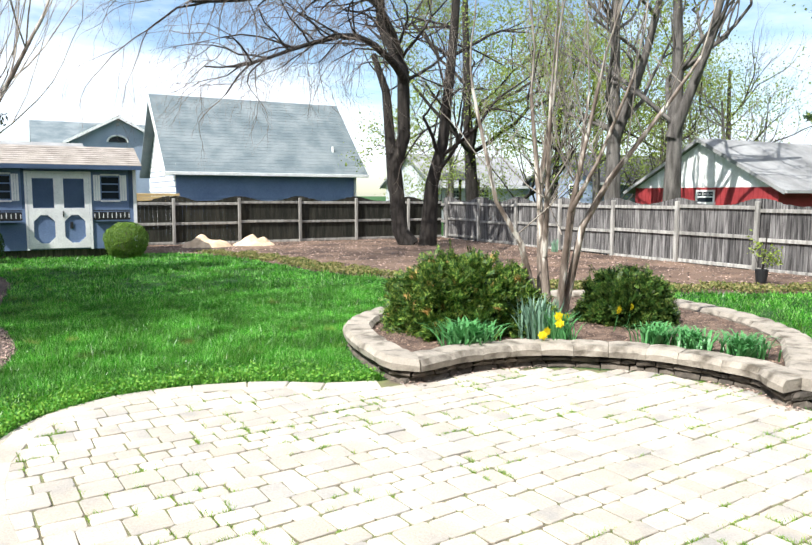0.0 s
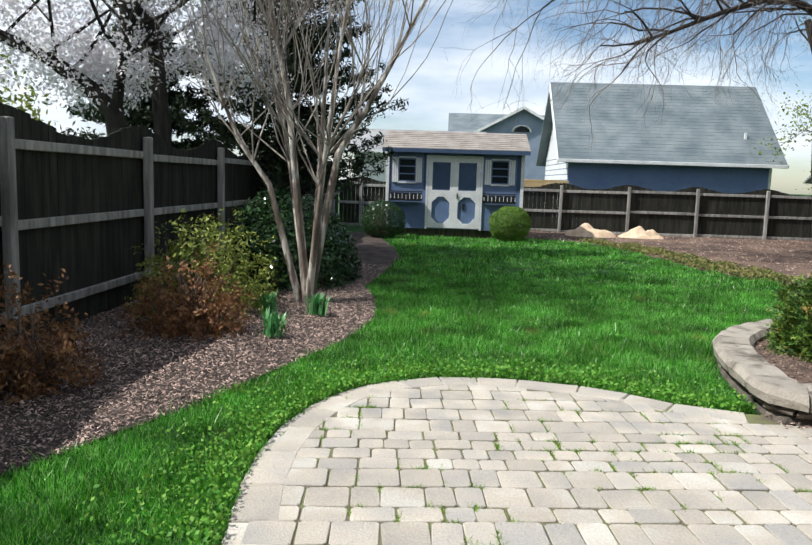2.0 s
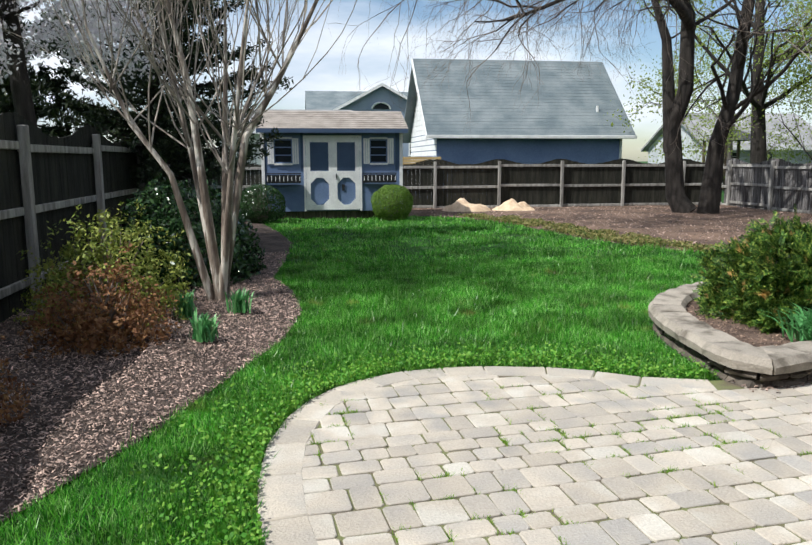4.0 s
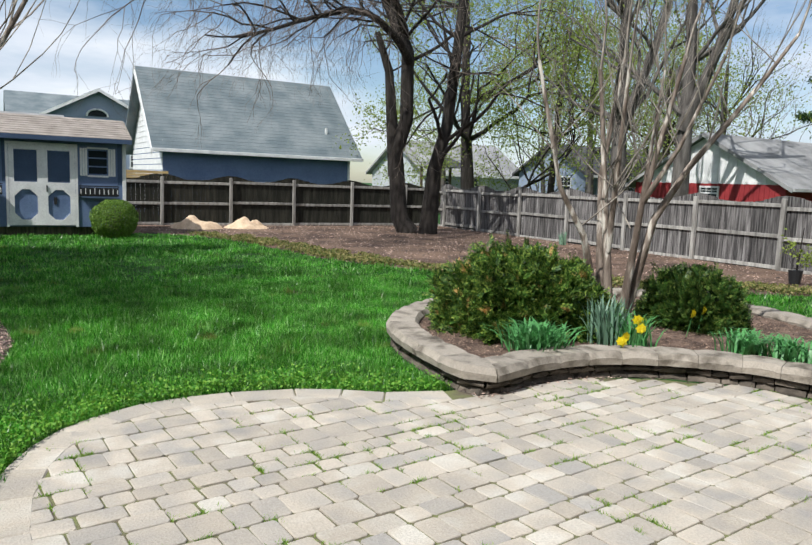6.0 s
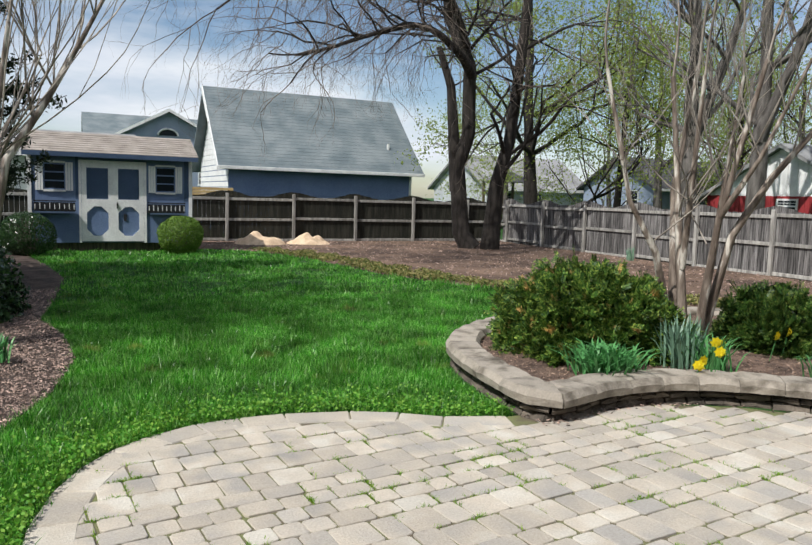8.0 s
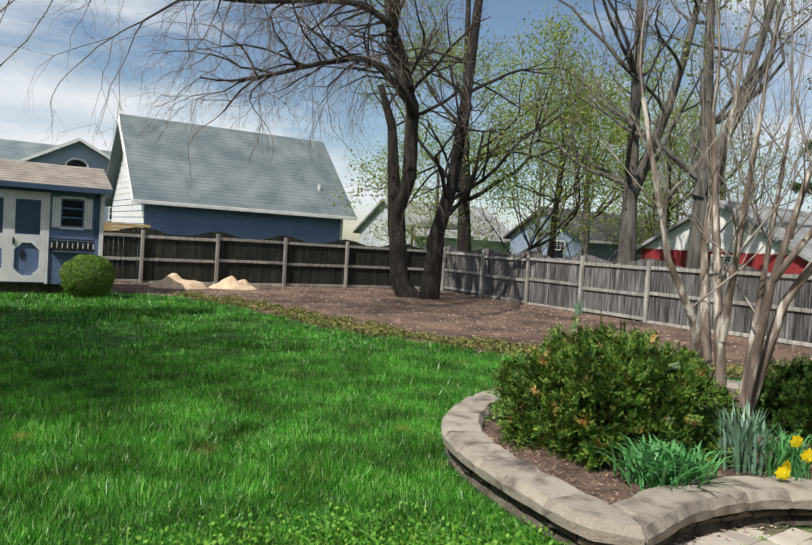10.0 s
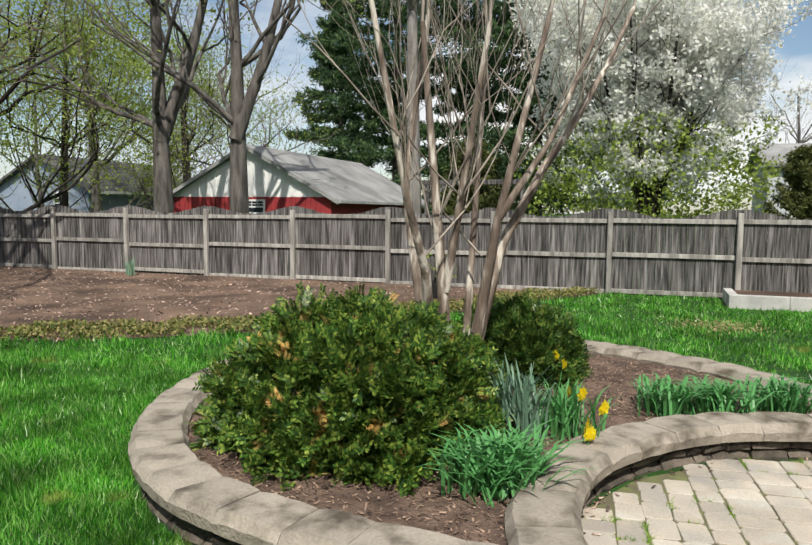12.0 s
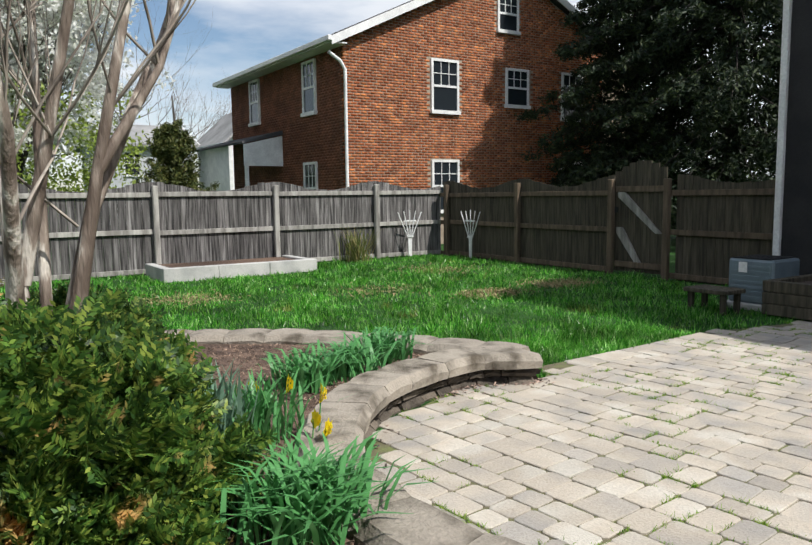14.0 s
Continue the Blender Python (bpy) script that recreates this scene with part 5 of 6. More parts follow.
far_tree("bare_tree", "far bare tree past the brick house", (50.0, -6.5), 8.0, M["bark_grey"], 50, None, 0, 0.15, (0, 0.4), 12, 3.4, 4, lo=0.35)


for k, (bx_, by_, hh) in enumerate(((27.0, 33.0, 7.0), (33.0, 30.5, 7.5), (38.5, 33.0, 8.0), (22.0, 36.0, 7.0), (31.0, 24.5, 6.5))):
    far_tree("thicket_tree", "low bare brown thicket tree with a haze of young leaf", (bx_, by_), hh, M["bark_grey"], 160 + k, M["spring"], (4000, 9000, 6000, 9000, 4000)[k], 0.14, (0, 0.4), 14, 2.6, 4, 0.13, 0.4, lo=0.1)


def blossom_tree(name, label, base, height, radii, seed, leaf, n, size, r=0.14, extra=None, mat=None, stems=6, limb=2.3, clouds=()):
    rr = np.random.default_rng(seed)
    x, y = base
    paths, lm = [], []
    for k in range(stems):
        a = 2 * math.pi * k / stems
        p = [(x, y, -0.05), (x + 0.25 * math.cos(a), y + 0.25 * math.sin(a), height * 0.22), (x + radii[0] * 0.35 * math.cos(a), y + radii[1] * 0.35 * math.sin(a), height * 0.55), (x + radii[0] * 0.5 * math.cos(a), y + radii[1] * 0.5 * math.sin(a), height * 0.85)]
        paths.append((p, r * 0.7, r * 0.2))
        lm += limb_set(rr, p, 8, 0.25, limb, r * 0.22, 3, up=0.3, spread=0.4)
    t = tree(name, label, paths, mat or M["bark"], seed, 6, limbs=lm, leaf=leaf, leaf_n=n, leaf_size=size, leaf_spread=0.18, twig_mat=M["twig"], clouds=clouds)
    if extra:
        pos, _ = blob(rr, extra[1], (x, y, height * 0.3), (radii[0] * 0.9, radii[1] * 0.9, height * 0.22), 0.25)
        vs, fs = leaves(rr, pos, size)
        place("young_leaves", mesh_from("young_leaves", vs, fs, extra[0]), t)
    return t


blossom_tree("pear_tree", "wide pear tree in full white blossom with green leaves low down", (24.0, 5.6), 8.6, (3.6, 3.9), 61, M["blossom"], 60000, 0.14, extra=(M["spring"], 9000), stems=9, limb=2.6, clouds=[((24.2, 5.6, 5.2), (2.9, 3.1, 3.3), 46000)])
# cherry behind the dark fence, seen from below its limbs
cher = [([(-4.0, 12.1, -0.05), (-4.0, 12.1, 1.6), (-4.0, 12.08, 3.2), (-4.3, 12.05, 3.9), (-5.2, 12.0, 4.7)], 0.13, 0.06),
        ([(-4.6, 12.1, -0.05), (-4.75, 12.05, 1.6), (-4.9, 12.0, 2.5), (-5.7, 11.9, 3.2), (-6.7, 11.8, 3.7), (-7.6, 11.8, 4.0)], 0.15, 0.07),
        ([(-4.9, 12.0, 2.5), (-4.5, 11.6, 3.6), (-3.9, 11.2, 4.8)], 0.08, 0.04),
        # tall limb added to carry the unseen high crown
        ([(-4.5, 11.6, 3.6), (-4.7, 11.7, 5.2), (-4.4, 11.9, 7.2)], 0.08, 0.04),
        ([(-7.6, 8.5, -0.05), (-7.4, 8.6, 2.5), (-6.6, 8.8, 4.2), (-5.6, 9.2, 5.2), (-5.0, 9.0, 6.9)], 0.14, 0.06)]
cl_ = []
for p, a, b in cher:
    cl_ += limb_set(r_, p, 9, 0.3, 1.9, 0.035, 3, up=0.12, spread=0.5)
# last two clouds lie above the view, added to cast shade on the lawn
tree("cherry_tree", "old cherry tree in pale pink blossom behind the dark fence", cher, M["bark"], 62, 7, limbs=cl_, leaf=M["cherry"], leaf_n=20000, leaf_size=0.075, leaf_spread=0.13, twig_mat=M["twig"],
     clouds=[((-4.3, 12.2, 4.6), (1.5, 1.2, 1.3), 6000), ((-6.4, 12.0, 4.2), (1.6, 1.2, 1.0), 5000), ((-5.3, 12.1, 3.3), (1.2, 1.0, 0.6), 5000), ((-6.6, 9.4, 5.0), (1.6, 1.4, 1.1), 4000), ((-5.6, 12.6, 5.8), (2.2, 1.6, 0.9), 5000), ((-3.2, 12.6, 3.6), (0.7, 0.8, 0.7), 3500), ((-4.4, 12.4, 7.4), (1.7, 2.0, 0.8), 8000), ((-4.8, 9.6, 7.2), (1.7, 1.4, 0.8), 7000)])


def conifer_tree(name, label, base, height, radius, mat, seed, n=14000, size=0.16, low=0.06, tiers=16, droop=0.25, trunk_r=0.2, irregular=0.25, slim=0.3):
    """A tapering evergreen: whorls of limbs that carry needle sprays."""
    rr = np.random.default_rng(seed)
    x, y = base
    root = empty(name, label, "tree")
    vs, fs = tubes([(np.array([[x, y, -0.05], [x, y, height * 0.5], [x, y, height * 0.97]]), np.array([trunk_r, trunk_r * 0.6, 0.02]))], 7)
    place("trunk", mesh_from("trunk", vs, fs, M["bark"]), root)
    lines, pos, per = [], [], []
    for k in range(tiers):
        f = low + (1 - low) * k / tiers
        reach = radius * (1 - f) ** 0.8 * rr.uniform(1 - irregular, 1 + irregular * 0.4) + 0.12
        m = rr.integers(6, 9)
        for j in range(m):
            a = 2 * math.pi * (j + rr.random()) / m
            ln = reach * rr.uniform(0.75, 1.1)
            d = np.array([math.cos(a), math.sin(a), 0])
            tt = np.linspace(0, 1, 6)[:, None]
            p = np.array([x, y, height * (f + (1 - low) * rr.uniform(-0.5, 0.5) / tiers)]) + d * ln * tt + np.array([0, 0, 1]) * (-droop * ln * tt ** 1.5 + 0.12 * ln * tt ** 3)
            lines.append((p, np.linspace(0.03, 0.006, 6)))
            q = rr.random(40) ** 0.7
            base_p = np.stack([np.interp(q, tt[:, 0], p[:, i]) for i in range(3)], 1)
            side = np.cross(d, (0, 0, 1))
            w = (1.05 - q)[:, None] * ln * 0.34
            pos.append(base_p + side * rr.uniform(-1, 1, (40, 1)) * w + np.array([0, 0, 1]) * rr.uniform(-0.35, 0.08, (40, 1)) * (0.1 + w * 0.5))
    vs, fs = tubes(lines, 4)
    place("branchwork", mesh_from("branchwork", vs, fs, M["bark"]), root, kind="stuff")
    pos = np.concatenate(pos)
    pos = pos[rr.integers(0, len(pos), n)] + rr.normal(size=(n, 3)) * size * 0.45
    vs, fs = leaves(rr, pos, size, slim=slim)
    place("needles", mesh_from("needles", vs, fs, mat), root)
    return root


conifer_tree("spruce", "tall dark green spruce with drooping branches behind the gate fence", (12.7, -10.3), 15.5, 5.9, M["spruce"], 71, 230000, 0.16, 0.12, 34, 0.5, 0.3)
conifer_tree("spruce", "dark spruce standing close to the brick house", (15.6, -9.9), 13.0, 4.1, M["spruce"], 75, 120000, 0.16, 0.10, 28, 0.4, 0.2)
conifer_tree("evergreen", "dark evergreen tree behind the mulch bed", (-3.05, 15.6), 9.2, 2.8, M["spruce"], 72, 90000, 0.12, 0.14, 30, -0.12, 0.18)
conifer_tree("evergreen", "dark rounded evergreen beyond the dark fence", (-5.8, 15.2), 5.0, 2.6, M["spruce"], 73, 34000, 0.14, 0.05, 14, 0.05, 0.12)
conifer_tree("small_conifer", "small bronze-green conical conifer beyond the fence", (22.0, 1.6), 3.5, 1.45, M["conifer"], 74, 24000, 0.12, 0.05, 14, -0.4, 0.08)
for k, (bx_, by_, hh, rr_) in enumerate(((43.0, 21.0, 29.0, 7.6), (41.0, 15.5, 28.0, 7.0), (36.0, 11.0, 24.0, 5.6), (50.0, 28.0, 20.0, 6.5))):
    conifer_tree("pine", ("tall dark green pine with open layered branches behind the fence", "broad dark pine with a straight trunk", "dense dark green pine beyond the fence", "tall pine standing behind the red building")[k], (bx_, by_), hh, rr_, M["pine"], 80 + k, 90000, 0.34, 0.08, 21, 0.10, 0.28, 0.75, 0.22)
conifer_tree("evergreen", "bronze-tinted evergreen beside the pines", (29.0, 12.5), 4.6, 2.6, M["conifer"], 90, 26000, 0.18, 0.03, 12, -0.1, 0.12)


def shrub(name, label, centre, radii, mat, seed, n, size, lumps=0.14, category="shrub", sprays=0, slim=0.45, skin=0.4, core=True, freq=2.2, flat=0.0, needles=0, full=False, tufts=0):
    """A leafy shrub: a dark twiggy inside under thousands of small leaves in clumps."""
    rr = np.random.default_rng(seed)
    root = empty(name, label, category)
    x, y, z = centre
    lines = []
    for k in range(26):
        a, e = rr.uniform(0, 2 * math.pi), rr.uniform(0.25, 1.4)
        tip = np.array([x + radii[0] * 0.85 * math.cos(a) * math.cos(e), y + radii[1] * 0.85 * math.sin(a) * math.cos(e), z + radii[2] * 0.85 * math.sin(e)])
        b = np.array([x + rr.normal() * 0.06, y + rr.normal() * 0.06, (z if not full else 0.06) - 0.08])
        mid = (b + tip) / 2 + rr.normal(size=3) * 0.06
        lines.append((np.array([b, mid, tip]), np.array([0.018, 0.012, 0.005])))
    vs, fs = tubes(lines, 4)
    place("stem_growth", mesh_from("stem_growth", vs, fs, M["twig"]), root, kind="stuff")
    pos, d = blob(rr, n, centre, radii, lumps, freq, skin, None if full else 0.15)
    if sprays and not needles:
        k = rr.integers(0, n, sprays)
        base_p, bd = pos[k], d[k]
        idx = rr.integers(0, sprays, n)
        pos = base_p[idx] + bd[idx] * rr.uniform(0, 0.09, (n, 1)) + rr.normal(size=(n, 3)) * size * 0.55
        d = bd[idx]
    pos[:, 2] = np.maximum(pos[:, 2], (z - 0.02) if not full else 0.0)
    if needles:
        m = sprays
        k = rr.integers(0, n, m)
        if tufts:
            k = rr.integers(0, n, tufts)[rr.integers(0, tufts, m)]
        spread = rr.normal(size=(m, 3)) * (0.032 if tufts else 0.0)
        b, t = pos[k] + spread, d[k] * 0.75 + spread * 9 + rr.normal(size=(m, 3)) * 0.35 + np.array([0, 0, 0.12])
        t /= np.linalg.norm(t, axis=1, keepdims=True)
        side = np.cross(t, rr.normal(size=(m, 3)))
        side /= np.linalg.norm(side, axis=1, keepdims=True)
        ln = rr.uniform(0.06, 0.13, m)
        q = np.linspace(0.05, 1, needles)
        sg = np.where(np.arange(needles) % 2, 1.0, -1.0)
        mid = b[:, None] + t[:, None] * (ln[:, None, None] * q[None, :, None]) + side[:, None] * (sg[None, :, None] * size * 0.38)
        u = side[:, None] * sg[None, :, None] * 0.8 + t[:, None] * 0.6 + rr.normal(size=(m, needles, 3)) * 0.12
        u /= np.linalg.norm(u, axis=2, keepdims=True)
        v = np.cross(u, np.cross(t, side)[:, None] + 0 * u)
        h, w = u * size * 0.55, v * size * 0.21
        quad = np.stack([mid - h, mid + w, mid + h, mid - w], 2).reshape(-1, 3)
        vs, fs = quad, np.arange(len(quad)).reshape(-1, 4)
        # inner leaves coloured almost black so gaps between tufts read as shaded
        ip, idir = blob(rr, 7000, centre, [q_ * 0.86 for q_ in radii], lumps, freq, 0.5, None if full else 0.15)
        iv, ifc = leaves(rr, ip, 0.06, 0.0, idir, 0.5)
        place("inner_growth", mesh_from("inner_growth", iv, ifc, M["inner"]), root, "inner twigs and needles coloured near black as gap shade", kind="stuff")
    else:
        vs, fs = leaves(rr, pos, size, flat, d, slim)
    place("foliage", mesh_from("foliage", vs, fs, mat), root)
    return root


shrub("yew_shrub", "large mounded yew shrub with orange-tipped patches in the stone planter", (4.52, 7.13, 0.16), (0.89, 0.89, 0.78), M["yew"], 101, 60000, 0.036, 0.13, sprays=13000, slim=0.42, freq=3.2, skin=0.22, needles=14, tufts=950)
shrub("yew_shrub", "smaller dark yew shrub at the back of the stone planter", (6.54, 6.50, 0.16), (0.52, 0.52, 0.60), M["yew_dark"], 102, 26000, 0.036, 0.10, sprays=5600, skin=0.22, needles=12, tufts=400)
shrub("boxwood_ball", "clipped round green boxwood by the shed door", (2.22, 20.95, 0.47), (0.58, 0.56, 0.52), M["ball"], 103, 22000, 0.04, 0.04, skin=0.15, full=True)
# dark leaf material here paints the shade over this boxwood
shrub("boxwood_ball", "round boxwood beside the shed, its shade put into darker leaves", (-1.35, 20.7, 0.48), (0.62, 0.58, 0.55), M["dark_leaf"], 104, 18000, 0.04, 0.05, skin=0.2, full=True)
shrub("broadleaf_shrub", "large glossy dark-leaved shrub along the dark fence", (-2.0, 11.7, 0.0), (1.05, 1.3, 1.38), M["dark_leaf"], 105, 15000, 0.085, 0.12, skin=0.35)
shrub("azalea", "low azalea with yellow-green leaves in the mulch bed", (-2.35, 8.9, 0.0), (0.75, 0.85, 1.12), M["lime"], 106, 9000, 0.05, 0.15, sprays=900)
shrub("azalea", "rusty brown-leaved azalea in the mulch bed", (-2.15, 7.7, 0.0), (0.55, 0.55, 0.74), M["rust"], 107, 6500, 0.045, 0.18, sprays=700, skin=0.8)
shrub("azalea", "rusty azalea at the near end of the mulch bed", (-2.6, 5.6, 0.0), (0.42, 0.5, 0.72), M["rust"], 108, 5500, 0.045, 0.18, sprays=600, skin=0.8)
shrub("ivy_mound", "yellow-green ivy hanging over the dark fence", (-4.4, 7.7, 1.35), (0.85, 0.9, 1.25), M["lime"], 109, 9000, 0.07, 0.2)


def strap_clump(name, label, at, spread, height, n, mat, seed, width=0.022, droop=0.5, category="plant", group="", single=False):
    """A clump of arching strap leaves."""
    rr = np.random.default_rng(seed)
    vs, fs = [], []
    x, y, z = at
    for k in range(n):
        a = rr.uniform(0, 2 * math.pi)
        b = np.array([x + rr.normal() * spread * 0.28, y + rr.normal() * spread * 0.28, z - 0.01])
        h, reach = height * rr.uniform(0.6, 1.05), spread * rr.uniform(0.15, 0.95)
        d = np.array([math.cos(a), math.sin(a), 0])
        side = np.array([-d[1], d[0], 0]) * width * rr.uniform(0.7, 1.2) / 2
        pts = [b + d * reach * t ** 1.4 + np.array([0, 0, h * (t * (1 + droop) - droop * t ** 3)]) for t in (0, 0.35, 0.7, 1.0)]
        wid = (0.8, 1.0, 0.8, 0.08)
        vs.append([q for p, w in zip(pts, wid) for q in (p - side * w, p + side * w)])
    root = empty(name, label, category, group)
    quads = np.array([(2 * j, 2 * j + 1, 2 * j + 3, 2 * j + 2) for j in range(3)])
    if single:
        for v in vs:
            place("leaf", mesh_from("leaf", np.array(v), quads, mat), root)
    else:
        fs = (np.arange(len(vs))[:, None, None] * 8 + quads[None]).reshape(-1, 4)
        place("leaf_growth", mesh_from("leaf_growth", np.array(vs).reshape(-1, 3), fs, mat), root, kind="stuff")
    return root


strap_clump("daylily_clump", "bright green daylily clump beside the large yew", (3.88, 6.08, 0.17), 0.37, 0.28, 300, M["strap"], 121, 0.022, 0.6, single=True)
strap_clump("iris_clump", "blue-green upright iris leaves in the planter", (4.78, 6.12, 0.17), 0.25, 0.47, 85, M["iris"], 122, 0.023, 0.3, single=True)
strap_clump("daffodil_clump", "daffodil clump with yellow flowers in the planter", (4.92, 5.86, 0.17), 0.30, 0.34, 110, M["strap"], 123, 0.018, 0.45, single=True)
for k, (px, py) in enumerate(((5.72, 5.22), (5.82, 4.86), (6.06, 4.42))):
    strap_clump("daylily_clump", ("small bright daylily clump in the mulched planter", "full daylily clump near the planter edge", "daylily clump at the planter's tip")[k], (px, py, 0.17), 0.32, 0.23, 140, M["strap"], 124 + k, 0.022, 0.85, single=True)
for k, (px, py, s_) in enumerate(((-1.22, 7.55, 0.20), (-1.0, 8.75, 0.16), (-1.55, 8.6, 0.15))):
    strap_clump("daylily_clump", ("green strap-leaved clump in the bark mulch", "small green clump at the foot of the crape myrtle", "low green sprouts in the mulch bed")[k], (px, py, 0.04), s_, 0.26, 60, M["strap"], 130 + k, 0.02)
strap_clump("grass_clump", "dry tan ornamental grass clump against the fence", (14.75, -0.2, 0.0), 0.45, 0.75, 120, M["cover"], 135, 0.02, 0.2)
strap_clump("iris_clump", "small blue-green leaves by the back fence", (14.2, 17.2, 0.03), 0.16, 0.42, 30, M["iris"], 136, 0.03, 0.1)
strap_clump("iris_clump", "thin iris leaves behind the yew shrub", (5.30, 6.50, 0.17), 0.18, 0.40, 36, M["iris"], 137, 0.024, 0.1)


def daffodil(x, y, z, turn, seed):
    rr = np.random.default_rng(seed)
    root = empty("daffodil", "yellow double daffodil flower", "flower", "daffodils in the planter")
    vs, fs = tubes([(np.array([[x - 0.03, y + 0.03, 0.16], [x, y, z - 0.04], [x, y, z]]), np.array([0.005, 0.004, 0.004]))], 4)
    place("stalk", mesh_from("stalk", vs, fs, M["strap"]), root)
    d = np.array([math.cos(turn), math.sin(turn), -0.15])
    u = np.cross(d, (0, 0, 1))
    v = np.cross(u, d)
    vs, fs = [], []
    for ring, (r, off) in enumerate(((0.055, 0.0), (0.045, 0.012), (0.03, 0.024))):
        for k in range(7):
            a = 2 * math.pi * k / 7 + ring * 0.4
            c, s_ = math.cos(a), math.sin(a)
            c2, s2 = -s_, c
            p = np.array([x, y, z])
            q = [p + d * off, p + (u * (c * r * 0.6 + c2 * r * 0.35) + v * (s_ * r * 0.6 + s2 * r * 0.35)) + d * (off + 0.008), p + (u * c * r + v * s_ * r) + d * (off + rr.uniform(-0.005, 0.012)), p + (u * (c * r * 0.6 - c2 * r * 0.35) + v * (s_ * r * 0.6 - s2 * r * 0.35)) + d * (off + 0.008)]
            i = len(vs)
            vs += q
            fs.append((i, i + 1, i + 2, i + 3))
    place("petals", mesh_from("petals", np.array(vs), np.array(fs), M["yellow"]), root)


for k, (x, y, z) in enumerate(((4.53, 5.67, 0.30), (4.70, 5.61, 0.42), (4.80, 5.75, 0.47), (4.60, 5.70, 0.33), (5.00, 5.86, 0.42), (5.9, 6.0, 0.42), (6.2, 6.1, 0.42))):
    daffodil(x, y, z, math.radians(225 + 13 * k), 140 + k)

# young tree in the bed and its stake
tree("sapling", "young leafing sapling in a dark pot near the fence", [([(12.9, 9.2, 0), (12.9, 9.2, 0.6), (12.95, 9.15, 1.1)], 0.02, 0.01)], M["bark"], 151, 5, limbs=limb_set(r_, [(12.9, 9.2, 0.3), (12.9, 9.2, 0.7), (12.95, 9.15, 1.1)], 7, 0.3, 0.4, 0.008, 2), leaf=M["spring"], leaf_n=220, leaf_size=0.07, leaf_spread=0.05)
bm = bmesh.new()
bmesh.ops.create_cone(bm, cap_ends=True, segments=14, radius1=0.10, radius2=0.13, depth=0.26, matrix=Matrix.Translation((12.9, 9.2, 0.15)))
part("plant_pot", bm, M["black"], None, "black plastic plant pot on the bare soil", "plant pot")

# sawdust heaps, raised bed, swing frame


def heap(label, x, y, rx, ry, h, seed):
    rr = np.random.default_rng(seed)
    n = 22
    vs, fs = [], []
    for i in range(n):
        for j in range(n):
            u, v = -1 + 2 * i / (n - 1), -1 + 2 * j / (n - 1)
            r = math.hypot(u, v)
            z = h * max(0, 1 - r ** 2.0) * (0.75 + 0.7 * noise.noise(Vector((u * 1.6, v * 1.6, seed)))) + 0.09 * noise.noise(Vector((u * 3.5, v * 3.5, seed))) + rr.uniform(-0.008, 0.008)
            vs.append((x + u * rx, y + v * ry, max(z, -0.02) if r < 1 else -0.03))
    for i in range(n - 1):
        for j in range(n - 1):
            a = i * n + j
            fs.append((a, a + n, a + n + 1, a + 1))
    place("sawdust_heap", mesh_from("sawdust_heap", vs, fs, M["sawdust"]), None, label, "heap", "sawdust heaps")


heap("wide pale heap of sawdust on the ground by the back fence", 5.15, 24.3, 0.85, 0.7, 0.42, 1)
heap("low pale heap of sawdust beside the fence post", 6.75, 24.3, 0.75, 0.6, 0.34, 2)
rb = empty("raised_bed", "long low raised garden bed of grey concrete along the fence", "raised bed")
for i in range(3):
    part("edge_block", boxes((13.62 + random.uniform(-0.01, 0.01), 13.78, 1.30 + i * 0.94, 1.30 + i * 0.94 + 0.936, -0.05, 0.22), bevel=0.008), M["conc"], rb)
part("side_block", boxes((13.79, 14.9, 3.96, 4.115, -0.05, 0.215), bevel=0.008), M["conc"], rb)
part("side_block", boxes((13.79, 14.9, 1.30, 1.455, -0.05, 0.215), bevel=0.008), M["conc"], rb)
part("bed_soil", boxes((13.785, 14.95, 1.46, 3.955, -0.05, 0.18)), M["soil"], rb)
sw = empty("swing_frame", "weathered grey timber swing frame beyond the fence", "swing frame")
part("beam", boxes((19.93, 20.07, 8.75, 11.75, 2.36, 2.5), bevel=0.01), M["fence"], sw)
for y in (8.8, 11.55):
    part("post", boxes((19.94, 20.06, y, y + 0.12, -0.05, 2.36), bevel=0.01), M["fence"], sw)
part("brace", solid(bmesh.new(), [(11.0, 2.36), (11.5, 1.85), (11.56, 1.92), (11.12, 2.36)], "x", 19.96, 20.04), M["fence"], sw)


def air_conditioner():
    a = empty("air_conditioner", "grey outdoor air conditioner unit beside the house wall", "air conditioner", at=(6.40, -1.22, 0))
    part("casing", boxes((-0.4, 0.4, -0.4, 0.4, 0.06, 0.62), bevel=0.03), M["ac"], a)
    part("base_slab", boxes((-0.48, 0.48, -0.48, 0.48, -0.05, 0.058), bevel=0.01), M["conc"], a)
    part("top_grille", boxes(*[(-0.33, 0.33, -0.34 + 0.085 * k, -0.30 + 0.085 * k, 0.621, 0.636) for k in range(9)]), M["black"], a)
    for k in range(7):
        part("louvre", boxes((-0.34, 0.34, 0.401, 0.412, 0.12 + 0.065 * k, 0.15 + 0.065 * k)), M["ac"], a)
    part("rating_plate", boxes((0.05, 0.2, 0.413, 0.418, 0.45, 0.58)), M["white"], a)
    return a


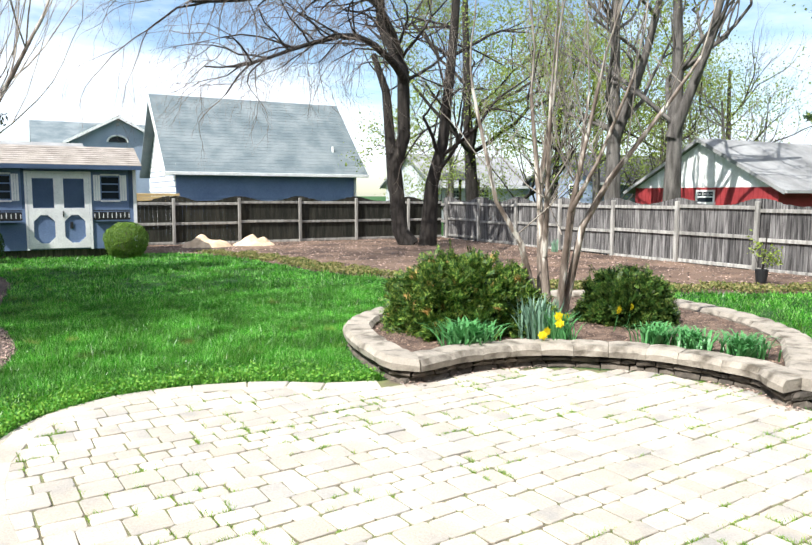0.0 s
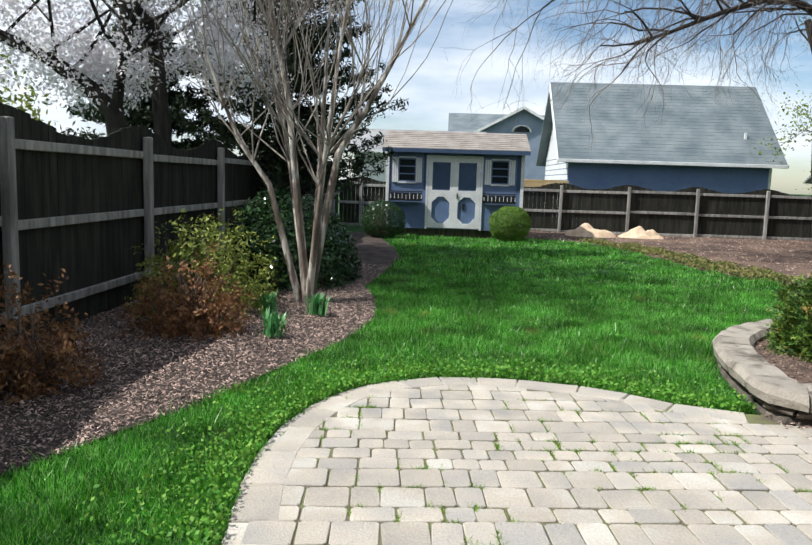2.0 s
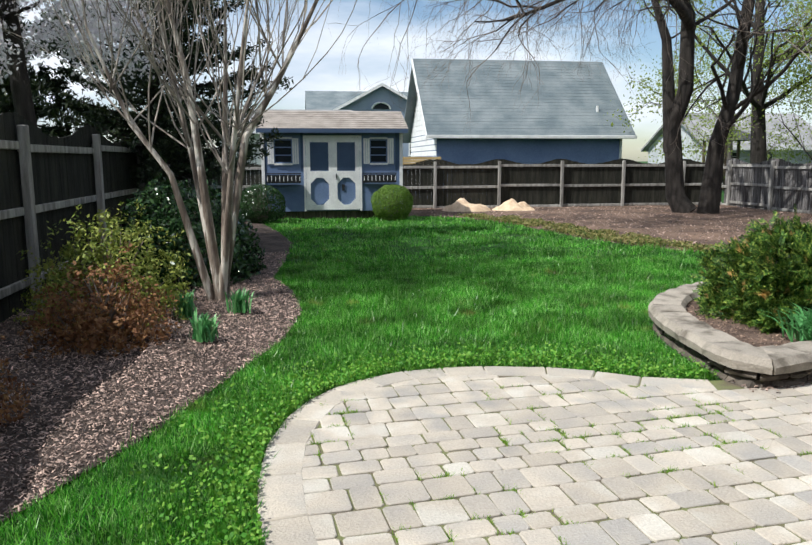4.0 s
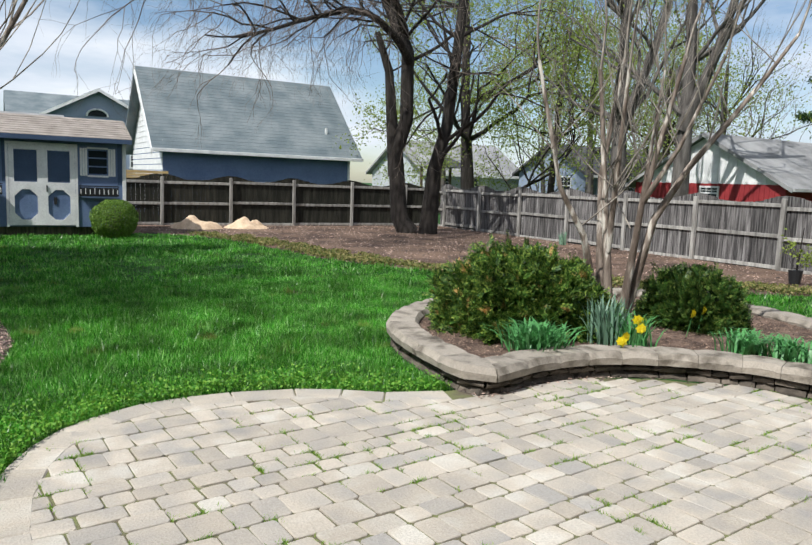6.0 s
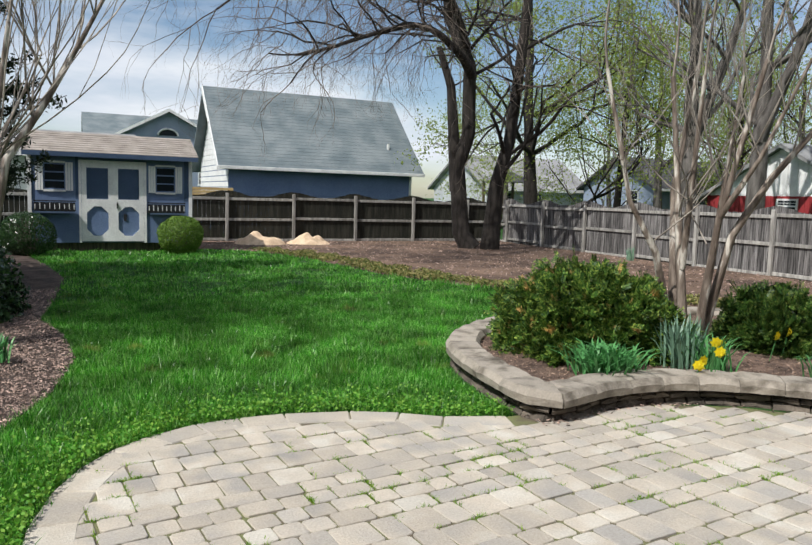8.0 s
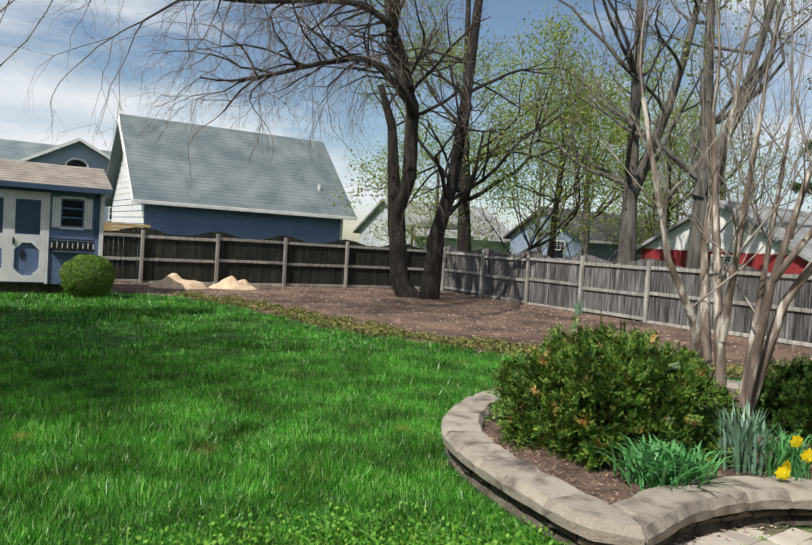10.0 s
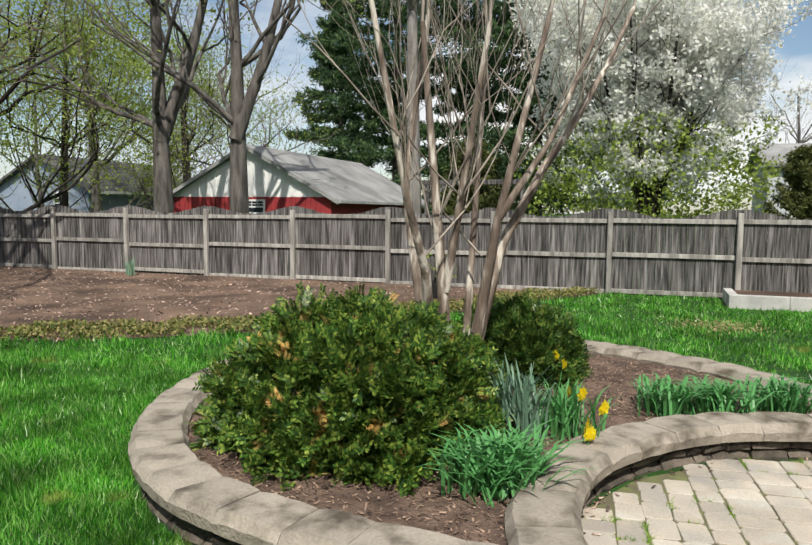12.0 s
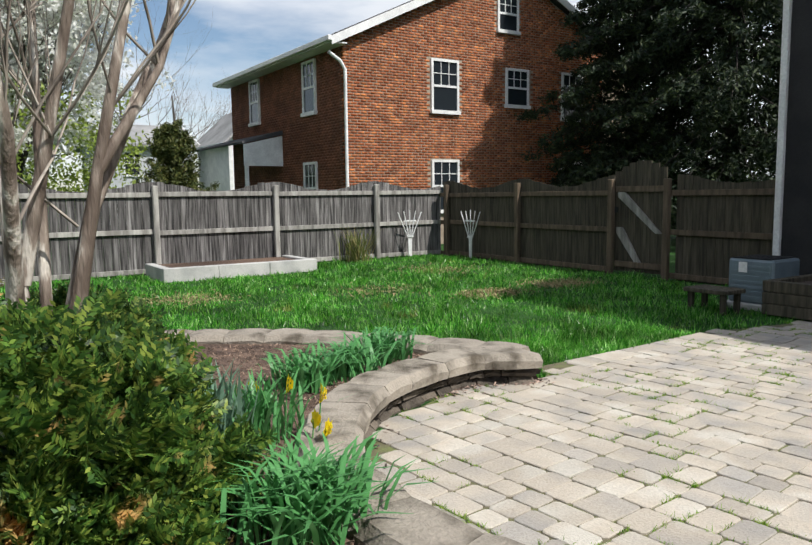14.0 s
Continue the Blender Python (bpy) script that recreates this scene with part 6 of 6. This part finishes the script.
ac = air_conditioner()
ac.scale = (0.72, 0.72, 0.95)
bn = empty("low_bench", "low dark timber bench on the lawn by the house", "bench", at=(6.55, -0.45, 0))
part("seat", boxes((-0.28, 0.28, -0.2, 0.2, 0.22, 0.27), bevel=0.008), M["fence_old"], bn)
for sx in (-0.24, 0.18):
    for sy in (-0.16, 0.11):
        part("leg", boxes((sx, sx + 0.06, sy, sy + 0.05, -0.04, 0.22)), M["fence_old"], bn)
pb = empty("timber_planter", "dark timber planter box against the house", "planter box", at=(5.6, -1.15, 0))
for k in range(3):
    part("timber", boxes((-0.6, 0.45, 0.45, 0.55, 0.01 + 0.13 * k, 0.135 + 0.13 * k), (-0.6, -0.5, -0.9, 0.449, 0.01 + 0.13 * k, 0.135 + 0.13 * k), (0.35, 0.45, -0.9, 0.449, 0.01 + 0.13 * k, 0.135 + 0.13 * k), bevel=0.006), M["fence_old"], pb)
part("planter_soil", boxes((-0.49, 0.34, -0.9, 0.44, 0.01, 0.34)), M["mulch"], pb)

# ---- loose cover: grass, chips, weeds ----


def scatter(rng, n, x0, x1, y0, y1, keep):
    x, y = rng.uniform(x0, x1, n), rng.uniform(y0, y1, n)
    k = keep(x, y)
    return np.stack([x[k], y[k], np.zeros(k.sum())], 1)


rg = np.random.default_rng(7)
on_lawn = lambda x, y: ~inside(PATIO, x, y) & ~inside(left_poly, x, y) & ~inside(right_poly, x, y) & ~inside(ring_poly, x, y) & (edge_gap(BED_RING, x, y, True) > 0.16) & ~inside([(13.6, 1.3), (15.1, 1.3), (15.1, 4.15), (13.6, 4.15)], x, y) & (y > SY + 0.06) & (x < FX - 0.06)


def density(pos, rng, power):
    """Fewer, larger blades far from the walked ground."""
    d = np.hypot(pos[:, 0] - 1.0, pos[:, 1] - 5.0)
    keep = rng.random(len(pos)) < np.clip((4.5 / np.maximum(d, 1)) ** power, 0.05, 1)
    return pos[keep], d[keep]


pos = scatter(rg, 900000, -2.6, 15.1, -2.5, 22.0, on_lawn)
pos, d = density(pos, rg, 0.9)
tuft = np.array([noise.noise(Vector((p[0] * 2.2, p[1] * 2.2, 0))) for p in pos])
pos[:, 2] = -0.035
fine_ = np.array([noise.noise(Vector((p[0] * 6.5, p[1] * 6.5, 5))) for p in pos])
hgt = (0.045 + 0.06 * np.clip(tuft + 0.3, 0, 1.2) + 0.085 * np.clip(fine_ + 0.1, 0, 1)) * rg.uniform(0.7, 1.35, len(pos))
big_ = np.array([noise.noise(Vector((p[0] * 0.8, p[1] * 0.8, 3))) for p in pos])
hgt = hgt * (1 + 0.5 * big_)
pos[:, :2] += rg.normal(size=(len(pos), 2)) * 0.03
vs, fs = blades(rg, pos, hgt, 0.006 + 0.0016 * d, 0.8)
place("grass", mesh_from("grass", vs, fs, M["grass"]), label="lush dark green lawn grass", kind="stuff")
pos = scatter(rg, 620000, -2.3, 6.6, 1.0, 12.5, on_lawn)
dn = np.hypot(pos[:, 0] - 0.8, pos[:, 1] - 5.0)
pos = pos[rg.random(len(pos)) < np.clip(4.5 / np.maximum(dn, 1), 0.2, 1)]
tuft = np.array([noise.noise(Vector((p[0] * 5.0, p[1] * 5.0, 8))) for p in pos])
pos[:, 2] = -0.02
hgt = (0.06 + 0.06 * np.clip(tuft, 0, 1)) * rg.uniform(0.6, 1.3, len(pos))
vs, fs = blades(rg, pos, hgt, 0.0075, 0.9)
place("near_grass", mesh_from("near_grass", vs, fs, M["grass"]), label="long uneven bright green grass blades near the patio", kind="stuff")
# longer, lighter growth along the patio's edge
edge = PATIO[10:23]
pos = scatter(rg, 260000, -1.6, 3.4, 2.0, 7.4, lambda x, y: on_lawn(x, y) & (edge_gap(edge, x, y) < 0.7) & (rg.random(x.shape) < 0.7 * np.exp(-edge_gap(edge, x, y) / 0.22)))
pos[:, 2] = -0.02
pos = pos[:16000]
lv, lf = leaves(rg, pos + np.stack([np.zeros(len(pos)), np.zeros(len(pos)), rg.uniform(0.01, 0.09, len(pos))], 1), 0.027, 0.6, slim=0.8)
place("clover", mesh_from("clover", lv, lf, M["clover"]), label="yellow-green clover along the patio edge", kind="stuff")
# dry straw where the lawn has worn thin
pos = np.concatenate([np.stack([rg.normal(cx, sx, m), rg.normal(cy, sy, m), rg.uniform(0.015, 0.05, m)], 1) for cx, cy, sx, sy, m in ((9.15, 0.78, 0.16, 0.24, 1500), (9.35, -0.75, 0.22, 0.3, 1100), (11.2, 4.5, 0.3, 0.35, 700), (10.4, 1.9, 0.3, 0.4, 350), (12.2, -0.5, 0.5, 0.4, 500))])
lv, lf = leaves(rg, pos, 0.06, 0.8, slim=0.22)
place("straw", mesh_from("straw", lv, lf, M["straw"]), label="dry tan straw in worn patches of the lawn", kind="stuff")
# ground cover strip between lawn and soil
pos = scatter(rg, 400000, 2.5, 15.0, 5.0, 21.5, lambda x, y: inside(right_poly, x, y) & (edge_gap(RIGHT_BED, x, y) < 1.0))
g_ = edge_gap(RIGHT_BED, pos[:, 0], pos[:, 1])
clump = np.array([noise.noise(Vector((p[0] * 1.6, p[1] * 1.6, 9))) for p in pos])
pos = pos[(clump + 0.35 > g_ * 0.5) & (rg.random(len(pos)) < 0.8)]
pos[:, 2] = rg.uniform(0.02, 0.12, len(pos))
lv, lf = leaves(rg, pos, 0.05, 0.5, slim=0.7)
place("ground_cover", mesh_from("ground_cover", lv, lf, M["cover"]), label="patchy yellow-green ground cover along the bare soil", kind="stuff")


def chips(name, pos, size, mat, label):
    n = len(pos)
    a, t = rg.uniform(0, 2 * np.pi, n), rg.normal(size=n) * 0.35
    ln, wd = size * rg.uniform(0.5, 1.6, n), size * rg.uniform(0.2, 0.5, n)
    u = np.stack([np.cos(a), np.sin(a), np.sin(t)], -1) * ln[:, None] / 2
    v = np.stack([-np.sin(a), np.cos(a), rg.normal(size=n) * 0.3], -1) * wd[:, None] / 2
    up = np.array([0, 0, 1]) * (size * 0.12)
    c = np.stack([pos - u - v, pos + u - v, pos + u + v, pos - u + v, pos - u * 0.9 - v * 0.8 + up, pos + u * 0.9 - v * 0.8 + up, pos + u * 0.9 + v * 0.8 + up, pos - u * 0.9 + v * 0.8 + up], 1)
    f = np.array([(4, 5, 6, 7), (0, 1, 5, 4), (1, 2, 6, 5), (2, 3, 7, 6), (3, 0, 4, 7)])
    fs = (np.arange(n)[:, None, None] * 8 + f[None]).reshape(-1, 4)
    place(name, mesh_from(name, c.reshape(-1, 3), fs, mat), label=label, kind="stuff")


pos = scatter(rg, 160000, LX, 0.0, 2.5, 14.0, lambda x, y: inside(left_poly, x, y))
pos = pos[rg.random(len(pos)) < np.clip(9 / (pos[:, 1] + 1), 0.3, 1)][:52000]
pos[:, 2] = rg.uniform(0.0, 0.022, len(pos))
chips("bark_chips", pos, 0.021, M["chip"], "loose brown bark chips on the mulch bed")
pos = scatter(rg, 26000, 2.8, 8.3, 3.4, 9.0, lambda x, y: inside(ring_poly, x, y) & (edge_gap(BED_RING, x, y, True) > 0.16))
pos[:, 2] = rg.uniform(0.155, 0.175, len(pos))
chips("bark_chips", pos, 0.022, M["fine_chip"], "fine brown bark mulch in the stone planter")
pos = scatter(rg, 60000, 2.8, 6.2, 3.0, 6.4, lambda x, y: inside(PATIO, x, y) & ~inside(ring_poly, x, y))
g_ = edge_gap(BED_RING, pos[:, 0], pos[:, 1], True)
pos = pos[rg.random(len(pos)) < np.exp(-(np.maximum(g_ - 0.0, 0) / 0.10) ** 2) * 0.8]
pos[:, 2] = rg.uniform(0.0, 0.01, len(pos))
chips("edge_litter", pos, 0.03, M["chip"], "dry leaf crumbs gathered along the foot of the stone planter")
pos = scatter(rg, 9000, 3.0, FX, 6.0, BY, lambda x, y: inside(right_poly, x, y))
pos[:, 2] = rg.uniform(-0.002, 0.012, len(pos))
chips("leaf_litter", pos, 0.05, M["chip"], "dry leaf litter on the bare soil")

# ---- pavers ----


def make_pavers():
    rp = np.random.default_rng(5)
    ang = radians(6.0)
    ca, sa = math.cos(ang), math.sin(ang)
    w, gap = 0.155, 0.0065
    found = []
    inner = PATIO
    v = -9.3
    while v < 12.4:
        rw = w if rp.random() < 0.6 else w * 1.5
        u = -8 + rp.uniform(0, 0.2)
        while u < 12:
            ln = w if rp.random() < 0.55 else w * 1.5
            cu, cv = u + ln / 2, v + rw / 2
            x, y = cu * ca - cv * sa, cu * sa + cv * ca
            found.append((x, y, ln, rw))
            u += ln
        v += rw
    f = np.array(found)
    f = f[inside(inner, f[:, 0], f[:, 1])]
    open_edge = PATIO[10:25]
    gapd = edge_gap(PATIO, f[:, 0], f[:, 1], True)
    f = f[(edge_gap(PATIO[12:25], f[:, 0], f[:, 1]) > 0.15) & (edge_gap(PATIO[1:4], f[:, 0], f[:, 1]) > 0.15) & (gapd > 0.03)]
    d = np.minimum(np.hypot(f[:, 0] - 1.2, f[:, 1] - 3.9), np.hypot(f[:, 0] - 3.6, f[:, 1] - 4.9) + 0.4)
    order = np.argsort(d)
    root = tagged(new("patio_paving"), "pale tan tumbled stone pavers with mossy joints", kind="structure")
    shapes = {}
    for ln, rw, k in [(a_, b_, c_) for a_ in (w, w * 1.5) for b_ in (w, w * 1.5) for c_ in range(3)]:
        if True:
            bm = bmesh.new()
            hx, hy = ln / 2 - gap / 2, rw / 2 - gap / 2
            r = 0.016
            ring = []
            for sx, sy in ((1, 1), (-1, 1), (-1, -1), (1, -1)):
                jx, jy = rp.uniform(-0.005, 0.003, 2)
                pts = ((hx + jx, hy + jy - r), (hx + jx - r, hy + jy))
                if sx * sy < 0:
                    pts = pts[::-1]
                ring += [(sx * a, sy * b) for a, b in pts]
            lo = [bm.verts.new((a, b, -0.05)) for a, b in ring]
            mid = [bm.verts.new((a, b, -0.004)) for a, b in ring]
            top = [bm.verts.new((a * (1 - 0.004 / hx), b * (1 - 0.004 / hy), 0)) for a, b in ring]
            for A, Bv in ((lo, mid), (mid, top)):
                for i in range(8):
                    bm.faces.new((A[i], A[(i + 1) % 8], Bv[(i + 1) % 8], Bv[i]))
            bm.faces.new(top)
            me = bpy.data.meshes.new("paver")
            bm.to_mesh(me)
            me.materials.append(M["paver"])
            shapes[(round(ln, 3), round(rw, 3), k)] = (me, [(v.co.copy()) for v in bm.verts], [[v.index for v in fc.verts] for fc in bm.faces])
            bm.free()
    vs, fs4, base = [], [], 0
    for rank, i in enumerate(order):
        x, y, ln, rw = f[i]
        me, co, faces = shapes[(round(ln, 3), round(rw, 3), int(rp.integers(0, 3)))]
        m = pose(x + rp.normal() * 0.002, y + rp.normal() * 0.0025, rp.uniform(-0.004, 0.003), rp.normal() * 0.5, rp.normal() * 0.5, 6.0 + rp.normal() * 1.2 + (180 if rp.random() < 0.5 else 0))
        if rank < 300:
            o = place("paver", me, root)
            o.matrix_basis = m
        else:
            vs += [tuple(m @ c) for c in co]
            fs4 += [[base + q for q in fc] for fc in faces]
            base += len(co)
    me = bpy.data.meshes.new("pavers_beyond")
    me.from_pydata(vs, [], fs4)
    me.materials.append(M["paver_all"])
    place("pavers_beyond", me, root, "pale tan pavers farther off", kind="stuff")
    # edging stones along the open rim
    rim = curve([(a, b) for a, b in PATIO[12:25]], 0.02)
    s = np.r_[0, np.cumsum(np.hypot(*np.diff(rim, axis=0).T))]
    rims = [(rim, s)]
    r2 = np.array([(5.84, 0.82), (5.78, 1.9), (5.75, 3.1)])
    rims.append((r2, np.r_[0, np.cumsum(np.hypot(*np.diff(r2, axis=0).T))]))
    for path, s in rims:
        q = 0.0
        while q < s[-1] - 0.1:
            ln = rp.uniform(0.28, 0.5)
            quad = []
            for qq, side in ((q + 0.005, 0), (q + ln - 0.005, 0), (q + ln - 0.005, 1), (q + 0.005, 1)):
                p = np.array([np.interp(qq, s, path[:, k]) for k in (0, 1)])
                a = np.array([np.interp(min(qq + 0.05, s[-1]), s, path[:, k]) for k in (0, 1)])
                b = np.array([np.interp(max(qq - 0.05, 0), s, path[:, k]) for k in (0, 1)])
                t = (a - b) / np.linalg.norm(a - b)
                nrm = np.array([-t[1], t[0]])
                quad.append(tuple(p + nrm * side * 0.235))
            bm = bmesh.new()
            ar = sum(quad[i][0] * quad[(i + 1) % 4][1] - quad[(i + 1) % 4][0] * quad[i][1] for i in range(4))
            if ar < 0:
                quad = quad[::-1]
            prism(bm, quad, -0.05, rp.uniform(-0.002, 0.003))
            bmesh.ops.bevel(bm, geom=[e for e in bm.edges if all(v.co.z > -0.04 for v in e.verts)], offset=0.008, segments=1, affect="EDGES")
            part("edging_stone", bm, M["paver"], root)
            q += ln
    return f


paver_at = make_pavers()
# weeds and moss in the joints
k = rg.integers(0, len(paver_at), 2600)
half = paver_at[k][:, 2:4] / 2
across = rg.random(2600) < 0.5
off = np.where(across[:, None], np.stack([half[:, 0] * rg.choice([-1, 1], 2600), half[:, 1] * rg.uniform(-1, 1, 2600)], 1), np.stack([half[:, 0] * rg.uniform(-1, 1, 2600), half[:, 1] * rg.choice([-1, 1], 2600)], 1))
c6, s6 = math.cos(radians(6)), math.sin(radians(6))
wc = paver_at[k][:, :2] + np.stack([off[:, 0] * c6 - off[:, 1] * s6, off[:, 0] * s6 + off[:, 1] * c6], 1)
wn_ = np.array([noise.noise(Vector((a * 1.2, b * 1.2, 4))) for a, b in wc])
wc, across = wc[wn_ > -0.02], across[wn_ > -0.02]
idx = rg.integers(0, len(wc), 26000)
pos = np.column_stack([wc[idx] + rg.normal(size=(26000, 2)) * np.where(across[idx][:, None], np.array([[0.008, 0.028]]), np.array([[0.028, 0.008]])), np.full(26000, -0.008)])
vs, fs = blades(rg, pos, rg.uniform(0.012, 0.036, len(pos)), 0.006, 1.3)
place("joint_weeds", mesh_from("joint_weeds", vs, fs, M["weed"]), label="small green weeds in the paver joints", kind="stuff")
